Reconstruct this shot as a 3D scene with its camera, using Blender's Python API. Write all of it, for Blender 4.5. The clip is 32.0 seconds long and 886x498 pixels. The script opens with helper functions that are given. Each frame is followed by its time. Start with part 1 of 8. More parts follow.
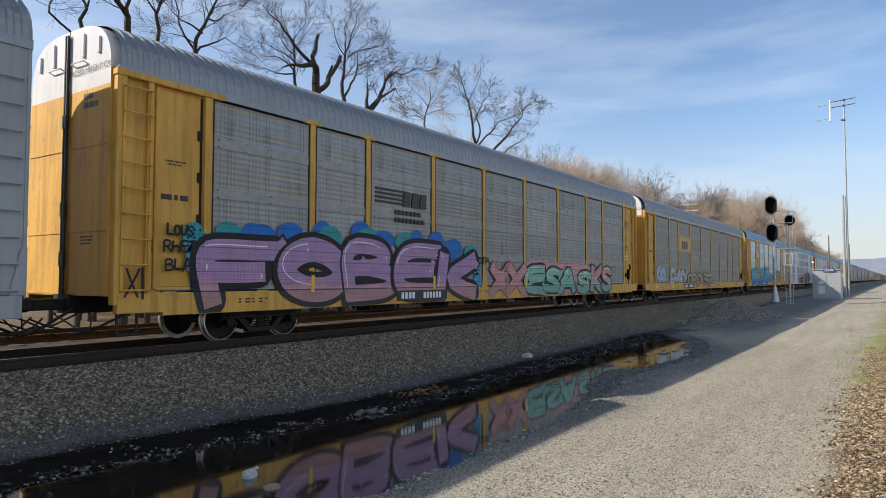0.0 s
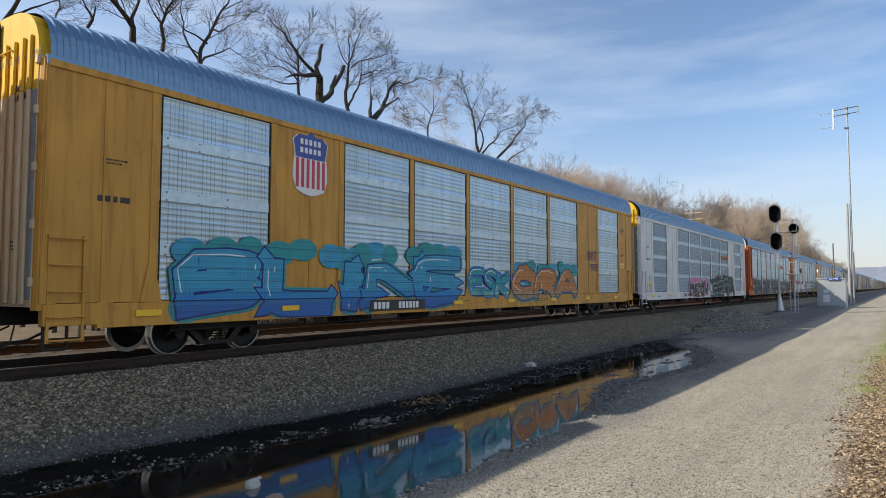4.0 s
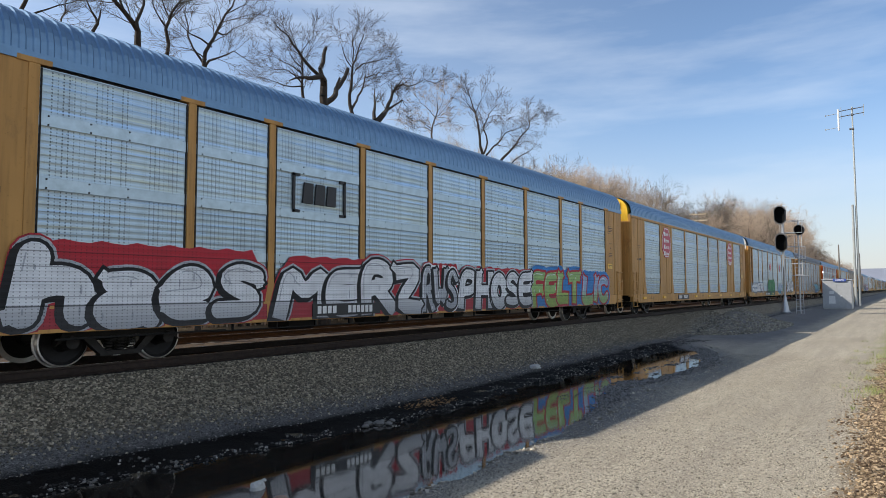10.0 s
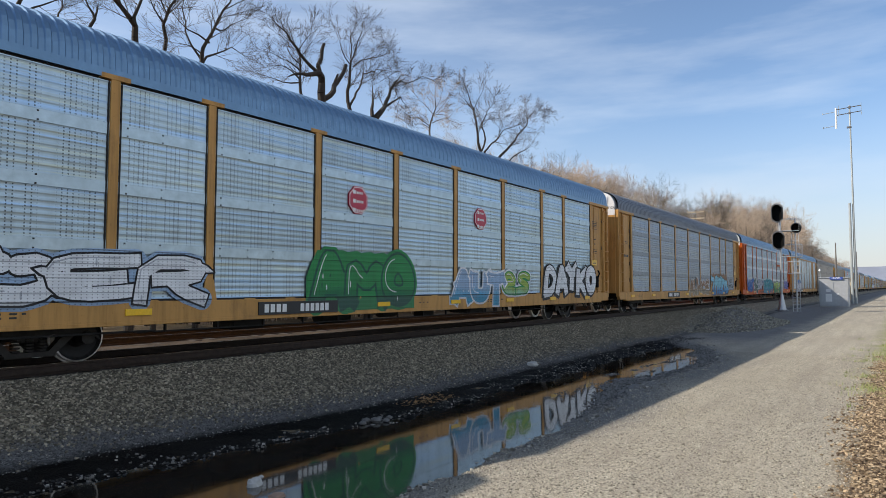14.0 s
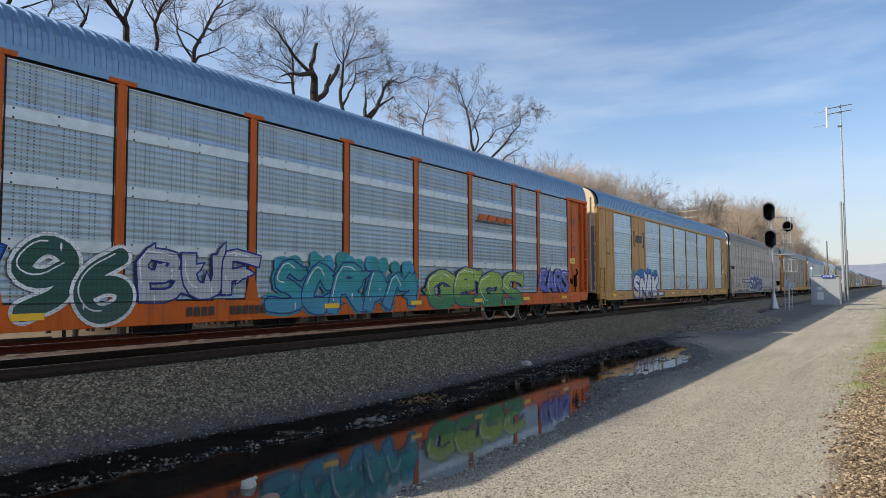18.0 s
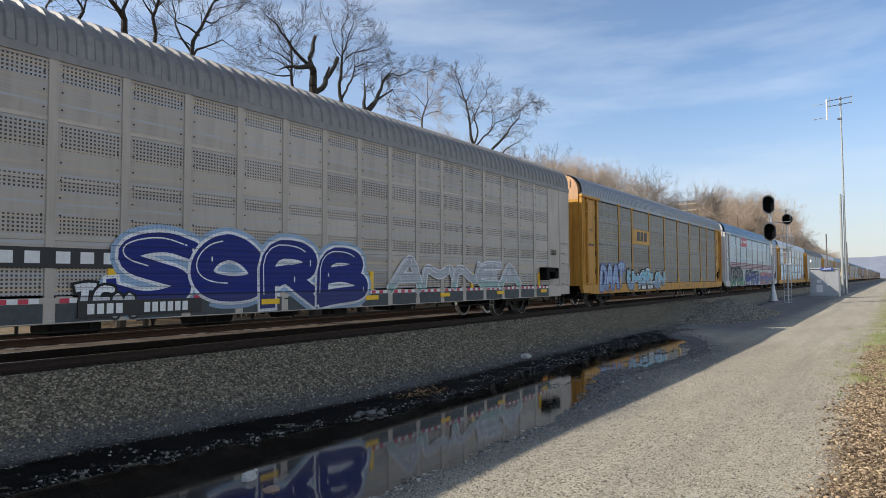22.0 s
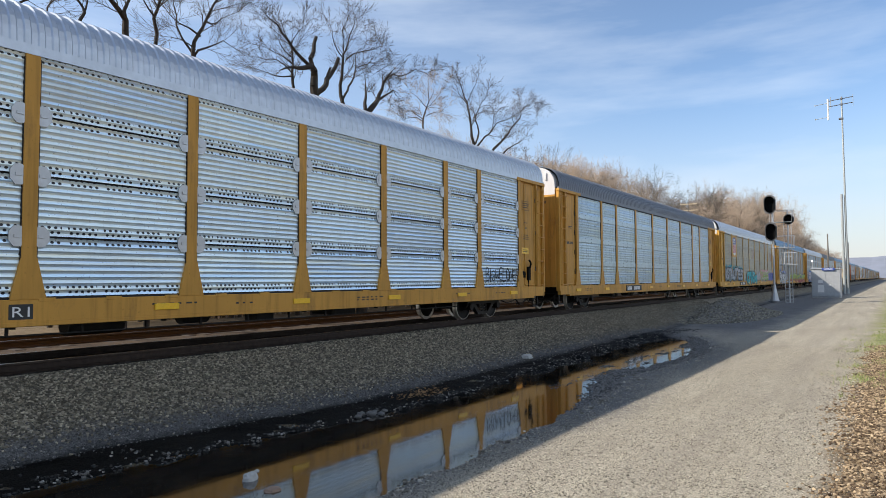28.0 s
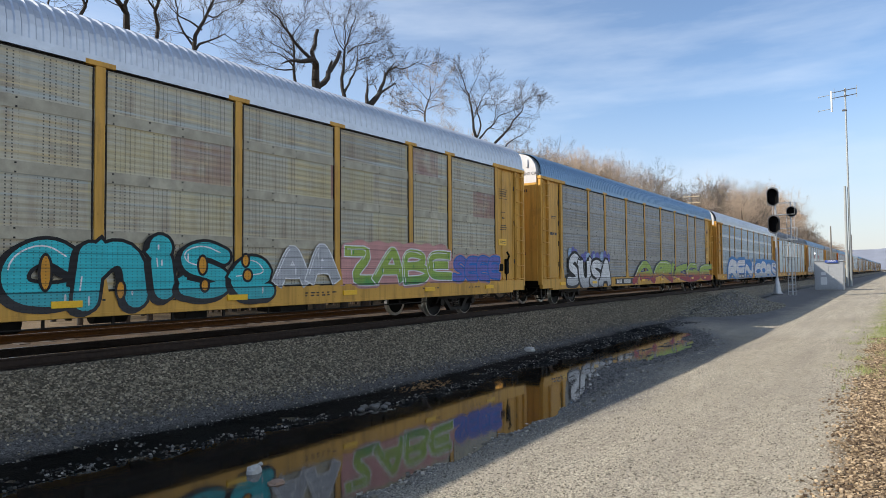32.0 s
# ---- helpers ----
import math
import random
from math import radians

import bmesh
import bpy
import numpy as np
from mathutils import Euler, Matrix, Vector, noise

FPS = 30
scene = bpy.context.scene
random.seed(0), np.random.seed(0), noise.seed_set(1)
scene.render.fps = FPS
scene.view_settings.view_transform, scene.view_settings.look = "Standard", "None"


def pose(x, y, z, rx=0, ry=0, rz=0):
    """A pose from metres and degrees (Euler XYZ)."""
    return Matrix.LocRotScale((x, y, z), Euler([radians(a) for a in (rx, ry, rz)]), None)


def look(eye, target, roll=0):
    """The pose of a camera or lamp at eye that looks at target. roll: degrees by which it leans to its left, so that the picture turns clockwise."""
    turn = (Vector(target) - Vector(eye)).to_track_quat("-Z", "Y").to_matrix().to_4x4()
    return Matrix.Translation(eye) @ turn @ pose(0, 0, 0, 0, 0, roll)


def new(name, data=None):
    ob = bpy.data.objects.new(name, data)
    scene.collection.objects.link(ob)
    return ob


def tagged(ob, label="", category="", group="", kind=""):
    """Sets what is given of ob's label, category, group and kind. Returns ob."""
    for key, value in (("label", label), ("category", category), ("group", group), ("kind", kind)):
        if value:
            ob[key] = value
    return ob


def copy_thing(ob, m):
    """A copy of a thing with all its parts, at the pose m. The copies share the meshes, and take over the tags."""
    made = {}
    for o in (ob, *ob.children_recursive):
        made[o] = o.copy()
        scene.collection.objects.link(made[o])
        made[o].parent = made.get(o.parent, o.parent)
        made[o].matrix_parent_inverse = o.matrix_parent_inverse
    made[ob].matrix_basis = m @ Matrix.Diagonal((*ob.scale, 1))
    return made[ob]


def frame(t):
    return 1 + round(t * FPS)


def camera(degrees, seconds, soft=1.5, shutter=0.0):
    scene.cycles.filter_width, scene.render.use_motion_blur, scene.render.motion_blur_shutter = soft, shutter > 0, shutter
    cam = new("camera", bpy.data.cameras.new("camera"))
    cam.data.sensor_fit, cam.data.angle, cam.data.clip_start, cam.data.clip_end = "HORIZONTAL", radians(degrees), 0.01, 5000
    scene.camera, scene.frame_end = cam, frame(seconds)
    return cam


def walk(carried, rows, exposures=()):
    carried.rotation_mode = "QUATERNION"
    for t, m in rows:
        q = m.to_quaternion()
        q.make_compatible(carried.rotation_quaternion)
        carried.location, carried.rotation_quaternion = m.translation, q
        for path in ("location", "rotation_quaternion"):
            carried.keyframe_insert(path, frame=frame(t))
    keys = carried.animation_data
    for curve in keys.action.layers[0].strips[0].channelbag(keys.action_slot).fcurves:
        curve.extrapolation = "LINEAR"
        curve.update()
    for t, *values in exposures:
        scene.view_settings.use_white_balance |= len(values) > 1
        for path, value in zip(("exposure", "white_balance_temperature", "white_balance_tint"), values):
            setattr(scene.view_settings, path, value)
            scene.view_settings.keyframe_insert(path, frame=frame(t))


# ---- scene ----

# ---- camera: a phone held almost still beside the track; track along +Y, train to the left (-X), z = 0 at the rail top ----
EYE = Vector((0.0, 0.0, 1.302))
# seconds, degrees left of the track, degrees up, lean
SWAY = [
    (0.0, 34.38, 2.51, 0.11), (0.5, 34.28, 2.7, 0.32), (1.0, 34.16, 3.03, -0.03), (1.5, 34.05, 3.19, -0.08),
    (2.0, 34.03, 3.23, 0.11), (2.5, 34.08, 3.24, -0.31), (3.0, 34.21, 3.27, -0.35), (3.5, 34.52, 3.33, -0.05),
    (5.5, 34.82, 3.15, 0.09), (6.0, 34.75, 3.28, 0.08), (6.5, 34.83, 3.42, -0.12), (7.0, 34.99, 3.42, -0.05),
    (7.5, 35.03, 3.39, -0.13), (8.0, 35.01, 3.39, -0.12), (8.5, 35.01, 3.41, -0.13), (9.0, 34.98, 3.43, -0.04),
    (9.5, 34.97, 3.42, -0.01), (10.0, 35.03, 3.45, -0.04), (10.5, 35.08, 3.46, -0.07), (11.0, 35.07, 3.54, 0.06),
    (11.5, 35.07, 3.6, 0.04), (12.0, 35.02, 3.56, 0.14), (12.5, 35.01, 3.46, 0.01), (13.0, 34.95, 3.38, -0.0),
    (13.5, 34.9, 3.27, 0.1), (14.0, 34.83, 3.2, 0.1), (14.5, 34.67, 3.15, 0.06), (16.5, 34.3, 3.14, 0.04),
    (17.0, 34.28, 3.15, 0.01), (17.5, 34.27, 3.18, -0.09), (18.0, 34.27, 3.18, -0.15), (18.5, 34.33, 3.11, -0.09),
    (19.0, 34.33, 3.08, -0.14), (19.5, 34.33, 3.02, -0.2), (20.0, 34.27, 2.95, -0.22), (20.5, 34.26, 2.82, -0.22),
    (21.0, 34.25, 2.8, -0.34), (21.5, 34.25, 2.69, -0.29), (22.0, 34.23, 2.59, -0.23), (22.5, 34.27, 2.49, -0.16),
    (23.0, 34.22, 2.46, -0.26), (23.5, 34.17, 2.48, -0.17), (24.0, 34.11, 2.53, -0.06), (24.5, 34.14, 2.6, -0.11),
    (25.0, 34.16, 2.62, -0.18), (25.5, 34.12, 2.66, -0.24), (27.5, 34.28, 2.61, -0.27), (28.0, 34.32, 2.63, -0.28),
    (28.5, 34.39, 2.61, -0.27), (29.0, 34.4, 2.57, -0.48), (29.5, 34.45, 2.51, -0.58), (30.0, 34.48, 2.4, -0.58),
    (30.5, 34.58, 2.16, -0.5), (31.0, 34.57, 2.08, -0.37), (31.5, 34.52, 2.09, -0.4), (32.0, 34.52, 2.05, -0.43)]


def aim(yaw, pitch, lean):
    a, b = radians(yaw), radians(pitch)
    way = Vector((-math.sin(a) * math.cos(b), math.cos(a) * math.cos(b), math.sin(b)))
    return look(EYE, EYE + way, lean)


cam = camera(67.5, 32.0, soft=0.65)
walk(cam, [(t, aim(a, b, c)) for t, a, b, c in SWAY], exposures=[(0.0, 0.34, 6750, 10), (24.2, 0.34, 6750, 10), (25.2, 0.46, 6750, 10), (32.0, 0.46, 6750, 10)])

# ---- world and sun ----
SUN_WAY = Vector((1.13, 1.0, -1.0)).normalized()      # the way the sunlight travels
world = bpy.data.worlds.new("sky")
scene.world = world
world.use_nodes = True
wn, wl = world.node_tree.nodes, world.node_tree.links
wn.clear()
sky = wn.new("ShaderNodeTexSky")
sky.sky_type, sky.sun_disc = "NISHITA", False
sky.sun_elevation = math.asin(-SUN_WAY.z)
sky.sun_rotation = math.atan2(-SUN_WAY.x, -SUN_WAY.y)
sky.altitude, sky.air_density, sky.dust_density, sky.ozone_density = 200, 0.9, 0.2, 3.0
# thin streaks of high cloud
tc = wn.new("ShaderNodeTexCoord")
mp = wn.new("ShaderNodeMapping")
mp.inputs["Scale"].default_value = (1.3, 1.3, 7.0)
mp.inputs["Rotation"].default_value = (0.12, 0.1, 0.4)
cn = wn.new("ShaderNodeTexNoise")
cn.inputs["Scale"].default_value, cn.inputs["Detail"].default_value, cn.inputs["Roughness"].default_value = 2.2, 6.0, 0.55
cr = wn.new("ShaderNodeMapRange")
cr.inputs["From Min"].default_value, cr.inputs["From Max"].default_value, cr.inputs["To Max"].default_value = 0.45, 0.8, 0.34
mixc = wn.new("ShaderNodeMix")
mixc.data_type = "RGBA"
mixc.inputs[7].default_value = (5.4, 6.0, 6.8, 1)
bg = wn.new("ShaderNodeBackground")
bg.inputs["Strength"].default_value = 0.14
wo = wn.new("ShaderNodeOutputWorld")
wl.new(tc.outputs["Generated"], mp.inputs["Vector"])
wl.new(mp.outputs["Vector"], cn.inputs["Vector"])
wl.new(cn.outputs["Fac"], cr.inputs["Value"])
# a thin veil thickens on the sun's side and again away from the train
sx = wn.new("ShaderNodeSeparateXYZ")
wl.new(tc.outputs["Generated"], sx.inputs[0])
total = cr.outputs["Result"]
# the second veil, out of view, is added to brighten the train's shaded side
for x0, x1, most in ((-0.15, -0.8, 0.16), (0.1, 0.8, 0.46)):
    veil = wn.new("ShaderNodeMapRange")
    veil.interpolation_type = "SMOOTHSTEP"
    veil.inputs["From Min"].default_value, veil.inputs["From Max"].default_value = x0, x1
    veil.inputs["To Min"].default_value, veil.inputs["To Max"].default_value = 0.0, most
    wl.new(sx.outputs["X"], veil.inputs["Value"])
    both = wn.new("ShaderNodeMath")
    both.use_clamp = True
    wl.new(total, both.inputs[0])
    wl.new(veil.outputs["Result"], both.inputs[1])
    total = both.outputs[0]
wl.new(both.outputs[0], mixc.inputs["Factor"])
wl.new(sky.outputs["Color"], mixc.inputs[6])
# haze low over the land
low = wn.new("ShaderNodeMapRange")
low.interpolation_type = "SMOOTHSTEP"
low.inputs["From Min"].default_value, low.inputs["From Max"].default_value = 0.26, -0.02
low.inputs["To Min"].default_value, low.inputs["To Max"].default_value = 0.0, 0.8
wl.new(sx.outputs["Z"], low.inputs["Value"])
haze = wn.new("ShaderNodeMix")
haze.data_type = "RGBA"
haze.inputs[7].default_value = (3.35, 3.4, 3.62, 1)
wl.new(low.outputs["Result"], haze.inputs["Factor"])
wl.new(mixc.outputs[2], haze.inputs[6])
wl.new(haze.outputs[2], bg.inputs["Color"])
wl.new(bg.outputs["Background"], wo.inputs["Surface"])
sun_data = bpy.data.lights.new("sun", "SUN")
sun_data.energy, sun_data.angle, sun_data.color = 5.0, radians(0.5), (1.0, 0.94, 0.85)
sun = new("sun", sun_data)
sun.matrix_world = look((-60, -70, 60), Vector((-60, -70, 60)) + SUN_WAY)


# ---- mesh and material helpers ----
class MB:
    """Gathers faces of one mesh."""

    def __init__(self):
        self.v, self.f, self.m = [], [], []

    def face(self, pts, mi=0):
        n = len(self.v)
        self.v += [tuple(p) for p in pts]
        self.f.append(tuple(range(n, n + len(pts))))
        self.m.append(mi)

    def box(self, x0, x1, y0, y1, z0, z1, mi=0, c=0.0):
        """A box, with its edges chamfered by c."""
        lo, hi = (min(x0, x1), min(y0, y1), min(z0, z1)), (max(x0, x1), max(y0, y1), max(z0, z1))
        n = len(self.v)
        if c <= 0:
            self.v += [(lo[0] if i & 1 == 0 else hi[0], lo[1] if i & 2 == 0 else hi[1], lo[2] if i & 4 == 0 else hi[2]) for i in range(8)]
            fs = [(0, 2, 3, 1), (4, 5, 7, 6), (0, 1, 5, 4), (2, 6, 7, 3), (0, 4, 6, 2), (1, 3, 7, 5)]
            self.f += [tuple(n + i for i in q) for q in fs]
            self.m += [mi] * 6
            return
        for i in range(8):
            s = [(-1 if i & (1 << a) == 0 else 1) for a in range(3)]
            p = [(lo[a] if s[a] < 0 else hi[a]) for a in range(3)]
            for a in range(3):      # the vertex that lies in the face of axis a
                self.v.append(tuple(p[b] if b == a else p[b] - s[b] * c for b in range(3)))
        ids = lambda i, a: n + 3 * i + a
        for a in range(3):
            b, d = (a + 1) % 3, (a + 2) % 3
            for side in (0, 1):
                o = side << a
                q = [ids(o, a), ids(o | 1 << b, a), ids(o | 1 << b | 1 << d, a), ids(o | 1 << d, a)]
                self.f.append(tuple(q if side else q[::-1]))
                self.m.append(mi)
            for sb in (0, 1):
                for sd in (0, 1):
                    i0 = sb << b | sd << d
                    i1 = i0 | 1 << a
                    q = [ids(i0, b), ids(i1, b), ids(i1, d), ids(i0, d)]
                    self.f.append(tuple(q if sb == sd else q[::-1]))
                    self.m.append(mi)
        for i in range(8):
            self.f.append((ids(i, 0), ids(i, 1), ids(i, 2)))
            self.m.append(mi)

    def tube(self, p0, p1, r0, r1=None, n=8, mi=0, caps=True):
        p0, p1 = Vector(p0), Vector(p1)
        r1 = r0 if r1 is None else r1
        d = (p1 - p0).normalized()
        u = d.orthogonal().normalized()
        w = d.cross(u)
        k = len(self.v)
        for p, r in ((p0, r0), (p1, r1)):
            for i in range(n):
                a = 2 * math.pi * i / n
                self.v.append(tuple(p + (u * math.cos(a) + w * math.sin(a)) * r))
        for i in range(n):
            j = (i + 1) % n
            self.f.append((k + i, k + j, k + n + j, k + n + i))
            self.m.append(mi)
        if caps:
            self.f += [tuple(k + i for i in range(n))[::-1], tuple(k + n + i for i in range(n))]
            self.m += [mi, mi]

    def path(self, pts, r, n=6, mi=0):
        for a, b in zip(pts[:-1], pts[1:]):
            self.tube(a, b, r, r, n, mi)

    def sweep(self, prof, y0, y1, mi=0, close=False):
        """Sweeps a profile of (x, z) along y."""
        n, k = len(prof), len(self.v)
        for y in (y0, y1):
            self.v += [(x, y, z) for x, z in prof]
        for i in range(n if close else n - 1):
            j = (i + 1) % n
            self.f.append((k + i, k + n + i, k + n + j, k + j))
            self.m.append(mi)
        if close:
            self.f += [tuple(k + i for i in range(n)), tuple(k + n + i for i in range(n))[::-1]]
            self.m += [mi, mi]

    def mesh(self, name, mats, smooth=False):
        me = bpy.data.meshes.new(name)
        me.from_pydata(self.v, [], self.f)
        for mt in (mats if isinstance(mats, (list, tuple)) else [mats]):
            me.materials.append(mt)
        me.polygons.foreach_set("material_index", self.m)
        if smooth:
            me.polygons.foreach_set("use_smooth", [True] * len(self.f))
        me.update()
        return me


def part(name, mb, mats, parent, label="", at=None, smooth=False):
    """One mesh object under a thing or a part."""
    me = mb if isinstance(mb, bpy.types.Mesh) else mb.mesh(name, mats, smooth)
    ob = new(name, me)
    ob.parent = parent
    if at is not None:
        ob.matrix_basis = at if isinstance(at, Matrix) else Matrix.Translation(at)
    if label:
        ob["label"] = label
    return ob


def thing(name, label, category, group="", at=None, kind=""):
    ob = tagged(new(name), label, category, group, kind)
    if at is not None:
        ob.matrix_basis = at if isinstance(at, Matrix) else Matrix.Translation(at)
    return ob


class Nodes:
    """A short way to write node materials."""

    def __init__(self, name):
        self.mat = bpy.data.materials.new(name)
        self.mat.use_nodes = True
        self.t = self.mat.node_tree
        self.b = self.t.nodes["Principled BSDF"]
        self.out = self.t.nodes["Material Output"]

    def n(self, kind, ins=(), **attrs):
        nd = self.t.nodes.new(kind)
        if "operation" in attrs:
            nd.operation = attrs["operation"]
        if "data_type" in attrs:
            nd.data_type, nd.blend_type = attrs["data_type"], attrs["blend_type"]
        for k, v in dict(ins).items():
            if isinstance(v, bpy.types.NodeSocket):
                self.t.links.new(v, nd.inputs[k])
            else:
                nd.inputs[k].default_value = v
        return nd

    def co(self, scale=(1, 1, 1), kind="Object", loc=(0, 0, 0)):
        return self.n("ShaderNodeMapping", {"Vector": self.n("ShaderNodeTexCoord").outputs[kind], "Scale": scale, "Location": loc}).outputs[0]

    def noise(self, vec, scale, detail=4.0, rough=0.55):
        return self.n("ShaderNodeTexNoise", {"Vector": vec, "Scale": scale, "Detail": detail, "Roughness": rough}).outputs["Fac"]

    def rng(self, v, a, b, c=0.0, d=1.0):
        return self.n("ShaderNodeMapRange", {"Value": v, "From Min": a, "From Max": b, "To Min": c, "To Max": d}).outputs["Result"]

    def math(self, op, a, b=0.0):
        return self.n("ShaderNodeMath", {0: a, 1: b}, operation=op).outputs[0]

    def mix(self, fac, a, b, mode="MIX"):
        nd = self.n("ShaderNodeMix", {"Factor": fac}, data_type="RGBA", blend_type=mode)
        for key, val in (("A", a), ("B", b)):
            s = [i for i in nd.inputs if i.name == key and i.type == "RGBA"][0]
            if isinstance(val, bpy.types.NodeSocket):
                self.t.links.new(val, s)
            else:
                s.default_value = (*val[:3], 1)
        return [o for o in nd.outputs if o.type == "RGBA"][0]

    def set(self, **kw):
        for k, v in kw.items():
            k = {"color": "Base Color", "rough": "Roughness", "metal": "Metallic", "normal": "Normal", "spec": "Specular IOR Level"}.get(k, k)
            if isinstance(v, bpy.types.NodeSocket):
                self.t.links.new(v, self.b.inputs[k])
            else:
                self.b.inputs[k].default_value = (*v, 1) if isinstance(v, tuple) and len(v) == 3 else v
        return self

    def bump(self, h, strength=0.3, dist=0.02):
        return self.n("ShaderNodeBump", {"Height": h, "Strength": strength, "Distance": dist}).outputs["Normal"]


def shade(c, k):
    return tuple(min(1.0, v * k) for v in c)


# ---- materials ----
def paint(name, col, rough=0.5, grime_shade=0.7, rust=0.6):
    """Weathered car paint: large fading, streaks that run down, grime and flecks of rust."""
    m = Nodes(name)
    o = m.co()
    big = m.noise(o, 0.7, 3.0)
    streak = m.noise(m.co((3.5, 3.5, 0.25)), 2.0, 5.0, 0.6)
    fine = m.noise(o, 14.0, 5.0, 0.65)
    rnd = m.n("ShaderNodeObjectInfo").outputs["Random"]
    c = m.mix(m.rng(big, 0.3, 0.7), shade(col, 0.86), shade(col, 1.1))
    c = m.mix(m.rng(streak, 0.48, 0.75, 0.0, grime_shade), c, shade(col, 0.42))
    c = m.mix(m.rng(fine, 0.62, 0.78, 0.0, rust), c, (0.10, 0.045, 0.02))
    c = m.mix(m.rng(rnd, 0, 1, 0.0, 0.18), c, shade(col, 0.7))
    c = m.mix(m.rng(m.noise(m.co((1.0, 1.0, 0.45)), 1.7, 6.0, 0.7), 0.55, 0.73, 0.0, 0.72 * grime_shade), c, (0.10, 0.068, 0.045))      # blotches of brake dust
    m.set(color=c, rough=m.rng(fine, 0.3, 0.7, rough - 0.08, rough + 0.14), spec=0.28, normal=m.bump(fine, 0.12, 0.01))
    return m.mat


def perforated(name, col, metal=0.75, rough=0.4, style="slots", dirt=0.4, dirtcol=(0.12, 0.10, 0.08), patched=False):
    """Galvanised sheet, pierced by small holes, dulled and streaked by dirt."""
    m = Nodes(name)
    o = m.co()
    sep = m.n("ShaderNodeSeparateXYZ", {0: o})
    y, z = sep.outputs["Y"], sep.outputs["Z"]
    fr = lambda v, k, off=0.0: m.math("FRACT", m.math("ADD", m.math("MULTIPLY", v, 1.0 / k), off))
    if style == "slots":        # columns of short slots, in loose groups
        a = m.math("LESS_THAN", fr(y, 0.088), 0.26)
        b = m.math("LESS_THAN", fr(z, 0.052), 0.46)
        gate = m.rng(m.noise(m.co((0, 1, 0)), 3.2, 2.0), 0.46, 0.52)
        hole = m.math("MULTIPLY", m.math("MULTIPLY", a, b), m.math("MULTIPLY", gate, 0.8))
    elif style == "fine":       # close rows of fine slots
        a = m.math("LESS_THAN", fr(y, 0.075), 0.34)
        b = m.math("LESS_THAN", fr(z, 0.072), 0.40)
        hole = m.math("MULTIPLY", m.math("MULTIPLY", a, b), 0.6)
    elif style == "strips":     # square holes in five level strips
        a = m.math("LESS_THAN", fr(y, 0.066), 0.5)
        b = m.math("LESS_THAN", fr(z, 0.062), 0.5)
        strip = 0.0
        for lo, hi in ((1.06, 1.50), (2.04, 2.32), (2.72, 2.96), (3.37, 3.75), (4.46, 4.74)):
            inside = m.math("MULTIPLY", m.math("GREATER_THAN", z, lo), m.math("LESS_THAN", z, hi))
            strip = m.math("ADD", strip, inside)
        inset = m.math("GREATER_THAN", fr(y, 1.205), 0.12)
        hole = m.math("MULTIPLY", m.math("MULTIPLY", a, b), m.math("MULTIPLY", m.math("MULTIPLY", strip, inset), 0.92))
    else:                       # round holes in strips
        dy = m.math("SUBTRACT", fr(y, 0.098, m.math("MULTIPLY", m.math("FLOOR", m.math("MULTIPLY", z, 1 / 0.078)), 0.5)), 0.5)
        dz = m.math("SUBTRACT", fr(z, 0.078), 0.5)
        r2 = m.math("ADD", m.math("MULTIPLY", dy, dy), m.math("MULTIPLY", dz, dz))
        strip = m.math("LESS_THAN", fr(z, 0.9375, 0.01), 0.32)
        grp = m.math("LESS_THAN", fr(y, 0.58), 0.84)
        hole = m.math("MULTIPLY", m.math("MULTIPLY", m.math("LESS_THAN", r2, 0.075), strip), grp)
    big = m.noise(o, 0.9, 4.0, 0.6)
    streak = m.noise(m.co((2.2, 2.2, 0.35)), 2.4, 5.0, 0.6)
    fine = m.noise(o, 22.0, 4.0, 0.6)
    rnd = m.n("ShaderNodeObjectInfo").outputs["Random"]
    c = m.mix(m.rng(rnd, 0, 1), shade(col, 0.88), shade(col, 1.08))
    row = m.math("FLOOR", m.math("MULTIPLY", m.math("SUBTRACT", z, 1.05), 1.005))
    tone = m.n("ShaderNodeTexWhiteNoise")
    tone.noise_dimensions = "1D"
    m.t.links.new(m.math("ADD", row, m.math("MULTIPLY", rnd, 31.0)), tone.inputs["W"])
    c = m.mix(m.rng(tone.outputs["Value"], 0.45, 1.0, 0.0, 0.55), c, shade(col, 0.62))
    c = m.mix(m.rng(big, 0.3, 0.7, 0.0, dirt), c, shade(col, 0.55))
    c = m.mix(m.rng(streak, 0.45, 0.75, 0.0, dirt), c, dirtcol)
    tint = m.noise(m.co((1.0, 0.22, 9.0)), 1.4, 3.0, 0.5)       # reflections of sky and ground on the ribs, put into the colour as bluish and straw bands
    c = m.mix(m.rng(tint, 0.55, 0.66, 0.0, 0.8), c, (col[0] * 1.10, col[1] * 0.96, col[2] * 0.72))
    c = m.mix(m.rng(tint, 0.45, 0.34, 0.0, 0.8), c, (col[0] * 0.80, col[1] * 0.96, col[2] * 1.22))
    if patched:     # old paint of other colours left on some of the sheets
        cell = m.n("ShaderNodeCombineXYZ", {0: rnd, 1: m.math("FLOOR", m.math("MULTIPLY", y, 1 / 1.32)), 2: row})
        dice = m.n("ShaderNodeTexWhiteNoise", {"Vector": cell.outputs[0]}).outputs["Value"]
        worn = m.rng(m.noise(o, 1.6, 5.0, 0.65), 0.35, 0.6, 0.1, 0.75)
        c = m.mix(m.math("MULTIPLY", m.rng(dice, 0.88, 0.9), worn), c, (0.26, 0.12, 0.11))
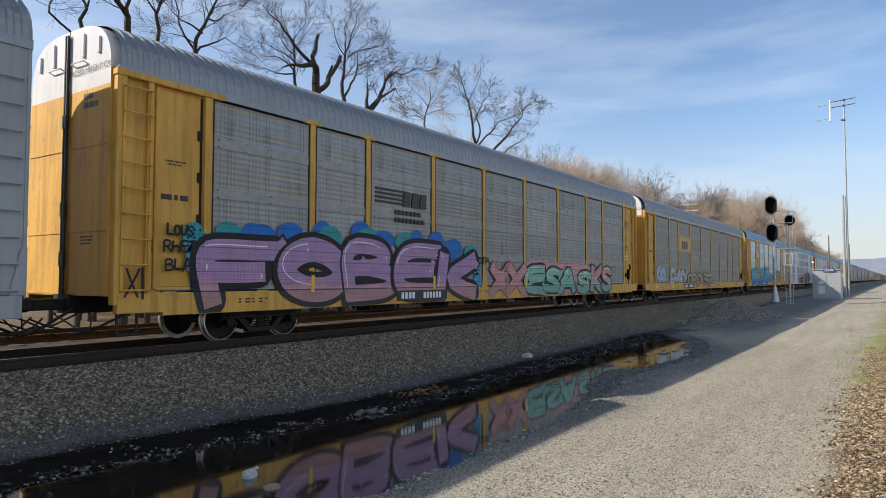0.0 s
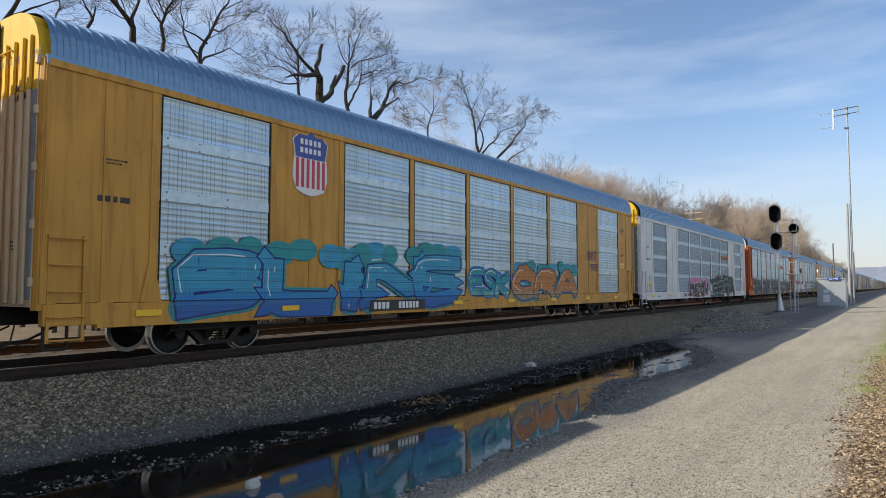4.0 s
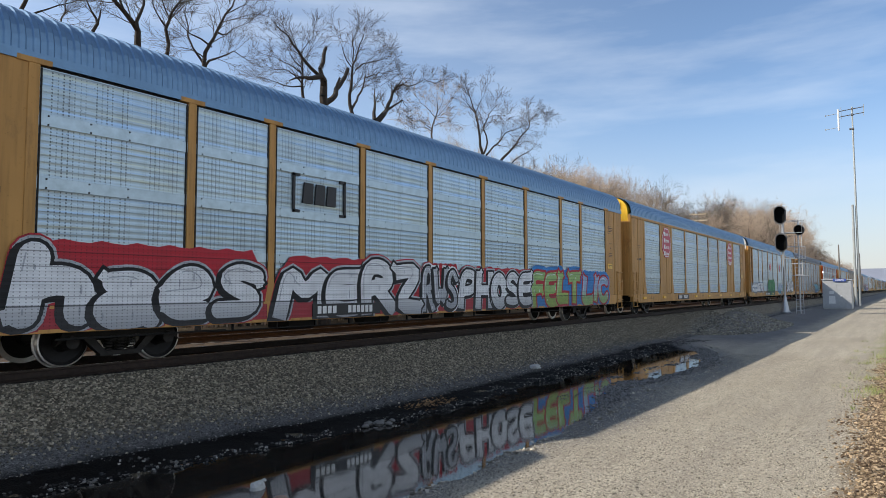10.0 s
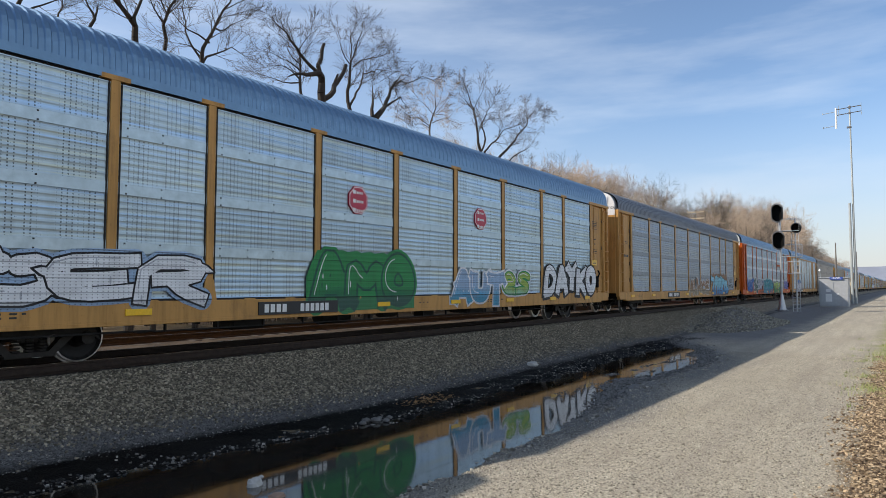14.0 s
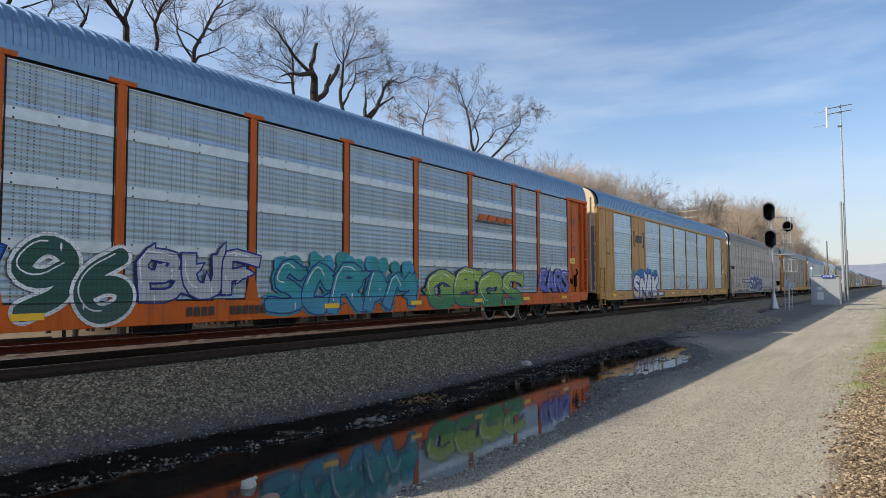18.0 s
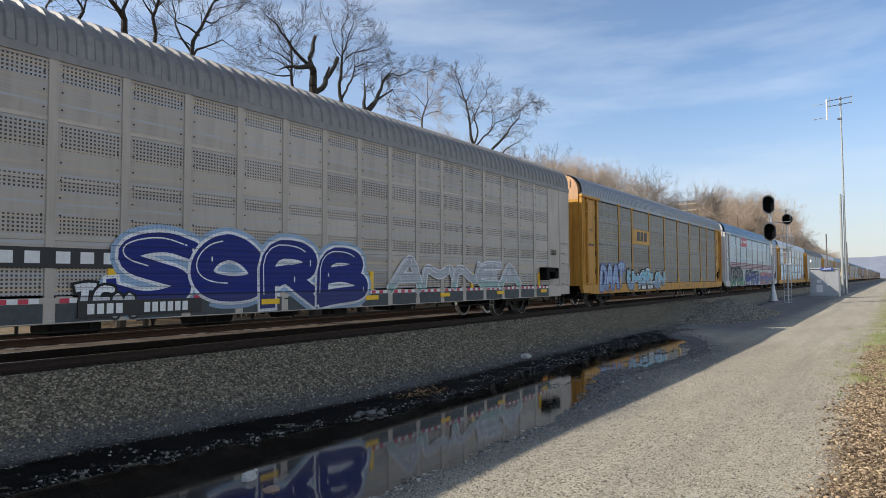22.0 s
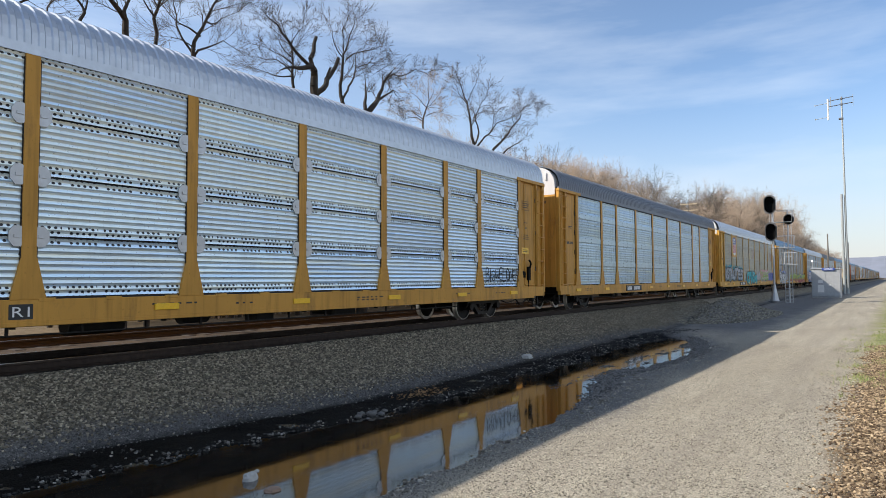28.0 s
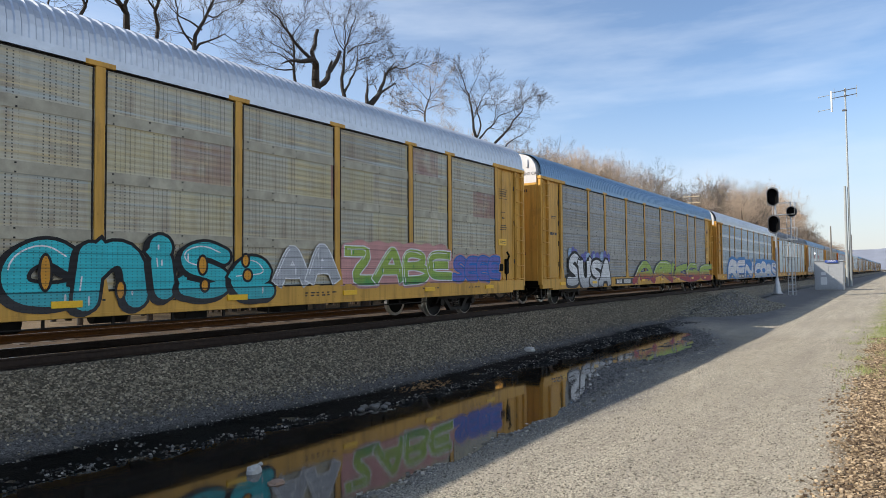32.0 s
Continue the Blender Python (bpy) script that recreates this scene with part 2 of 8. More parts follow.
        c = m.mix(m.math("MULTIPLY", m.rng(dice, 0.22, 0.20), m.math("MULTIPLY", worn, 0.3)), c, (0.58, 0.47, 0.13))
    c = m.mix(hole, c, (0.012, 0.012, 0.014))
    m.set(color=c, metal=m.math("MULTIPLY", m.math("SUBTRACT", 1.0, hole), metal),
          rough=m.rng(fine, 0.3, 0.7, rough - 0.06, rough + 0.12), normal=m.bump(m.math("MULTIPLY", hole, -1.0), 0.5, 0.01))
    return m.mat


def simple(name, col, rough=0.6, metal=0.0, var=0.25, scale=8.0, bump=0.2, dist=0.01):
    m = Nodes(name)
    o = m.co()
    a, b = m.noise(o, scale, 5.0, 0.6), m.noise(o, scale / 9.0, 3.0)
    c = m.mix(m.rng(a, 0.3, 0.7), shade(col, 1 - var), shade(col, 1 + var))
    c = m.mix(m.rng(b, 0.35, 0.7, 0.0, 0.5), c, shade(col, 1 - 1.3 * var))
    m.set(color=c, rough=rough, metal=metal, normal=m.bump(a, bump, dist))
    return m.mat


def sprayed(name, col, low=None, mid=0.85, rough=0.55):
    """Spray paint over pierced ribbed sheet; it may fade into a second colour downwards."""
    m = Nodes(name)
    o = m.co()
    sep = m.n("ShaderNodeSeparateXYZ", {0: o})
    y, z = sep.outputs["Y"], sep.outputs["Z"]
    fr = lambda v, k: m.math("FRACT", m.math("MULTIPLY", v, 1.0 / k))
    rib = fr(z, 0.105)
    hole = m.math("MULTIPLY", m.math("LESS_THAN", fr(y, 0.088), 0.22), m.math("LESS_THAN", fr(z, 0.052), 0.4))
    a = m.noise(o, 3.0, 5.0, 0.6)
    c = m.mix(m.rng(m.math("ADD", z, m.math("MULTIPLY", a, 0.5)), mid + 0.45, mid + 0.05), col, low or col)
    c = m.mix(m.rng(a, 0.35, 0.7, 0.0, 0.22), c, (0.05, 0.045, 0.04))
    # a dark line drawn along each rib stands for its shaded crease
    c = m.mix(m.math("MULTIPLY", m.math("LESS_THAN", rib, 0.12), 0.22), c, (0.03, 0.03, 0.03))
    slit = m.math("MULTIPLY", m.math("LESS_THAN", fr(z, 0.235), 0.075), m.math("GREATER_THAN", z, 1.06))
    slit = m.math("MAXIMUM", slit, m.math("MULTIPLY", m.math("LESS_THAN", m.math("ABSOLUTE", m.math("SUBTRACT", z, 1.04)), 0.012), 1.6))     # laps between the strips of sheet
    c = m.mix(m.math("MULTIPLY", m.math("LESS_THAN", z, 1.03), 0.28), c, (0.10, 0.10, 0.10))      # greyed below the sheets: the sill's shade is put into the paint colour
    c = m.mix(m.math("MULTIPLY", slit, 0.5), c, (0.012, 0.012, 0.012))
    c = m.mix(m.math("MULTIPLY", hole, 0.5), c, (0.02, 0.02, 0.02))
    m.set(color=c, rough=rough, spec=0.2, normal=m.bump(m.math("ABSOLUTE", m.math("SUBTRACT", rib, 0.5)), 0.35, 0.02))
    return m.mat


HUES = {
    "PUR": (0.44, 0.27, 0.46), "PINK": (0.64, 0.33, 0.31), "BLK": (0.018, 0.018, 0.02), "BLU": (0.02, 0.17, 0.55), "ROSE": (0.66, 0.22, 0.42), "MINT": (0.26, 0.52, 0.42),
    "MAR": (0.30, 0.04, 0.10), "PBLU": (0.34, 0.48, 0.66), "WHT": (0.84, 0.85, 0.86), "GREY": (0.48, 0.50, 0.53), "SAND": (0.42, 0.33, 0.20),
    "CYB": (0.06, 0.36, 0.55), "NAVY": (0.02, 0.03, 0.22), "TEAL": (0.04, 0.33, 0.35), "ORG": (0.55, 0.22, 0.06), "GRN2": (0.03, 0.12, 0.08),
    "RED": (0.52, 0.035, 0.05), "LIME": (0.36, 0.50, 0.10), "GRN": (0.04, 0.28, 0.09), "GRN3": (0.05, 0.42, 0.24), "BRN": (0.30, 0.17, 0.09),
    "DGRN": (0.03, 0.10, 0.08), "BLK2": (0.021, 0.023, 0.027), "ORG2": (0.72, 0.33, 0.04), "BLU2": (0.012, 0.026, 0.20), "BLU3": (0.04, 0.25, 0.62), "LIME2": (0.36, 0.56, 0.20), "LIME3": (0.36, 0.58, 0.36), "VIO": (0.16, 0.17, 0.50), "CYL": (0.24, 0.56, 0.68), "TURQ": (0.04, 0.54, 0.60),
}
SPRAY = {}


def spray(a, b=None):
    if (a, b) not in SPRAY:
        SPRAY[a, b] = sprayed("spray_paint", HUES[a], HUES[b] if b else None, 0.85 if a == "WHT" else 1.12)
    return SPRAY[a, b]


GOLD, TAN, YELLOW, ORANGE, WHITE = (0.58, 0.295, 0.055), (0.54, 0.285, 0.085), (0.65, 0.36, 0.072), (0.58, 0.108, 0.008), (0.66, 0.65, 0.65)
P = {
    "gold": paint("gold_paint", GOLD), "tan": paint("tan_paint", TAN), "yellow": paint("yellow_paint", YELLOW),
    "orange": paint("orange_paint", ORANGE), "white": paint("white_paint", WHITE, 0.45, 0.3, 0.12),
    "taupe": paint("taupe_paint", (0.49, 0.435, 0.37), 0.5, 0.3, 0.1), "cream": paint("cream_paint", (0.62, 0.50, 0.34), 0.5, 0.3, 0.15),
    "grey": paint("grey_paint", (0.34, 0.36, 0.375), 0.45, 0.3, 0.1), "bright": paint("bright_yellow_paint", (0.75, 0.45, 0.03)),
    "primer": paint("grey_primer", (0.20, 0.23, 0.25)), "peach": paint("peach_paint", (0.62, 0.38, 0.22)),
}
S = {
    "plain": P["grey"],
    "dim": perforated("dark_pierced_sheet", (0.32, 0.295, 0.24), 0.45, 0.5, "slots", 0.5),
    "steel": perforated("blue_steel_pierced_sheet", (0.36, 0.41, 0.45), 0.6, 0.42, "slots", 0.35),
    "dark": perforated("dull_pierced_sheet", (0.36, 0.355, 0.33), 0.45, 0.5, "slots", 0.6),
    "mid": perforated("grey_pierced_sheet", (0.34, 0.42, 0.47), 0.7, 0.40, "slots", 0.35),
    "light": perforated("bright_pierced_sheet", (0.455, 0.565, 0.622), 0.8, 0.33, "slots", 0.22),
    "fine": perforated("fine_pierced_sheet", (0.66, 0.70, 0.74), 0.75, 0.38, "fine", 0.25),
    "blue": perforated("blue_grey_pierced_sheet", (0.255, 0.325, 0.385), 0.65, 0.42, "slots", 0.45),
    "round": perforated("round_hole_sheet", (0.80, 0.92, 1.0), 0.7, 0.32, "round", 0.12),
    "olive": perforated("stained_pierced_sheet", (0.48, 0.45, 0.345), 0.35, 0.5, "slots", 0.45, (0.16, 0.10, 0.07), True),
    "taupe": perforated("taupe_pierced_sheet", (0.49, 0.435, 0.37), 0.15, 0.5, "strips", 0.22),
}
ROOF = {
    "slate": simple("slate_roof_sheet", (0.16, 0.175, 0.20), 0.5, 0.5, 0.12, 6.0, 0.05),
    "blue": simple("blue_grey_roof_sheet", (0.15, 0.26, 0.39), 0.38, 0.7, 0.12, 6.0, 0.05),
    "grey": simple("grey_roof_sheet", (0.245, 0.26, 0.275), 0.42, 0.65, 0.12, 6.0, 0.05),
    "pale": simple("pale_roof_sheet", (0.52, 0.56, 0.61), 0.36, 0.7, 0.1, 6.0, 0.05),
    "taupe": simple("taupe_roof_sheet", (0.215, 0.205, 0.19), 0.45, 0.4, 0.15, 6.0, 0.05),
}
M_STEEL = simple("dirty_steel", (0.032, 0.028, 0.024), 0.6, 0.5, 0.4, 9.0)
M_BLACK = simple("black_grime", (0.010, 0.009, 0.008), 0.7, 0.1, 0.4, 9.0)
M_TREAD = simple("worn_wheel_rim", (0.72, 0.70, 0.66), 0.42, 1.0, 0.2, 12.0, 0.05)
M_RUBBER = simple("black_rubber", (0.015, 0.015, 0.015), 0.7)
M_RAILHEAD = simple("polished_rail_top", (0.55, 0.53, 0.50), 0.25, 1.0, 0.15, 20.0, 0.05)
M_RAIL = simple("rusty_rail", (0.042, 0.026, 0.018), 0.75, 0.2, 0.35, 12.0)
M_TIE = simple("old_wooden_tie", (0.035, 0.027, 0.02), 0.85, 0.0, 0.4, 5.0, 0.5)
M_POLE = simple("grey_weathered_pole", (0.16, 0.145, 0.13), 0.85, 0.0, 0.3, 6.0)
M_MAST = simple("grey_galvanised_mast", (0.36, 0.38, 0.37), 0.5, 0.25, 0.15, 9.0, 0.05)
M_SILLDARK = simple("dark_sill_panel", (0.05, 0.06, 0.065), 0.55, 0.1, 0.25)
M_CONC = simple("pale_concrete", (0.42, 0.41, 0.39), 0.8, 0.0, 0.15, 10.0)
M_ALU = simple("dull_aluminium", (0.50, 0.51, 0.52), 0.42, 0.8, 0.12, 9.0, 0.05)
M_HOUSE = simple("grey_sheet_housing", (0.42, 0.43, 0.44), 0.45, 0.5, 0.1, 4.0, 0.05)
M_SIGBLACK = simple("matt_black_metal", (0.005, 0.005, 0.005), 0.7, 0.1, 0.2)
M_SIGBLACK.node_tree.nodes["Principled BSDF"].inputs["Specular IOR Level"].default_value = 0.1
M_SIGGREY = simple("grey_backing_metal", (0.13, 0.13, 0.135), 0.5, 0.3, 0.2)
M_REFL = simple("yellow_reflector", (0.85, 0.50, 0.02), 0.3, 0.0, 0.1, 30.0)
M_WHITE = simple("white_lettering", (0.75, 0.75, 0.73), 0.5, 0.0, 0.12, 20.0)
M_INK = simple("black_lettering", (0.02, 0.02, 0.02), 0.5, 0.0, 0.2, 20.0)
M_RED = simple("red_sign_paint", (0.52, 0.035, 0.07), 0.45, 0.0, 0.15, 8.0)
M_MAROON = simple("maroon_stripe_paint", (0.26, 0.02, 0.055), 0.5, 0.0, 0.2, 6.0)
M_BLUE = simple("blue_sign_paint", (0.03, 0.07, 0.30), 0.45, 0.0, 0.15, 8.0)
BAND = {
    "plain": P["grey"],
    "dim": simple("dark_band_sheet", (0.26, 0.25, 0.225), 0.5, 0.4, 0.2, 5.0, 0.05), "steel": simple("steel_band_sheet", (0.24, 0.27, 0.29), 0.45, 0.6, 0.15, 5.0, 0.05),
    "light": simple("bright_band_sheet", (0.435, 0.53, 0.575), 0.36, 0.75, 0.16, 5.0, 0.05), "mid": simple("grey_band_sheet", (0.50, 0.55, 0.57), 0.38, 0.6, 0.14, 5.0, 0.05),
    "dark": simple("dull_band_sheet", (0.30, 0.295, 0.275), 0.5, 0.4, 0.2, 5.0, 0.05), "olive": simple("stained_band_sheet", (0.38, 0.355, 0.275), 0.5, 0.4, 0.25, 4.0, 0.05),
    "blue": simple("pale_blue_band_sheet", (0.36, 0.47, 0.56), 0.35, 0.7, 0.1, 5.0, 0.05), "taupe": P["taupe"], "round": P["grey"],
}


# ---- ground ----
TRACK_X, TRACK2_X = -12.45, -16.9
WATER_Z = -0.96


def step(a, b, v):
    t = min(1.0, max(0.0, (v - a) / (b - a)))
    return t * t * (3 - 2 * t)


def wob(x, y, s, k=0.0):
    return noise.noise(Vector((x * s, y * s, 3.1 + k)))


TOE = ([0, 4, 6, 9, 14, 24, 29, 36], [-9.1, -8.95, -8.75, -8.35, -8.35, -8.6, -8.2, -8.5])           # foot of the ballast bank along the track
SHORE = ([0, 9, 11, 13, 14.6, 17, 20.5, 24, 27, 31], [-4.78, -4.7, -4.82, -5.1, -5.6, -5.2, -5.0, -5.9, -7.4, -8.0])     # edge of the puddle towards the road


def toe_x(y):
    return float(np.interp(y, *TOE)) + 0.16 * wob(0, y, 0.3, 4) + 0.08 * wob(0, y, 1.4, 6)


def shore_x(x, y):
    return float(np.interp(y, *SHORE)) + 0.14 * wob(0, y, 0.5, 1) + 0.13 * wob(x, y, 1.7, 8) + 0.05 * wob(x, y, 5.0, 3)


def ground_z(x, y):
    """Height of the ground: track bed, ballast slope, wet ditch, gravel road, and a wooded slope beyond the tracks."""
    far = step(38, 72, y)
    if x < -19.6:
        z = -0.2 - 0.5 * step(-19.6, -22.5, x) if x > -28 else -0.7
        if x < -26:
            z += 0.17 * max(0.0, min(220.0, -26 - x)) ** 1.0 * step(10, 160, y)
        return z + 0.12 * wob(x, y, 0.3)
    if x < -10.72:
        return -0.175 + 0.055 * step(-11.35, -10.8, x)
    road = -0.86 + 0.08 * step(-4.2, 0.5, x) + 0.14 * far + 0.05 * wob(x, y, 0.16, 5)
    toe = toe_x(y)
    ditch = -1.05 + 0.03 * wob(x, y, 0.8) + 0.05 * wob(x, y, 0.35, 2) + 0.10 * step(22, 29, y) + 0.25 * far
    ditch += 0.035 * step(12.5, 15.5, y) * (0.6 + 1.2 * wob(x, y, 0.9, 11) + 0.7 * wob(x, y, 3.2, 12))
    # a bar of black mud runs along the ditch, with clods that stand out of the water
    bar = toe + 1.28 + 0.25 * wob(0, y, 0.25) - 0.35 * step(12, 18, y)
    ditch += 0.115 * math.exp(-((x - bar) / (0.22 + 0.12 * step(12, 18, y))) ** 2) * (0.5 + 1.0 * wob(x, y, 1.3, 7) + 0.9 * wob(x, y, 4.0, 2))
    # and a flat of wet mud at the far end of the bank's foot
    ditch += 0.10 * step(11, 17, y) * math.exp(-((x - toe - 0.45) / 0.5) ** 2) * (0.85 + 0.7 * wob(x, y, 2.0, 14))
    ditch = max(ditch, -0.948 + 0.018 * wob(x, y, 1.6, 15) + 0.012 * wob(x, y, 5.0, 16)) if x < bar - 0.1 else ditch
    # towards the road the far half is a film of water over silt, with streaks of grit along it
    if y > 10.5 and x > -7.2:
        silt = WATER_Z - 0.012 - 0.006 * step(16, 20, y) + 0.030 * wob(x * 2.6, y * 0.55, 1.0, 21) + 0.022 * wob(x * 6.0, y * 1.6, 1.0, 22)
        ditch += (max(ditch, silt) - ditch) * step(10.5, 13.5, y) * step(-7.0, -6.1, x)
    edge = shore_x(x, y)
    z = ditch + (road - ditch) * step(edge - 0.35, edge + 0.75, x)
    t = min(1.0, max(0.0, (x + 10.72) / (toe + 10.72)))
    top = -0.12
    z = max(z, top + (z - top) * t if t < 1 else z)
    # heap of ballast beside the track
    z += 1.0 * math.exp(-((x + 7.7) / 1.6) ** 2 - ((y - 40.0) / 4.5) ** 2)
    if x > -1.0 and y < 60:
        z += 0.05 * step(-1.0, -0.3, x) + 0.02 * wob(x, y, 3.0)
    return z


def ground_material():
    m = Nodes("ground_gravel")
    o = m.co()
    sep = m.n("ShaderNodeSeparateXYZ", {0: o})
    x, y = sep.outputs["X"], sep.outputs["Y"]
    warp = m.math("MULTIPLY", m.math("SUBTRACT", m.noise(o, 0.9, 4.0), 0.5), 0.9)
    xw = m.math("ADD", x, warp)
    # distances from the foot of the bank and from the shore, carried by the mesh
    def carried(name):
        nd = m.n("ShaderNodeAttribute")
        nd.attribute_name = name
        return nd.outputs["Fac"]
    xt = m.math("ADD", carried("from_bank"), m.math("MULTIPLY", warp, 0.30))
    xs = m.math("ADD", carried("from_shore"), m.math("MULTIPLY", warp, 0.45))
    vor = m.n("ShaderNodeTexVoronoi", {"Vector": o, "Scale": 85.0})
    vor2 = m.n("ShaderNodeTexVoronoi", {"Vector": o, "Scale": 27.0})
    cell = m.n("ShaderNodeSeparateColor", {0: vor.outputs["Color"]}).outputs[0]
    cell2 = m.n("ShaderNodeSeparateColor", {0: vor2.outputs["Color"]}).outputs[0]
    big, mid = m.noise(o, 0.22, 4.0), m.noise(o, 1.3, 5.0, 0.6)
    road = m.mix(m.rng(cell, 0.0, 1.0), (0.11, 0.097, 0.072), (0.55, 0.495, 0.39))
    road = m.mix(m.rng(big, 0.35, 0.65, 0.0, 0.45), road, (0.27, 0.235, 0.175))
    road = m.mix(m.rng(mid, 0.5, 0.75, 0.0, 0.35), road, (0.43, 0.385, 0.305))
    lane = m.noise(m.co((1.3, 0.11, 1.0)), 1.6, 4.0, 0.6)       # wheel tracks and washed strips along the road
    road = m.mix(m.rng(lane, 0.42, 0.68, 0.0, 0.55), road, (0.20, 0.175, 0.145))
    road = m.mix(m.rng(m.noise(o, 0.45, 5.0, 0.65), 0.55, 0.75, 0.0, 0.4), road, (0.36, 0.32, 0.26))
    bal = m.mix(m.rng(cell2, 0.0, 1.0), (0.06, 0.051, 0.037), (0.33, 0.28, 0.20))
    brown = m.mix(m.rng(cell2, 0.0, 1.0), (0.05, 0.031, 0.016), (0.24, 0.17, 0.095))
    # bed of the ditch, coloured close to pure black
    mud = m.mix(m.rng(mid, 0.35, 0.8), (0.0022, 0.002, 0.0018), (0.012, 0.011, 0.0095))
    field = m.mix(m.rng(mid, 0.3, 0.7), (0.09, 0.062, 0.035), (0.19, 0.14, 0.08))
    grass = m.mix(m.rng(m.noise(o, 5.0, 4.0), 0.3, 0.7), (0.10, 0.13, 0.03), (0.30, 0.28, 0.13))
    silt = m.mix(m.rng(cell, 0.0, 1.0), (0.062, 0.060, 0.057), (0.25, 0.24, 0.22))       # damp fine gravel between puddle and road
    film = m.math("MULTIPLY", m.rng(xw, -6.8, -6.1), m.rng(y, 10.5, 13.0))
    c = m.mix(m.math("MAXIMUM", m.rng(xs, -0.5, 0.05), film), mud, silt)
    c = m.mix(m.rng(m.math("SUBTRACT", xs, m.math("MULTIPLY", m.rng(y, 7.0, 11.5), m.rng(y, 27.0, 21.0, 0.0, 0.75))), 0.1, 0.9), c, road)
    dry = m.math("MULTIPLY", m.rng(y, 25.5, 31.0), m.rng(xt, 0.2, 1.1))
    c = m.mix(dry, c, m.mix(m.rng(xw, -5.2, -4.2), m.mix(mid, (0.09, 0.085, 0.08), (0.19, 0.18, 0.17)), road))
    fines = m.mix(m.rng(cell, 0.0, 1.0), (0.034, 0.033, 0.033), (0.17, 0.165, 0.155))       # bluish washed fines at the foot of the bank
    bal = m.mix(m.rng(xt, -0.75, -0.3), bal, fines)
    c = m.mix(m.rng(xt, 0.10, -0.15), c, bal)
    g = m.math("MULTIPLY", m.math("MULTIPLY", m.rng(xw, -1.3, -0.5), m.rng(y, 17.0, 24.0)), m.rng(m.noise(o, 0.8, 3.0), 0.35, 0.55))
    c = m.mix(m.math("MULTIPLY", m.rng(xw, -0.85, -0.5), m.rng(y, 24.0, 16.0)), c, brown)
    c = m.mix(g, c, grass)
    # oily ballast by the rails, with the shadow band below them painted in
    grime_shade = m.mix(m.rng(cell2, 0.0, 1.0), (0.008, 0.006, 0.005), (0.04, 0.03, 0.023))
    c = m.mix(m.rng(m.math("ADD", x, m.math("MULTIPLY", warp, 0.15)), -10.86, -11.02), c, grime_shade)
    c = m.mix(m.rng(xw, -13.8, -14.3), c, m.mix(m.rng(mid, 0.3, 0.7), (0.03, 0.021, 0.014), (0.075, 0.053, 0.033)))      # ground between the tracks, coloured far darker than dry grass and sand
    c = m.mix(m.rng(xw, -19.5, -21.0), c, field)
    c = m.mix(m.rng(xw, 1.8, 3.5), c, field)
    wet = m.math("MULTIPLY", m.rng(xs, 0.3, -0.4), m.rng(xt, -0.35, 0.0))
    wet = m.math("MULTIPLY", wet, m.rng(y, 33.0, 27.0))
    h = m.math("ADD", m.math("MULTIPLY", vor.outputs["Distance"], -0.6), m.math("MULTIPLY", vor2.outputs["Distance"], -1.0))
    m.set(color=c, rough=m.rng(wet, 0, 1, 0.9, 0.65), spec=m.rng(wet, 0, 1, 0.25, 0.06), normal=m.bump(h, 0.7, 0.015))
    return m.mat


M_GROUND = ground_material()


def axis(*runs):
    vals = []
    for a, b, n in runs:
        vals += [a + (b - a) * i / n for i in range(n)]
    return vals + [runs[-1][1]]


def build_ground():
    xs = axis((-3000, -260, 8), (-260, -60, 16), (-60, -20, 20), (-20, -11.4, 12), (-11.4, -9.2, 26), (-9.2, -4.0, 64), (-4.0, 1.5, 46), (1.5, 12, 12), (12, 400, 12), (400, 3000, 6))
    ys = axis((-3000, -300, 6), (-300, -20, 10), (-20, 3, 14), (3, 16, 130), (16, 34, 100), (34, 80, 90), (80, 300, 40), (300, 4500, 24))
    nx = len(xs)
    v = [(x, y, ground_z(x, y)) for y in ys for x in xs]
    f = [(j * nx + i, j * nx + i + 1, (j + 1) * nx + i + 1, (j + 1) * nx + i) for j in range(len(ys) - 1) for i in range(nx - 1)]
    me = bpy.data.meshes.new("ground")
    me.from_pydata(v, [], f)
    me.polygons.foreach_set("use_smooth", [True] * len(f))
    for name, gap in (("from_bank", lambda x, y: x - toe_x(y)), ("from_shore", lambda x, y: x - shore_x(x, y))):
        at = me.attributes.new(name, "FLOAT", "POINT")
        at.data.foreach_set("value", [max(-20.0, min(20.0, gap(x, y))) for x, y, _ in v])
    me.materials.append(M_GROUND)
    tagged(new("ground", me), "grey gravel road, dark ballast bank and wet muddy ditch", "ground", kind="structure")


build_ground()


def water_material():
    m = Nodes("puddle_water")
    o = m.co()
    n1, n2 = m.noise(o, 2.5, 2.0), m.noise(o, 0.9, 4.0, 0.6)
    m.set(color=m.mix(n2, (0.013, 0.0118, 0.0098), (0.030, 0.026, 0.0215)), rough=m.rng(n2, 0.35, 0.7, 0.03, 0.10), IOR=1.55, normal=m.bump(m.math("ADD", n1, m.math("MULTIPLY", m.noise(o, 11.0, 2.0), 0.2)), 0.075, 0.02))
    m.b.inputs["Specular IOR Level"].default_value = 0.5
    m.b.inputs["Coat Weight"].default_value, m.b.inputs["Coat IOR"].default_value, m.b.inputs["Coat Roughness"].default_value = 0.75, 1.6, 0.04      # extra coat, added only to brighten the reflections
    return m.mat


wb = MB()
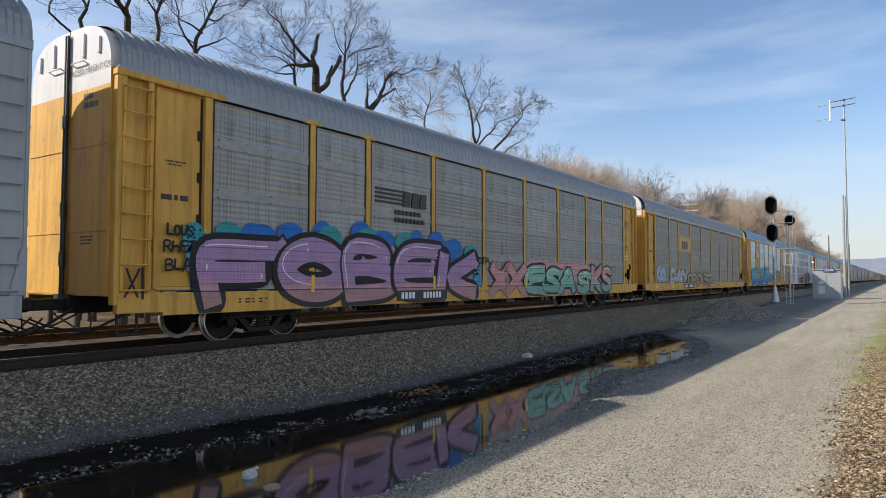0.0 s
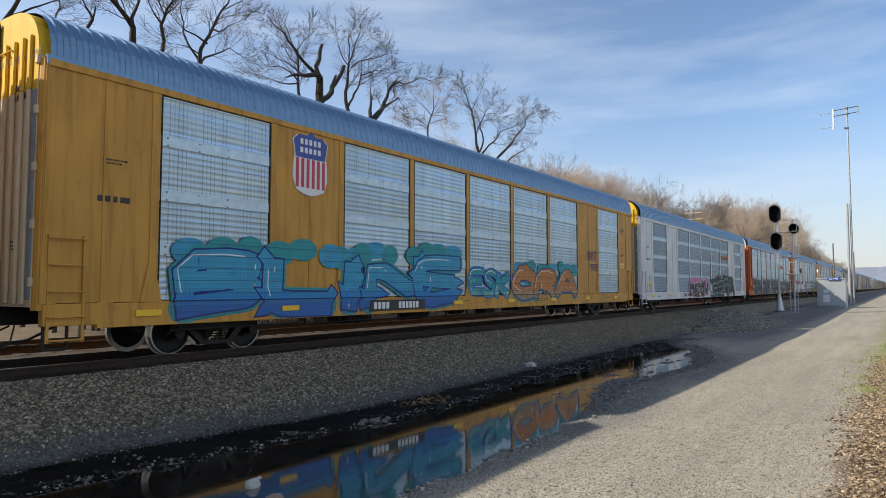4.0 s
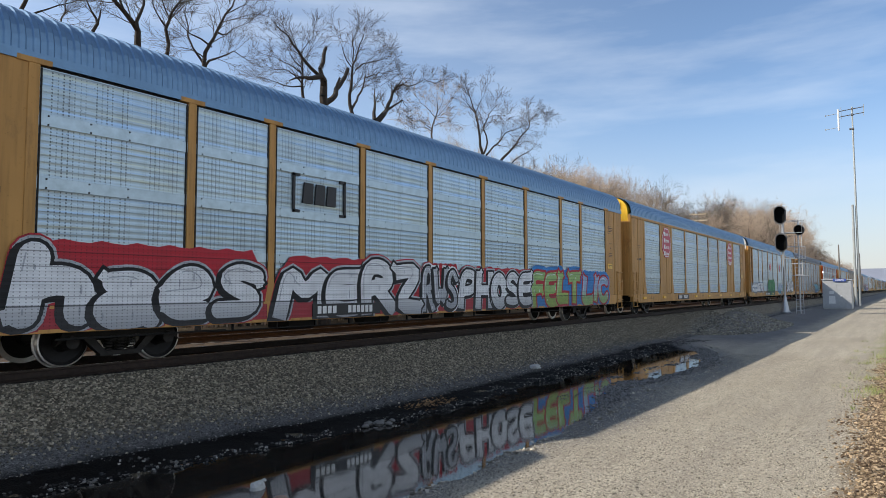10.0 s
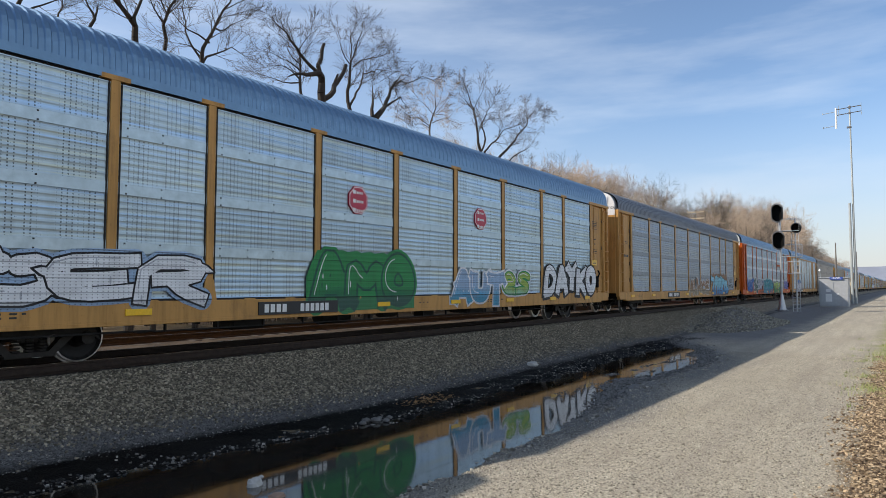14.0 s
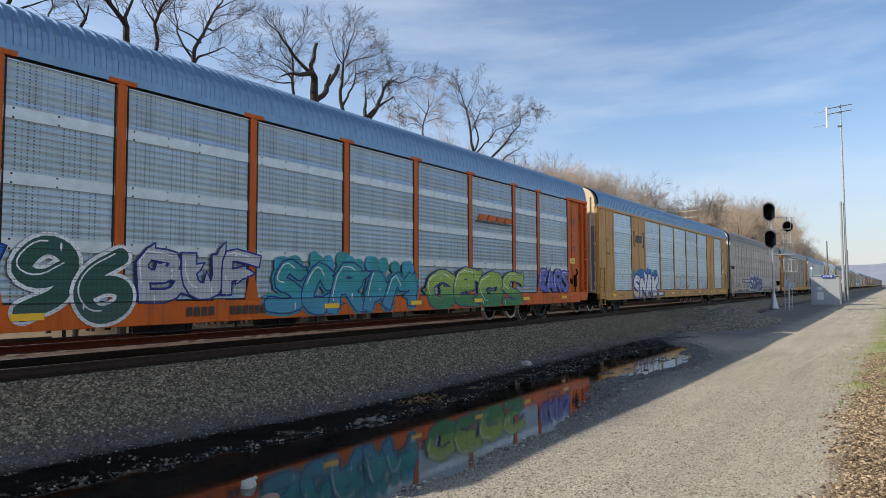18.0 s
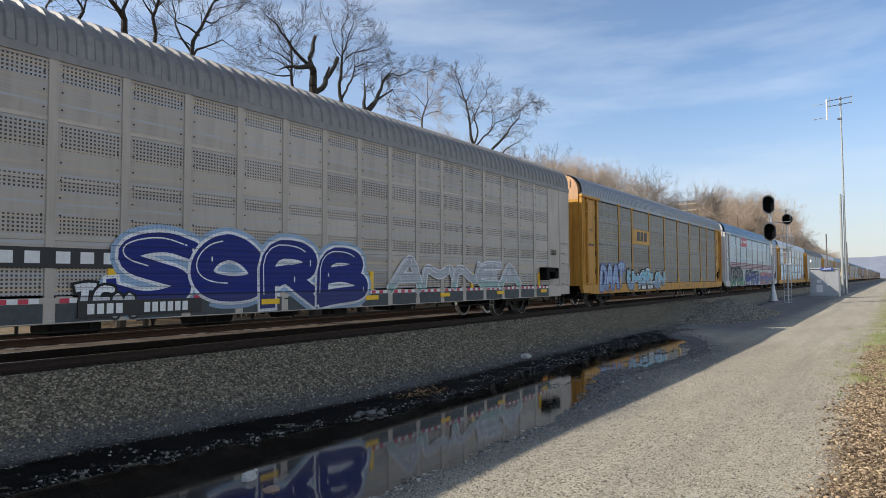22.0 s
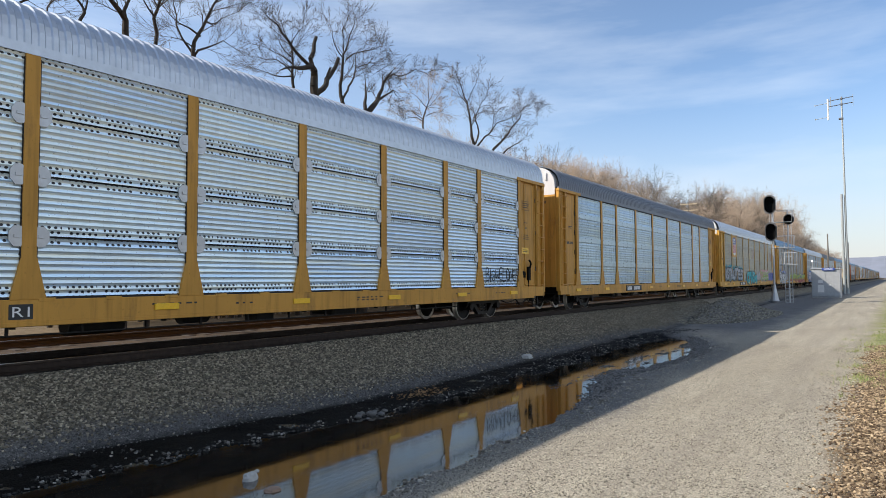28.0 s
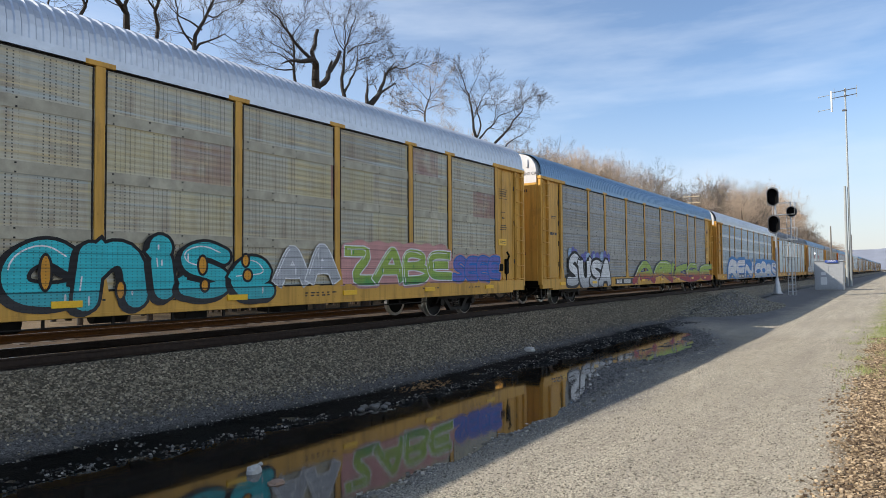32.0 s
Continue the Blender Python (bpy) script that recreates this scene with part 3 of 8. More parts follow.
wb.face([(-10.2, -8, WATER_Z), (-4.0, -8, WATER_Z), (-4.0, 29, WATER_Z), (-10.2, 29, WATER_Z)])
tagged(new("water", wb.mesh("water", water_material())), "long still dark puddle that mirrors the train", "water", kind="structure")


# ---- loose stones ----
GRIT = random.Random(31)


def stone_field(name, label, mat, count, xr, yr, size, seed, power=1.0, sink=0.3, keep=None):
    """Many small angular stones as one mesh, thicker towards the near end."""
    rs = np.random.RandomState(seed)
    base = np.array([(sx, sy, sz) for sx in (-1, 1) for sy in (-1, 1) for sz in (-1, 1)], float)
    quads = np.array([(0, 1, 3, 2), (4, 6, 7, 5), (0, 4, 5, 1), (2, 3, 7, 6), (0, 2, 6, 4), (1, 5, 7, 3)])
    vs, n = [], 0
    while n < count:
        x = rs.uniform(*xr)
        y = yr[0] + (yr[1] - yr[0]) * rs.rand() ** power
        if keep and not keep(x, y):
            count -= 1
            continue
        s = rs.uniform(*size)
        p = base * (1 + rs.uniform(-0.42, 0.3, (8, 3))) * s * 0.5 * (1, rs.uniform(0.6, 1), rs.uniform(0.45, 0.8))
        a, b = rs.uniform(0, 6.28), rs.uniform(-0.5, 0.5)
        ca, sa, cb, sb = math.cos(a), math.sin(a), math.cos(b), math.sin(b)
        q = np.stack([p[:, 0] * ca - p[:, 1] * sa, p[:, 0] * sa + p[:, 1] * ca, p[:, 2]], 1)
        q = np.stack([q[:, 0], q[:, 1] * cb - q[:, 2] * sb, q[:, 1] * sb + q[:, 2] * cb], 1)
        vs.append(q + (x, y, ground_z(x, y) + s * 0.3 * (1 - sink)))
        n += 1
    v = np.concatenate(vs)
    f = (quads[None] + (np.arange(n) * 8)[:, None, None]).reshape(-1, 4)
    me = bpy.data.meshes.new(name)
    me.from_pydata(v.tolist(), [], f.tolist())
    me.materials.append(mat)
    return tagged(new(name, me), label, "stones", kind="stuff")


def stone_material(name, a, b, rough=0.85, tail=1.0):
    m = Nodes(name)
    r = m.n("ShaderNodeNewGeometry").outputs["Random Per Island"]
    o = m.co()
    c = m.mix(m.math("POWER", r, tail), a, b)
    c = m.mix(m.rng(m.noise(o, 40.0, 3.0), 0.4, 0.7, 0.0, 0.4), c, shade(a, 0.7))
    m.set(color=c, rough=rough, normal=m.bump(m.noise(o, 60.0, 3.0), 0.3, 0.005))
    return m.mat


M_BALLAST = stone_material("ballast_stone", (0.076, 0.066, 0.046), (0.55, 0.475, 0.35), 0.85, 2.4)
M_ROADSTONE = stone_material("road_gravel_stone", (0.10, 0.088, 0.068), (0.58, 0.525, 0.425), 0.85, 1.4)
M_BROWNSTONE = stone_material("brown_gravel_stone", (0.062, 0.036, 0.017), (0.56, 0.42, 0.26), 0.85, 1.8)
M_PALE = stone_material("pale_stone", (0.50, 0.49, 0.46), (0.62, 0.61, 0.58))


def build_track(cx, name, near):
    """Two rails on tie plates and wooden ties."""
    for side in (-1, 1):
        x = cx + side * 0.7535
        mb = MB()
        prof = [(-0.07, -0.17), (0.07, -0.17), (0.07, -0.155), (0.012, -0.13), (0.012, -0.045), (0.036, -0.035), (0.036, -0.004), (0.03, 0.0), (-0.03, 0.0), (-0.036, -0.004), (-0.036, -0.035), (-0.012, -0.045), (-0.012, -0.13), (-0.07, -0.155)]
        mb.sweep([(x + a, b) for a, b in prof], -60, 900, 0, True)
        rail = new("rail", mb.mesh("rail", [M_RAIL]))
        top = MB()
        top.box(x - 0.03, x + 0.03, -60, 900, 0.0, 0.0015)
        part("running_surface", top, M_RAILHEAD, rail, "polished running surface")
        tagged(rail, "steel rail with polished top on wooden ties", "rail", name)
    tie = MB()
    tie.box(-1.3, 1.3, -0.115, 0.115, -0.33, -0.165, 0, 0.012)
    me = tie.mesh("railway_tie", M_TIE)
    rnd = random.Random(5)
    for i in range(150):
        ob = new("railway_tie", me)
        ob.matrix_basis = pose(cx + rnd.uniform(-0.04, 0.04), -6 + i * 0.53, rnd.uniform(-0.012, 0.006), 0, 0, rnd.uniform(-1.2, 1.2))
        tagged(ob, "weathered dark wooden tie sunk in ballast", "railway tie", name + " ties")


build_track(TRACK_X, "near track", True)
build_track(TRACK2_X, "second track", False)

stone_field("ballast_stones", "dark grey angular ballast stones on the bank", M_BALLAST, 115000, (-11.3, -7.0), (2.6, 46.0), (0.015, 0.042), 1, 1.5, keep=lambda x, y: x < toe_x(y) - 0.45 + GRIT.gauss(0.0, 0.2))
stone_field("road_gravel", "pale grey gravel on the road", M_ROADSTONE, 52000, (-4.9, -0.5), (3.5, 24.0), (0.006, 0.018), 2, 1.7)
stone_field("brown_gravel", "coarse brown gravel at the road edge", M_BROWNSTONE, 52000, (-1.4, 0.9), (5.0, 24.0), (0.012, 0.036), 3, 1.4, keep=lambda x, y: x + 0.62 + 0.4 * wob(x, y, 0.7) > GRIT.gauss(0.0, 0.15))
stone_field("ditch_stones", "dark wet clods and stones along the ditch", stone_material("wet_stone", (0.008, 0.0075, 0.007), (0.40, 0.38, 0.34), 0.6, 4.0), 30000, (-9.3, -5.6), (2.6, 29.0), (0.008, 0.042), 4, 1.2, keep=lambda x, y: abs(x - toe_x(y) - 1.28 + 0.35 * step(12, 18, y) - 0.25 * wob(0, y, 0.25)) < abs(GRIT.gauss(0.0, 0.22)) + 0.5 * (wob(x, y, 2.3, 7) > 0.22))
stone_field("bank_fines", "fine blue-grey washed gravel at the foot of the bank", stone_material("washed_fine_stone", (0.034, 0.033, 0.033), (0.30, 0.285, 0.265), 0.8, 2.2), 26000, (-9.8, -7.4), (2.6, 26.0), (0.008, 0.026), 5, 1.3, keep=lambda x, y: -0.8 < x - toe_x(y) + GRIT.gauss(0.0, 0.12) < 0.05)
stone_field("silt_grit", "dark grit and small stones in the shallow end of the puddle", stone_material("silt_stone", (0.055, 0.053, 0.05), (0.32, 0.30, 0.27), 0.7, 1.8), 13000, (-6.8, -4.6), (10.5, 26.0), (0.008, 0.034), 9, 1.3, keep=lambda x, y: ground_z(x, y) > WATER_Z - 0.012 + GRIT.gauss(0.0, 0.006) and x < shore_x(x, y) + 0.5)
stone_field("bank_stones", "small pale stones along the puddle edge", M_ROADSTONE, 5200, (-6.6, -4.2), (3.5, 27.0), (0.015, 0.055), 6, 1.3, keep=lambda x, y: (0.0 if y < 9 else 0.5) < x - shore_x(x, y) < abs(GRIT.gauss(0.3, 0.4)))


def boulder(x, y, s, label, mat, flat=0.7, seed=1):
    rs = random.Random(seed)
    bm = bmesh.new()
    bmesh.ops.create_icosphere(bm, subdivisions=3, radius=s)
    for v in bm.verts:
        n = noise.noise(v.co * (1.6 / s) + Vector((seed, 0, 0)))
        v.co *= 1 + 0.28 * n
        v.co.z *= flat
        v.co.x *= 0.9
        v.co = Vector(round(c / (s * 0.34)) * (s * 0.34) * 0.35 + c * 0.65 for c in v.co)
    me = bpy.data.meshes.new("stone")
    bm.to_mesh(me)
    bm.free()
    me.materials.append(mat)
    ob = tagged(new("stone", me), label, "stone")
    ob.location = (x, y, max(WATER_Z - 0.02, ground_z(x, y)) + s * flat * 0.5)


M_WHITESTONE = simple("white_stone", (0.44, 0.43, 0.40), 0.8, 0.0, 0.2, 20.0, 0.5)
boulder(-6.12, 5.06, 0.088, "pale block of stone lying in the puddle", M_WHITESTONE, 0.85, 3)
boulder(-6.33, 5.33, 0.035, "small pale stone lying in the puddle", M_WHITESTONE, 0.8, 4)
boulder(-5.62, 4.95, 0.10, "flat brown stone at the puddle edge", simple("brown_stone", (0.30, 0.20, 0.14), 0.8, 0.0, 0.2, 20.0, 0.5), 0.35, 5)
boulder(toe_x(16.6) - 0.15, 16.6, 0.17, "grey lump of stone on the bank", M_WHITESTONE, 0.45, 6)
M_CLOD = simple("grey_clod", (0.13, 0.125, 0.115), 0.85, 0.0, 0.35, 26.0, 0.8)
for k, (dx, dy, r) in enumerate(((0.0, 0.0, 0.10), (0.13, 0.1, 0.07), (-0.12, -0.12, 0.075), (0.05, 0.28, 0.06), (-0.03, -0.3, 0.065), (0.1, -0.2, 0.045), (-0.1, 0.22, 0.05))):
    boulder(-7.3 + dx, 8.55 + dy, r, "rough grey clod standing out of the mud", M_CLOD, 0.5, 20 + k)


def build_grass():
    """Thin tufts of winter grass beside the road."""
    rs = random.Random(9)
    mb = MB()
    for i in range(260):
        x, y = rs.gauss(-0.35, 0.45), rs.uniform(12.5, 34)
        if wob(x, y, 0.6, 3) < -0.05:
            continue
        z = ground_z(x, y)
        for j in range(16):
            a, l = rs.uniform(0, 6.28), rs.uniform(0.05, 0.14)
            p = Vector((x + rs.gauss(0, 0.09), y + rs.gauss(0, 0.12), z - 0.01))
            q = p + Vector((math.cos(a) * l * 0.6, math.sin(a) * l * 0.6, l))
            w = Vector((-math.sin(a), math.cos(a), 0)) * 0.006
            mb.face([p - w, p + w, q])
    m = Nodes("winter_grass")
    r = m.n("ShaderNodeNewGeometry").outputs["Random Per Island"]
    m.set(color=m.mix(r, (0.12, 0.18, 0.04), (0.34, 0.34, 0.14)), rough=0.8)
    tagged(new("grass", mb.mesh("grass", m.mat)), "thin yellow-green tufts of winter grass", "grass", kind="stuff")


build_grass()

stone_field("heap_stones", "heap of grey ballast stones beside the track", stone_material("heap_stone", (0.10, 0.092, 0.07), (0.42, 0.385, 0.30)), 9000, (-9.6, -5.2), (31.0, 49.0), (0.03, 0.075), 12, 1.0, keep=lambda x, y: ((x + 7.7) / 2.4) ** 2 + ((y - 40) / 8.0) ** 2 < 1)


def leaf_clump():
    """A clump of dead leaves caught on the strip of stones in the ditch."""
    rs = random.Random(41)
    mb = MB()
    for i in range(170):
        x, y = rs.gauss(-7.72, 0.14), rs.gauss(10.6, 0.4)
        p = Vector((x, y, max(WATER_Z, ground_z(x, y)) + rs.uniform(0.0, 0.06)))
        a, l = rs.uniform(0, 6.28), rs.uniform(0.02, 0.05)
        u = Vector((math.cos(a), math.sin(a), rs.uniform(-0.3, 0.5))) * l
        w = Vector((-math.sin(a), math.cos(a), rs.uniform(-0.3, 0.5))) * l * 0.6
        mb.face([p - u, p + w + Vector((0, 0, 0.008)), p + u])
        mb.face([p - u, p + u, p - w + Vector((0, 0, 0.008))])
    tagged(new("dead_leaves", mb.mesh("dead_leaves", stone_material("dead_leaf", (0.16, 0.085, 0.035), (0.50, 0.30, 0.13), 0.7))), "clump of pale brown dead leaves in the ditch", "leaves", kind="stuff")


leaf_clump()


# ---- railway cars ----
PITCH = 28.6                     # from coupler to coupler
Y0, Y1 = 0.85, 28.08             # body ends in the car's own space; the car's origin lies at its leading coupler, on the rail top
SIDE, EAVE, SILL0, SILL1 = 1.575, 4.93, 0.62, 1.03
WHEEL_R = 0.42
CACHE = {}


def cached(key, make):
    if key not in CACHE:
        CACHE[key] = make()
    return CACHE[key]


def roof_profile(n=9, drop=0.0, half=1.56):
    """(x, z) across the arched roof, from one eave to the other."""
    pts = []
    for i in range(2 * n + 1):
        a = math.pi * i / (2 * n)
        x = math.copysign(abs(math.cos(a)) ** 0.6, math.cos(a)) * half
        z = EAVE + 0.90 * math.sin(a) ** 0.8
        pts.append((x, z - drop))
    return pts


def roof_mesh(mat, per=0.205):
    mb, prof = MB(), roof_profile()
    ya, yb = Y0 + 0.05, Y1 - 0.05
    deep = 0.022 if per < 0.25 else 0.04
    n = len(prof)
    count = int((yb - ya) / per)
    rows = []
    for i in range(count):
        y = ya + i * (yb - ya) / count
        rows += [(y, 0.0), (y + 0.40 * per, 0.0), (y + 0.50 * per, deep), (y + 0.88 * per, deep)]
    rows.append((yb, 0.0))
    for y, d in rows:
        for x, z in prof:
            mb.v.append((x * (1 + d * 0.55), y, z + d * min(1.0, (z - EAVE) / 0.25)))
    for j in range(len(rows) - 1):
        for i in range(n - 1):
            mb.f.append((j * n + i, j * n + i + 1, (j + 1) * n + i + 1, (j + 1) * n + i))
            mb.m.append(0)
    # eave angle along both sides
    for s in (-1, 1):
        mb.box(s * 1.50, s * 1.585, Y0, Y1, EAVE - 0.14, EAVE + 0.012, 0)
    return mb.mesh("roof", mat)


BANDS = (2.05, 3.04, 4.03)       # heads of the plain bands across the side sheets


def bay_profile(style):
    """(x, z) of a side sheet from the sill to the eave: ribs, and plain bands between the rows."""
    z0, z1 = SILL1 + 0.02, EAVE - (0.13 if style in ("taupe", "plain", "round") else 0.185)
    tops = [z0 + (z1 - z0) * r / 4 for r in (1, 2, 3)] if style in ("taupe", "plain", "round") else list(BANDS)
    pts = []
    for r, (a, b) in enumerate(zip([z0] + tops, tops + [z1])):
        band = {"round": 0.0, "taupe": 0.06, "plain": 0.06}.get(style, 0.20 if r < 3 else 0.03)
        per, deep = {"round": (0.098, 0.018), "fine": (0.085, 0.006), "blue": (0.085, 0.006), "taupe": (0.9, 0.0), "plain": (0.9, 0.0)}.get(style, (0.105, 0.0055))
        if style == "round":
            pts += [(1.515, a), (1.515, a + 0.024), (1.55, a + 0.026)]
        top = b - band - (0.012 if style == "round" else 0.0)
        k = max(1, int((top - a) / per))
        d = (top - a - 0.02) / k
        for i in range(k):
            z = a + 0.02 + i * d
            if style == "round":
                pts += [(1.553, z), (1.546, z + 0.25 * d), (1.553 - deep, z + 0.5 * d), (1.543, z + 0.78 * d)]
            else:
                pts += [(1.553, z), (1.5525 - 0.15 * deep, z + 0.28 * d), (1.553 - deep, z + 0.52 * d), (1.553 - 0.75 * deep, z + 0.78 * d)]
        if band:
            pts += [(1.553, top), (1.560, top + 0.008), (1.560, b - 0.004)]
        else:
            pts += [(1.553, top), (1.515, top + 0.003)]
    return pts


def bay_mesh(w, style, mat):
    mb = MB()
    prof = bay_profile(style)
    mb.sweep(prof, 0.0, w)
    for i in range(len(prof) - 1):
        if prof[i][0] < 1.52 and prof[i + 1][0] < 1.52 and prof[i + 1][1] - prof[i][1] < 0.05:
            mb.m[i] = 1      # recess between the rows, coloured black in place of its shade
        if prof[i][0] > 1.559 and prof[i + 1][0] > 1.559:
            mb.m[i] = 2      # plain band
    if style in ("dark", "dim", "steel", "mid", "light", "olive", "fine", "blue"):    # bolts along the bands
        for z in BANDS:
            for i in range(max(1, int((w - 0.3) / 0.66))):
                y = 0.22 + i * 0.66
                mb.box(1.556, 1.568, y, y + 0.026, z - 0.045, z - 0.019, 1)
                mb.box(1.556, 1.568, y, y + 0.026, z - 0.185, z - 0.159, 1)
    if style in ("taupe", "plain"):       # bolts beside the posts
        for i in range(13):
            for y in (0.13, w - 0.15):
                mb.box(1.55, 1.568, y, y + 0.022, 1.2 + i * 0.28, 1.222 + i * 0.28, 1)
    else:        # black strips in place of the shaded gaps under the eave, along the sill and beside the posts
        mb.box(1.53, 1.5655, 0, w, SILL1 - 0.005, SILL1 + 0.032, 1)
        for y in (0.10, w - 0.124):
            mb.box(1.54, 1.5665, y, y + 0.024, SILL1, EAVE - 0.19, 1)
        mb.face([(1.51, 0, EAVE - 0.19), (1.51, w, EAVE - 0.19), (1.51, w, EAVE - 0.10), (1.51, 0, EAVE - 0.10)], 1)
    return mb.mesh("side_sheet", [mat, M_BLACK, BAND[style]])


def plate_mesh(w, mat):
    """A plain door bay with two seams, rivets and a stiffening foot."""
    mb = MB()
    mb.box(1.50, 1.562, 0, w, SILL1 + 0.01, EAVE - 0.12, 0, 0.004)
    for y in (0.02, w * 0.5, w - 0.06):
        mb.box(1.555, 1.577, y, y + 0.035, SILL1 + 0.01, EAVE - 0.14, 0, 0.004)
    for i in range(9):
        for y in (w * 0.25, w * 0.75):
            mb.box(1.56, 1.572, y, y + 0.022, 1.4 + i * 0.4, 1.422 + i * 0.4)
    for y0, y1 in ((0.0, 0.10), (w - 0.10, w)):
        k = len(mb.v)
        out = 0.24 if y0 == 0.0 else -0.24
        e = y0 if y0 == 0.0 else y1
        mb.v += [(1.585, e, SILL1), (1.585, e + out, SILL1), (1.585, e + out * 0.35, 1.75), (1.585, e, 1.75)]
        mb.f.append((k, k + 1, k + 2, k + 3) if out > 0 else (k + 3, k + 2, k + 1, k))
        mb.m.append(0)
    return mb.mesh("side_plate", mat)


def post_mesh(mat, style):
    mb = MB()
    w = {"wide": 0.11, "slim": 0.075}.get(style, 0.085)
    mb.box(1.49, SIDE + 0.004, -w, w, SILL1 - 0.01, EAVE - 0.10, 0, 0.008)
    if style == "plain":
        mb.box(1.50, SIDE + 0.012, -0.26, 0.26, EAVE - 0.155, EAVE - 0.065, 0, 0.006)
    if style != "slim":     # flared foot
        k = len(mb.v)
        u, v, h = (0.26, 0.115, 1.66) if style == "wide" else (0.165, 0.09, 1.42)
        mb.v += [(SIDE + 0.014, -u, SILL1), (SIDE + 0.014, u, SILL1), (SIDE + 0.014, v, h), (SIDE + 0.014, -v, h),
                 (1.50, -u, SILL1), (1.50, u, SILL1), (1.50, v, h), (1.50, -v, h)]
        mb.f += [(k, k + 1, k + 2, k + 3), (k, k + 3, k + 7, k + 4), (k + 1, k + 5, k + 6, k + 2), (k, k + 4, k + 5, k + 1)]
        mb.m += [0] * 4
    return mb.mesh("post", mat)


DOOR = -0.06        # face of the end doors from the corner of the body


def leaf_mesh(side, main, top, line, folded):
    """One leaf of the end door, under the arch, painted in two colours."""
    mb = MB()
    prof = [(x, z) for x, z in roof_profile(9, 0.015, 1.42) if (x >= -0.02 if side > 0 else x <= 0.02)]
    prof = [(x if abs(x) > 0.03 else side * 0.015, z) for x, z in prof]
    xs = sorted(prof)
    z0 = 0.98
    for (xa, za), (xb, zb) in zip(xs[:-1], xs[1:]):
        for lo, ha, hb, mi in ((z0, line, line, 0), (line, za, zb, 1)):
            for y in (DOOR, DOOR + 0.08):
                q = [(xa, y, lo), (xb, y, lo), (xb, y, hb), (xa, y, ha)]
                mb.face(q if y < DOOR + 0.04 else q[::-1], mi)
        mb.face([(xa, DOOR, za), (xb, DOOR, zb), (xb, 0.30, zb), (xa, 0.30, za)], 1)
    xo = side * 1.42
    mb.face([(xo, DOOR, z0), (xo, 0.30, z0), (xo, 0.30, EAVE), (xo, DOOR, EAVE)], 0)
    if folded:
        for xx in (0.28, 0.58, 0.88, 1.14):
            mb.box(side * xx, side * (xx + 0.10), DOOR - 0.05, DOOR, 1.02, line, 0, 0.015)
            mb.box(side * xx, side * (xx + 0.10), DOOR - 0.05, DOOR, line, 5.3, 1, 0.015)
        mb.box(side * 1.25, side * 1.40, DOOR - 0.02, DOOR + 0.03, 1.1, line - 0.02, 2, 0.006)
        for z in (1.3, 2.2, 3.1, 4.0, 4.8):
            mb.box(side * 1.36, side * 1.45, DOOR - 0.03, DOOR + 0.06, z, z + 0.14, 0, 0.01)
    else:
        for z in (1.0, 2.1, 3.6):
            mb.box(side * 0.06, side * 1.41, DOOR - 0.015, DOOR + 0.001, z, z + 0.05, 0)
    return mb.mesh("end_door", [main, top, P["primer"]])


def hat_rib_mesh(side, xx, zz, mat):
    mb = MB()
    mb.box(side * xx, side * (xx + 0.07), DOOR - 0.04, DOOR, 5.22, zz, 0, 0.01)
    return mb.mesh("door_rib", mat)


def rod_mesh(side):
    mb = MB()
    mb.tube((side * 0.035, DOOR - 0.04, 0.98), (side * 0.035, DOOR - 0.04, 5.72), 0.028, n=7)
    for z in (1.5, 2.4, 4.0):
        mb.box(side * 0.005, side * 0.075, DOOR - 0.075, DOOR - 0.01, z, z + 0.26, 0, 0.01)
    return mb.mesh("lock_rod", M_INK)


def iron_mesh(side, mat):
    mb = MB()
    mb.path([(side * 0.2, DOOR, 5.12), (side * 0.2, DOOR - 0.07, 5.15), (side * 0.62, DOOR - 0.07, 5.15), (side * 0.62, DOOR, 5.12)], 0.014, 6)
    return mb.mesh("grab_iron", mat)


def corner_mesh(mat, sx):
    """Corner post, hooded head and side ladder plate, at one end of a side."""
    mb = MB()
    s = sx
    x0, x1 = sorted((s * 1.42, s * 1.58))
    mb.box(x0, x1, -0.02, 0.16, SILL1 - 0.2, EAVE - 0.05, 0, 0.012)
    mb.box(x0, x1, 0.55, 0.66, SILL1, EAVE - 0.1, 0, 0.01)
    x0, x1 = sorted((s * 1.46, s * 1.50))
    mb.box(x0, x1, 0.1, 1.75, SILL1, EAVE - 0.08, 0)
    x0, x1 = sorted((s * 1.49, s * 1.522))      # raised door panel with a folded edge
    mb.box(x0, x1, 0.74, 1.50, SILL1 + 0.10, EAVE - 0.22, 0, 0.012)
    x0, x1 = sorted((s * 1.49, s * 1.545))
    mb.box(x0, x1, 0.72, 0.78, SILL1 + 0.06, EAVE - 0.18, 0, 0.01)
    mb.box(x0, x1, 0.78, 1.50, SILL1 + 0.04, SILL1 + 0.10, 0, 0.01)
    x0, x1 = sorted((s * 1.45, s * 1.60))
    mb.box(x0, x1, -0.04, 2.15, EAVE - 0.16, EAVE - 0.04, 0, 0.012)
    return mb.mesh("corner_frame", mat)


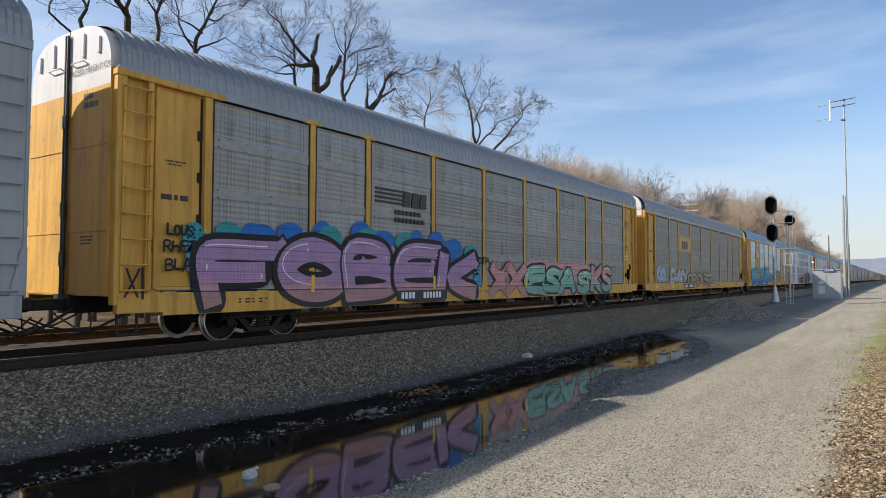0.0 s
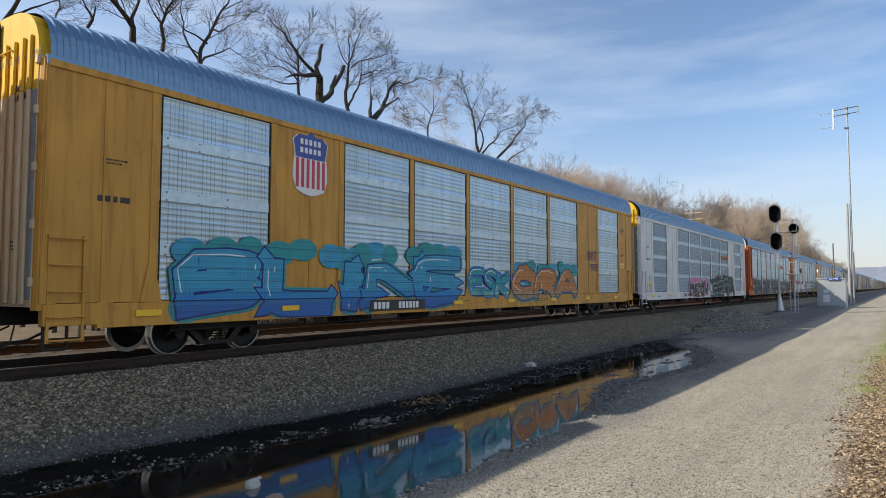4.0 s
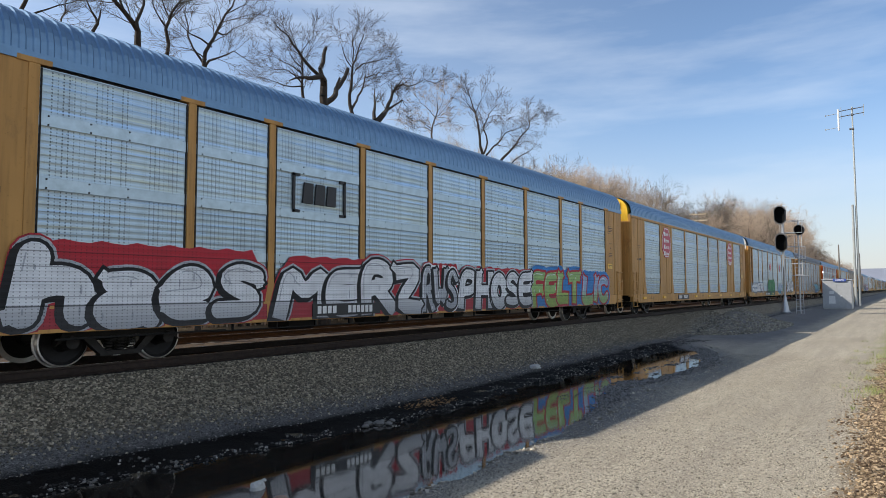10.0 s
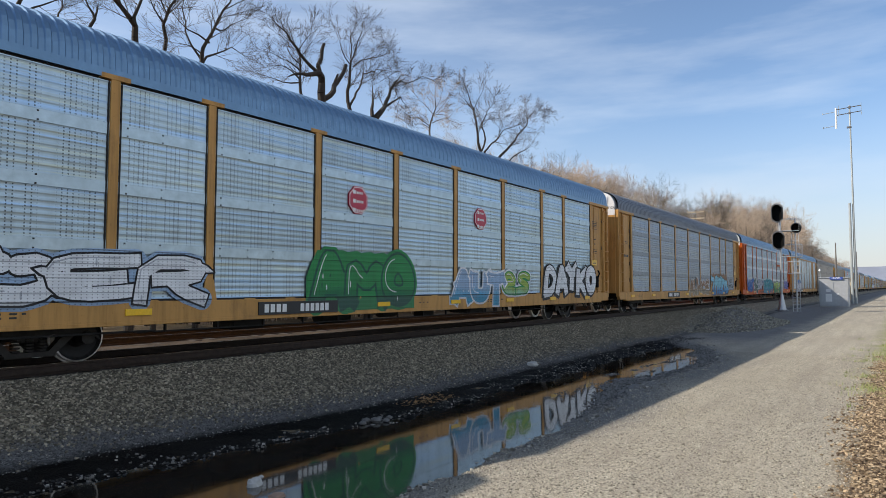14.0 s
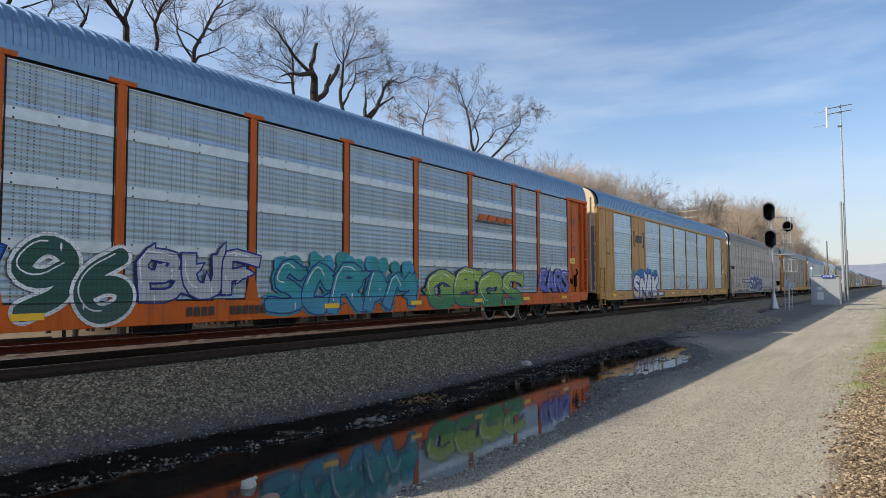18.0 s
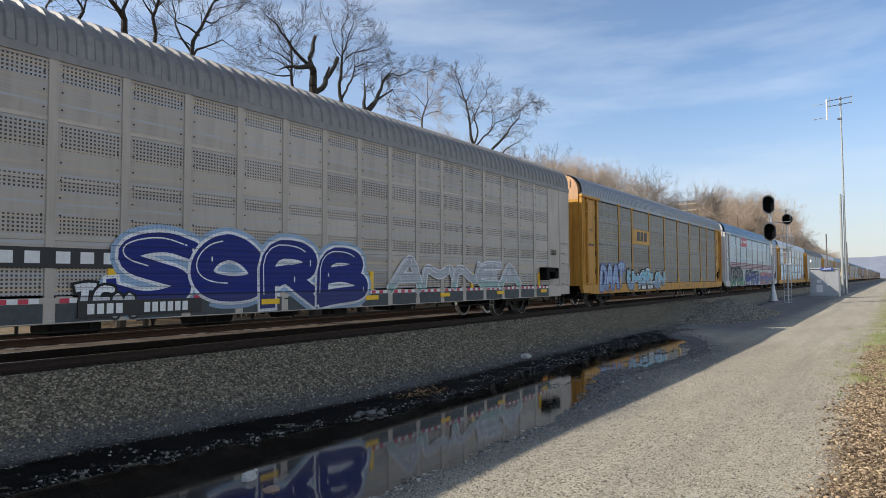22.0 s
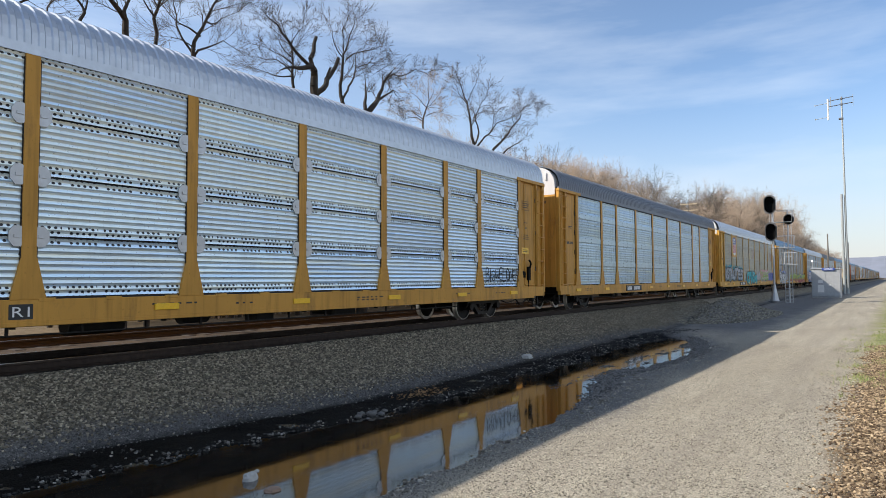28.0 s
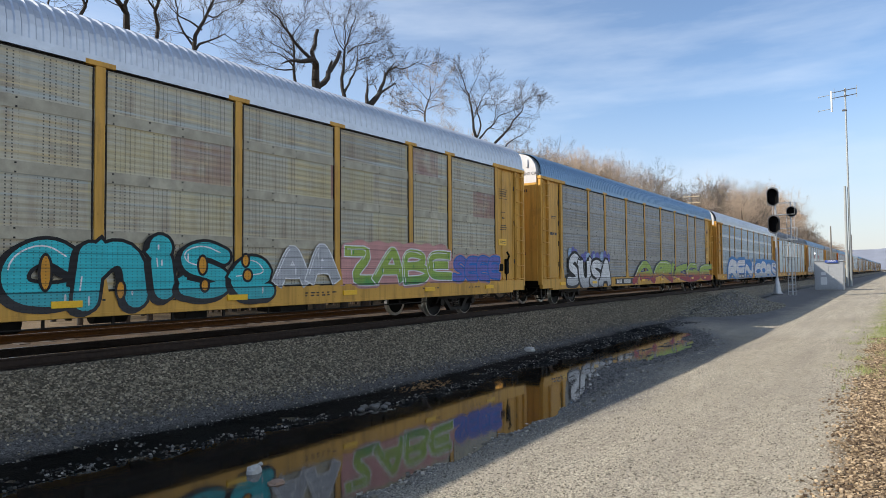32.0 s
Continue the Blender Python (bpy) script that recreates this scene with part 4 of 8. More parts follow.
def smooth_corner_mesh(mat, sx):
    """Plain rounded corner of a car whose sides run through to the end."""
    mb = MB()
    prof = [(sx * 1.40, -0.05), (sx * 1.47, -0.045), (sx * 1.53, -0.02), (sx * 1.562, 0.03), (sx * 1.566, 0.12), (sx * 1.42, 0.12)]
    k, n = 0, len(prof)
    for z in (SILL1 - 0.1, EAVE - 0.03):
        mb.v += [(x, y, z) for x, y in prof]
    mb.f = [(i, (i + 1) % n, n + (i + 1) % n, n + i) for i in range(n)] + [tuple(range(n))[::-1], tuple(range(n, 2 * n))]
    mb.m = [0] * (n + 2)
    return mb.mesh("corner_post", mat)


def low_ladder_mesh(mat, sx):
    """Four rungs at the foot of the corner."""
    mb = MB()
    for y in (0.12, 0.66):
        x0, x1 = sorted((sx * 1.565, sx * 1.60))
        mb.box(x0, x1, y - 0.022, y + 0.022, 0.42, 2.12)
    for z in (0.46, 0.82, 1.22, 1.64, 2.06):
        mb.tube((sx * 1.64, 0.12, z), (sx * 1.64, 0.66, z), 0.016, n=6)
        for y in (0.12, 0.66):
            mb.tube((sx * 1.64, y, z), (sx * 1.58, y, z), 0.014, n=5)
    return mb.mesh("ladder", mat)


def eave_mesh(mat):
    """Beam along the head of both sides in the body's colour."""
    mb = MB()
    for s in (-1, 1):
        x0, x1 = sorted((s * 1.50, s * 1.589))
        mb.box(x0, x1, Y0 + 0.02, Y1 - 0.02, EAVE - 0.165, EAVE - 0.045, 0, 0.008)
    return mb.mesh("eave_beam", mat)


def ladder_mesh(mat, sx):
    mb = MB()
    for i in range(9):
        z = SILL1 + 0.05 + i * 0.44
        mb.tube((sx * 1.63, 0.10, z), (sx * 1.63, 0.60, z), 0.016, n=6)
        for y in (0.10, 0.60):
            mb.tube((sx * 1.63, y, z), (sx * 1.56, y, z), 0.014, n=5)
    for y in (0.10, 0.60):
        x0, x1 = sorted((sx * 1.575, sx * 1.60))
        mb.box(x0, x1, y - 0.02, y + 0.02, SILL1, EAVE - 0.35)
    return mb.mesh("ladder", mat)


def wheelset_mesh():
    """Two wheels on their axle, turned as one piece."""
    half = [(0.0, 0.085, 0), (0.55, 0.085, 0), (0.66, 0.13, 0), (0.675, 0.33, 0), (0.665, 0.36, 1), (0.665, 0.447, 1), (0.695, 0.447, 1), (0.70, WHEEL_R + 0.003, 1),
            (0.805, WHEEL_R - 0.003, 1), (0.81, WHEEL_R - 0.027, 0), (0.765, WHEEL_R - 0.075, 0), (0.74, 0.17, 0), (0.80, 0.13, 0), (0.93, 0.10, 0), (1.0, 0.10, 0), (1.0, 0.001, 0)]
    prof = [(-x, r, m) for x, r, m in half[:0:-1]] + half
    mb, n = MB(), 28
    for x, r, _ in prof:
        mb.v += [(x, r * math.cos(2 * math.pi * i / n), r * math.sin(2 * math.pi * i / n)) for i in range(n)]
    for j in range(len(prof) - 1):
        shine = 1 if prof[j][2] and prof[j + 1][2] or (abs(prof[j][0]) > 0.80 and prof[j][1] > 0.36 and prof[j + 1][1] > 0.36) else 0
        for i in range(n):
            mb.f.append((j * n + i, (j + 1) * n + i, (j + 1) * n + (i + 1) % n, j * n + (i + 1) % n))
            mb.m.append(shine)
    return mb.mesh("wheelset", [M_BLACK, M_TREAD])


def truck_mesh():
    """Cast side frames with sloping arms, coil springs and a bolster."""
    mb = MB()
    for s in (-1, 1):
        xa, xb = s * 0.92, s * 1.06
        def slab(poly):
            k = len(mb.v)
            n = len(poly)
            mb.v += [(xb, y, z) for y, z in poly] + [(xa, y, z) for y, z in poly]
            mb.f += [tuple(k + i for i in range(n)), tuple(k + n + i for i in range(n))[::-1]]
            mb.f += [(k + i, k + n + i, k + n + (i + 1) % n, k + (i + 1) % n) for i in range(n)]
            mb.m += [0] * (n + 2)
        slab([(-1.12, 0.36), (-0.98, 0.62), (-0.35, 0.70), (0.35, 0.70), (0.98, 0.62), (1.12, 0.36), (1.0, 0.44), (0.62, 0.50), (-0.62, 0.50), (-1.0, 0.44)])
        slab([(-0.70, 0.50), (-0.50, 0.50), (-0.22, 0.18), (-0.36, 0.18)])
        slab([(0.70, 0.50), (0.50, 0.50), (0.22, 0.18), (0.36, 0.18)])
        slab([(-0.38, 0.16), (0.38, 0.16), (0.38, 0.24), (-0.38, 0.24)])
        for y in (-0.2, 0.0, 0.2):
            for i in range(5):
                mb.tube((s * 0.98, y, 0.25 + i * 0.05), (s * 0.98, y, 0.275 + i * 0.05), 0.075, n=8)
        for y in (-0.865, 0.865):
            mb.tube((s * 0.93, y, 0.42), (s * 1.13, y, 0.42), 0.12, 0.11, 12)
    mb.box(-1.0, 1.0, -0.18, 0.18, 0.40, 0.62)
    return mb.mesh("truck_frame", M_STEEL)


def coupler_meshes():
    """Shank, knuckle, hoses, lever and corner step at a car's end, each a piece of its own."""
    out = []
    def piece(name, make):
        mb = MB()
        make(mb)
        out.append(mb.mesh(name, M_STEEL))
    piece("coupler", lambda mb: mb.box(-0.12, 0.12, 0.10, 0.95, 0.72, 0.92, 0, 0.02))
    piece("coupler_head", lambda mb: mb.box(-0.19, 0.16, -0.12, 0.18, 0.70, 0.96, 0, 0.04))
    piece("knuckle", lambda mb: mb.box(0.04, 0.18, -0.22, 0.02, 0.72, 0.94, 0, 0.03))
    piece("air_hose", lambda mb: mb.path([(0.32, 0.8, 0.74), (0.30, 0.35, 0.46), (0.25, 0.02, 0.32), (0.2, -0.2, 0.36)], 0.028, 6))
    for x, d in ((1.15, 0.0), (0.75, 0.12), (-0.5, 0.05)):      # cables that sag towards the next car
        piece("cable", lambda mb: mb.path([(x, 1.3, 0.66 - d), (x - 0.05, 0.9, 0.46 - d), (x - 0.12, 0.45, 0.40 - d), (x - 0.25, 0.1, 0.50), (x - 0.4, -0.1, 0.62)], 0.018, 5))
    piece("uncoupling_lever", lambda mb: mb.path([(1.5, 0.55, 0.72), (1.48, 0.5, 0.44), (1.3, 0.46, 0.40), (0.5, 0.42, 0.66)], 0.014, 5))
    def corner(mb):
        mb.box(1.25, 1.5, 0.95, 1.35, 0.30, 0.34, 0, 0.01)
        for y in (0.97, 1.33):
            mb.box(1.44, 1.48, y - 0.02, y + 0.02, 0.32, 0.75)
    piece("corner_step", corner)
    return out


def underframe_mesh():
    mb = MB()
    mb.box(-0.28, 0.28, Y0 - 0.1, Y1 + 0.1, 0.66, 1.0)
    for i in range(12):
        y = 2.0 + i * 2.23
        mb.box(-1.45, 1.45, y - 0.06, y + 0.06, 0.72, 0.98)
    mb.box(-1.5, 1.5, Y0, Y1, 0.98, 1.03)
    mb.tube((0.55, 11.2, 0.55), (0.55, 12.2, 0.55), 0.19, n=14)       # air reservoir
    mb.tube((0.75, 13.3, 0.60), (0.75, 13.9, 0.60), 0.15, n=12)       # brake cylinder
    mb.box(0.6, 1.0, 15.0, 15.5, 0.42, 0.78, 0, 0.02)
    mb.path([(1.0, 7.0, 0.60), (1.0, 21.0, 0.60)], 0.02, 5)
    mb.path([(1.35, 3.2, 0.5), (1.35, 6.4, 0.5)], 0.02, 5)
    for y in (7.5, 10.2, 12.8, 16.4, 19.0, 21.0):
        mb.box(0.95, 1.05, y - 0.03, y + 0.03, 0.55, 0.75)
    for i in range(14):      # hangers and pipe clips below the sill
        y = 6.6 + i * 1.13
        mb.box(1.30, 1.34, y - 0.02, y + 0.02, 0.46, 0.70)
    mb.path([(1.32, 6.0, 0.48), (1.32, 14.0, 0.46), (1.32, 22.5, 0.48)], 0.016, 5)
    mb.box(0.2, 0.9, 8.4, 9.3, 0.38, 0.70, 0, 0.05)
    mb.box(0.3, 1.1, 17.3, 18.1, 0.45, 0.72, 0, 0.03)
    return mb.mesh("underframe", M_BLACK)


def sill_mesh(mat, sx):
    mb = MB()
    x0, x1 = sorted((sx * 1.44, sx * 1.585))
    mb.box(x0, x1, Y0 + 0.05, Y1 - 0.05, SILL0 + 0.06, SILL1, 0, 0.012)
    x0, x1 = sorted((sx * 1.42, sx * 1.589))
    mb.box(x0, x1, Y0 + 0.9, Y1 - 0.9, SILL0, SILL0 + 0.07, 0, 0.008)
    for i in range(24):      # stake pockets along the top edge
        y = Y0 + 0.9 + i * 1.07
        mb.box(sx * 1.56, sx * 1.590, y, y + 0.26, SILL1 - 0.035, SILL1 + 0.02, 0, 0.004)
    return mb.mesh("side_sill", mat)


# posts along each kind of car, and which bays are plain doors
POSTS = {
    "A": ([2.66, 5.42, 7.34, 10.17, 12.99, 15.8, 18.64, 21.5, 23.4, 26.15], ()),
    "B": ([2.72, 5.43, 7.49, 10.25, 13.08, 15.87, 18.71, 21.49, 23.58, 26.22], (2, 8)),
    "D": ([2.66, 5.42, 7.34, 10.17, 12.99, 15.8, 18.64, 21.5, 23.4, 26.15], ()),
    "C": ([2.05 + 1.205 * i for i in range(21)], ()),
}


def autorack(index, body, sheet, roof, kind="A", top="white", line=4.3, post="plain", endcol=None, label=""):
    """A closed car carrier; y runs to its rear."""
    root = thing("autorack_car", label, "railway car", "cars of the freight train")
    pb = P[body]
    end = P[endcol or body]
    part("roof", cached(("roof", roof), lambda: roof_mesh(ROOF[roof], 0.30 if roof == "taupe" else 0.205)), None, root)
    part("underframe", cached("under", underframe_mesh), None, root)
    for sx in (-1, 1):
        part("side_sill", cached(("sill", body, sx), lambda: sill_mesh(pb, sx)), None, root)
        for rear in (0, 1):
            m = Matrix.Translation((0, Y0, 0)) if not rear else Matrix.Translation((0, Y1, 0)) @ Matrix.Diagonal((1, -1, 1, 1))
            if kind == "A":
                part("corner_frame", cached(("corner", body, sx, rear), lambda: flip(corner_mesh(pb, sx), rear)), None, root, at=(0, Y1 if rear else Y0, 0))
                part("ladder", cached(("ladder", body, sx, rear), lambda: flip(ladder_mesh(pb, sx), rear)), None, root, at=(0, Y1 if rear else Y0, 0))
            elif kind in "BD":
                part("corner_post", cached(("smooth_corner", body, sx, rear), lambda: flip(smooth_corner_mesh(pb, sx), rear)), None, root, at=(0, Y1 if rear else Y0, 0))
                part("ladder", cached(("low_ladder", body, sx, rear), lambda: flip(low_ladder_mesh(pb, sx), rear)), None, root, at=(0, Y1 if rear else Y0, 0))
    if kind == "B":
        part("eave_beam", cached(("eave", body), lambda: eave_mesh(pb)), None, root)
    for rear in (0, 1):
        for sx in (-1, 1):
            part("end_door", cached(("leaf", endcol or body, top, line, sx, rear), lambda: flip(leaf_mesh(sx, end, P[top], line, endcol == "cream"), rear)), None, root, at=(0, Y1 if rear else Y0, 0))
            for xx, zz in () if endcol == "cream" else ((0.50, 5.66), (1.02, 5.52)):
                part("door_rib", cached(("rib", top, sx, rear, xx), lambda: flip(hat_rib_mesh(sx, xx, zz, P[top]), rear)), None, root, at=(0, Y1 if rear else Y0, 0))
            part("lock_rod", cached(("rod", sx, rear), lambda: flip(rod_mesh(sx), rear)), None, root, at=(0, Y1 if rear else Y0, 0))
            part("grab_iron", cached(("iron", top, sx, rear), lambda: flip(iron_mesh(sx, P[top]), rear)), None, root, at=(0, Y1 if rear else Y0, 0))
        for me in cached(("coupler", rear), lambda: [flip(me, rear) for me in coupler_meshes()]):
            part(me.name.split(".")[0], me, None, root, at=(0, PITCH if rear else 0, 0))
    posts, doors = POSTS[kind]
    edges = [Y0] + list(posts) + [Y1]
    for i, (a, b) in enumerate(zip(edges[:-1], edges[1:])):
        w = b - a
        if i in (0, len(edges) - 2) and kind != "C":
            if kind in "BD":
                part("side_plate", cached(("plate", body, round(w, 3)), lambda: plate_mesh(w, pb)), None, root, at=(0, a, 0))
        elif i in doors or kind == "C" and i in (0, len(edges) - 2):
            part("side_plate", cached(("plate", body, round(w, 3)), lambda: plate_mesh(w, pb)), None, root, at=(0, a, 0))
        else:
            part("side_sheet", cached(("bay", sheet, round(w, 3)), lambda: bay_mesh(w, sheet, S[sheet])), None, root, at=(0, a, 0))
        if 0 < i:
            part("post", cached(("post", body, post), lambda: post_mesh(pb, post)), None, root, at=(0, a, 0))
            if sheet == "round":
                for r in (1, 2, 3):
                    for side in ((-1, 1) if 1 < i < len(edges) - 2 else (1,) if i == 1 else (-1,)):
                        part("gusset_plate", cached("gusset", gusset_mesh), None, root, at=(0, a + side * 0.17, SILL1 + 0.02 + r * (EAVE - 0.15 - SILL1) / 4))
    for a in posts[1:-1:2] if index in (1, 13) else ():
        part("reflector", cached("post_reflector", post_reflector_mesh), None, root, at=(0, a, 0))
    for i in () if index in (1, 6, 13) else (0, 1, 3, 4, 5, 6, 7):
        part("reflector", cached("reflector", reflector_mesh), None, root, at=(0, 2.4 + i * 3.28, 0))
    if index in (4, 5, 10):
        tagged(part("number_bars", cached("plain_bars", lambda: bars_mesh(False)), None, root, at=(0, 8.5, 0)), kind="stuff")
    elif index != 15:
        part("number_plate", cached("plate_bars", bars_mesh), None, root, at=(0, 8.5, 0))
    tagged(part("sill_stencil", cached("stencil", stencil_mesh), None, root), kind="stuff")
    if kind != "C":
        tagged(part("door_stencil", cached("door_stencil", door_stencil_mesh), None, root, at=(0.064 if kind in "BD" else 0.024, 0, 0)), kind="stuff")
    if kind == "C":
        part("ladder", cached(("side_ladder", index), lambda: short_ladder_mesh(pb, 4.7 if index == 0 else 2.75)), None, root)
        part("ladder", cached(("low_ladder", body, 1, 0), lambda: low_ladder_mesh(pb, 1)), None, root, at=(0.02, Y0, 0))
        part("corner_bracket", cached("bracket", bracket_mesh), None, root, "black bracket with a bar on the corner")
        for x in (0.22, 0.78):
            for j in range(9):
                part("rung", cached("rung", rung_mesh), None, root, at=(x, Y0 + DOOR, 1.3 + j * 0.44))
        for z in (1.9, 5.05):
            part("door_latch", cached("latch", latch_mesh), None, root, at=(0, Y0 + DOOR, z))
        for a in posts[:-1]:
            part("sill_panel", cached("sill_panel", sill_panel_mesh), None, root, at=(0, a + 0.09, 0))
    if kind == "A":
        part("door_gap", cached("gap", gap_mesh), None, root)
        part("door_gap", cached("front_gap", front_gap_mesh), None, root)
    part("notice_plate", cached("notice", notice_mesh), None, root, "small yellow notice plate", at=(0.064 if kind in "BD" else 0.026 if kind == "A" else 0.05, 0, 0))
    if kind == "A":
        part("hand_brake", cached("brake", brake_mesh), None, root, "black hand brake lever and housing")
    part("far_side", cached(("far", body), lambda: far_mesh(pb)), None, root)
    for yt in (4.45, Y0 + Y1 - 4.45):
        part("truck_frame", cached("truck", truck_mesh), None, root, at=(0, yt, 0))
        for dy in (-0.865, 0.865):
            part("wheelset", cached("wheel", wheelset_mesh), None, root, at=(0, yt + dy, WHEEL_R))
    CARS[index] = root
    return root


def post_reflector_mesh():
    mb = MB()
    mb.box(1.586, 1.614, -0.05, 0.05, 0.98, 1.36, 0, 0.003)
    return mb.mesh("reflector", M_REFL)


def reflector_mesh():
    mb = MB()
    mb.box(1.586, 1.613, 0, 0.48, 0.79, 0.90, 0, 0.003)
    return mb.mesh("reflector", M_REFL)


def bars_mesh(plate=True):
    """Bars in place of the car's number, pale on a dark plate or dark on the sill itself."""
    mb = MB()
    if plate:
        mb.box(1.586, 1.611, 0, 2.3, 0.70, 0.97)
    y = 0.15
    for w in (0.16, 0.16, 0.16, 0.16, 0, 0.15, 0.15, 0.15, 0.15, 0.15, 0.15):
        if w:
            mb.box(1.611, 1.613, y, y + w * 0.72, 0.75, 0.92, 1)
        y += w or 0.35
    return mb.mesh("number_plate", [M_INK, M_WHITE] if plate else [M_INK, M_INK])


def stencil_mesh():
    """Small lines of unreadable stencilling along the sill and beside the doors."""
    mb, rs = MB(), random.Random(8)
    for y, z, n in ((3.4, 0.86, 5), (3.4, 0.80, 4), (12.2, 0.88, 6), (14.0, 0.84, 3), (17.6, 0.86, 6), (17.6, 0.80, 5), (22.0, 0.86, 5), (24.4, 0.84, 4)):
        for i in range(n):
            mb.box(1.585, 1.588, y, y + rs.uniform(0.05, 0.13), z, z + 0.03)
            y += 0.17
    return mb.mesh("sill_stencil", M_INK)


def door_stencil_mesh():
    mb, rs = MB(), random.Random(9)
    def line(y0, y1, z, h):
        y = y0
        while y < y1:
            w = rs.uniform(0.5, 2.2) * h
            mb.box(1.500, 1.503, y, min(y1, y + w), z, z + h)
            y += w + 0.5 * h
    for z in (3.76, 4.08):       # framed panel
        mb.box(1.500, 1.503, 26.40, 26.95, z, z + 0.014)
    for y in (26.40, 26.94):
        mb.box(1.500, 1.503, y, y + 0.012, 3.774, 4.08)
    for y0, y1, z, h in ((26.46, 26.9, 3.99, 0.035), (26.46, 26.88, 3.92, 0.035), (26.46, 26.84, 3.85, 0.03), (26.55, 26.8, 3.3, 0.03), (26.6, 26.75, 3.1, 0.05),
                         (26.5, 26.85, 2.86, 0.03), (26.45, 26.9, 2.79, 0.03), (26.45, 26.88, 2.72, 0.03), (1.78, 2.2, 3.42, 0.03), (1.82, 2.1, 3.36, 0.03), (1.7, 2.3, 2.72, 0.10)):
        line(y0, y1, z, h)
    return mb.mesh("door_stencil", M_INK)


def short_ladder_mesh(mat, top):
    mb = MB()
    z = 1.1
    while z < top:
        mb.tube((1.62, 27.35, z), (1.62, 27.95, z), 0.016, n=6)
        for y in (27.35, 27.95):
            mb.tube((1.62, y, z), (1.55, y, z), 0.014, n=5)
        z += 0.4
    return mb.mesh("ladder", mat)


def rung_mesh():
    mb = MB()
    mb.path([(0, 0, 0), (0, -0.08, 0.02), (0.42, -0.08, 0.02), (0.42, 0, 0)], 0.016, 6)
    return mb.mesh("rung", P["taupe"])


def latch_mesh():
    mb = MB()
    mb.box(0.85, 1.3, -0.10, 0.0, 0, 0.09, 0, 0.015)
    mb.box(1.12, 1.36, -0.14, 0.0, -0.06, 0.14, 0, 0.02)
    return mb.mesh("door_latch", M_STEEL)


def bracket_mesh():
    mb = MB()
    mb.box(1.5, 1.66, Y0 + 0.02, Y0 + 0.95, 2.72, 2.82, 0, 0.01)
    mb.box(1.5, 1.70, Y0 + 0.62, Y0 + 0.92, 2.60, 2.72, 0, 0.01)
    return mb.mesh("corner_bracket", M_SIGBLACK)


def sill_panel_mesh():
    """Dark panel between the posts with a red and white reflecting strip."""
    mb = MB()
    mb.box(1.58, 1.591, 0, 1.02, 0.64, 0.94, 0, 0.004)
    for i in range(6):
        mb.box(1.58, 1.591, 0.06 + i * 0.15, 0.21 + i * 0.15, 0.945, 1.02, 1 + i % 2)
    return mb.mesh("sill_panel", [M_SILLDARK, M_RED, M_WHITE])


def gap_mesh():
    """Black strip laid on for the shaded slot beside the rear ladder, with hinge blocks."""
    mb = MB()
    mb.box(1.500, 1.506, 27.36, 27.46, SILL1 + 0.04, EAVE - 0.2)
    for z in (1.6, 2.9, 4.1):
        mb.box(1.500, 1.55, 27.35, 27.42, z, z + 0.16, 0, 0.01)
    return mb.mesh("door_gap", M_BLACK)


def front_gap_mesh():
    """Black strip laid on for the shaded slot between the front door panel and the first post, with hinges."""
    mb = MB()
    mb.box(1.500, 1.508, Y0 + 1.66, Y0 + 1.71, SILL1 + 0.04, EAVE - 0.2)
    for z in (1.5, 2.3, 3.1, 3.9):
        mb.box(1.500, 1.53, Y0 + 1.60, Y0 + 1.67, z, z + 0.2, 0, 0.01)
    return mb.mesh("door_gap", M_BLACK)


def notice_mesh():
    mb = MB()
    mb.box(1.498, 1.512, 26.32, 26.85, 2.2, 2.42, 0, 0.003)
    for z in (2.27, 2.33):
        mb.box(1.510, 1.5145, 26.40, 26.78, z, z + 0.02, 1)
    return mb.mesh("notice_plate", [M_REFL, M_INK])


def brake_mesh():
    mb = MB()
    mb.box(1.49, 1.60, 26.72, 26.92, 1.25, 1.75, 0, 0.03)
    mb.path([(1.60, 26.82, 1.7), (1.66, 26.80, 1.86), (1.64, 26.70, 1.98)], 0.035, 8)
    mb.box(1.49, 1.56, 26.35, 26.60, 1.35, 1.58, 0, 0.02)
    mb.path([(1.54, 26.82, 1.3), (1.55, 26.80, 0.95)], 0.02, 6)
    return mb.mesh("hand_brake", M_SIGBLACK)


def gusset_mesh():
    """Octagonal plate with a bolt where the panels meet the post."""
    mb = MB()
    k = len(mb.v)
    for x in (1.552, 1.574):
        mb.v += [(x, 0.13 * math.cos(math.pi * (i + 0.5) / 4), 0.17 * math.sin(math.pi * (i + 0.5) / 4)) for i in range(8)]
    mb.f += [tuple(k + i for i in range(8))[::-1], tuple(k + 8 + i for i in range(8))]
    mb.f += [(k + i, k + (i + 1) % 8, k + 8 + (i + 1) % 8, k + 8 + i) for i in range(8)]
    mb.m += [0] * 10
    mb.box(1.574, 1.59, -0.05, 0.05, -0.025, 0.025)
    return mb.mesh("gusset_plate", M_ALU)


def flip(me, rear):
    if rear:
        me.transform(Matrix.Diagonal((1, -1, 1, 1)))
        me.flip_normals()
    return me


def far_mesh(mat):
    mb = MB()
    mb.box(-1.56, -1.50, Y0, Y1, SILL1, EAVE, 0)
    mb.box(-1.4, 1.4, Y0 + 0.05, Y0 + 0.08, 1.0, EAVE, 0)
    mb.box(-1.4, 1.4, Y1 - 0.08, Y1 - 0.05, 1.0, EAVE, 0)
    return mb.mesh("far_side", mat)


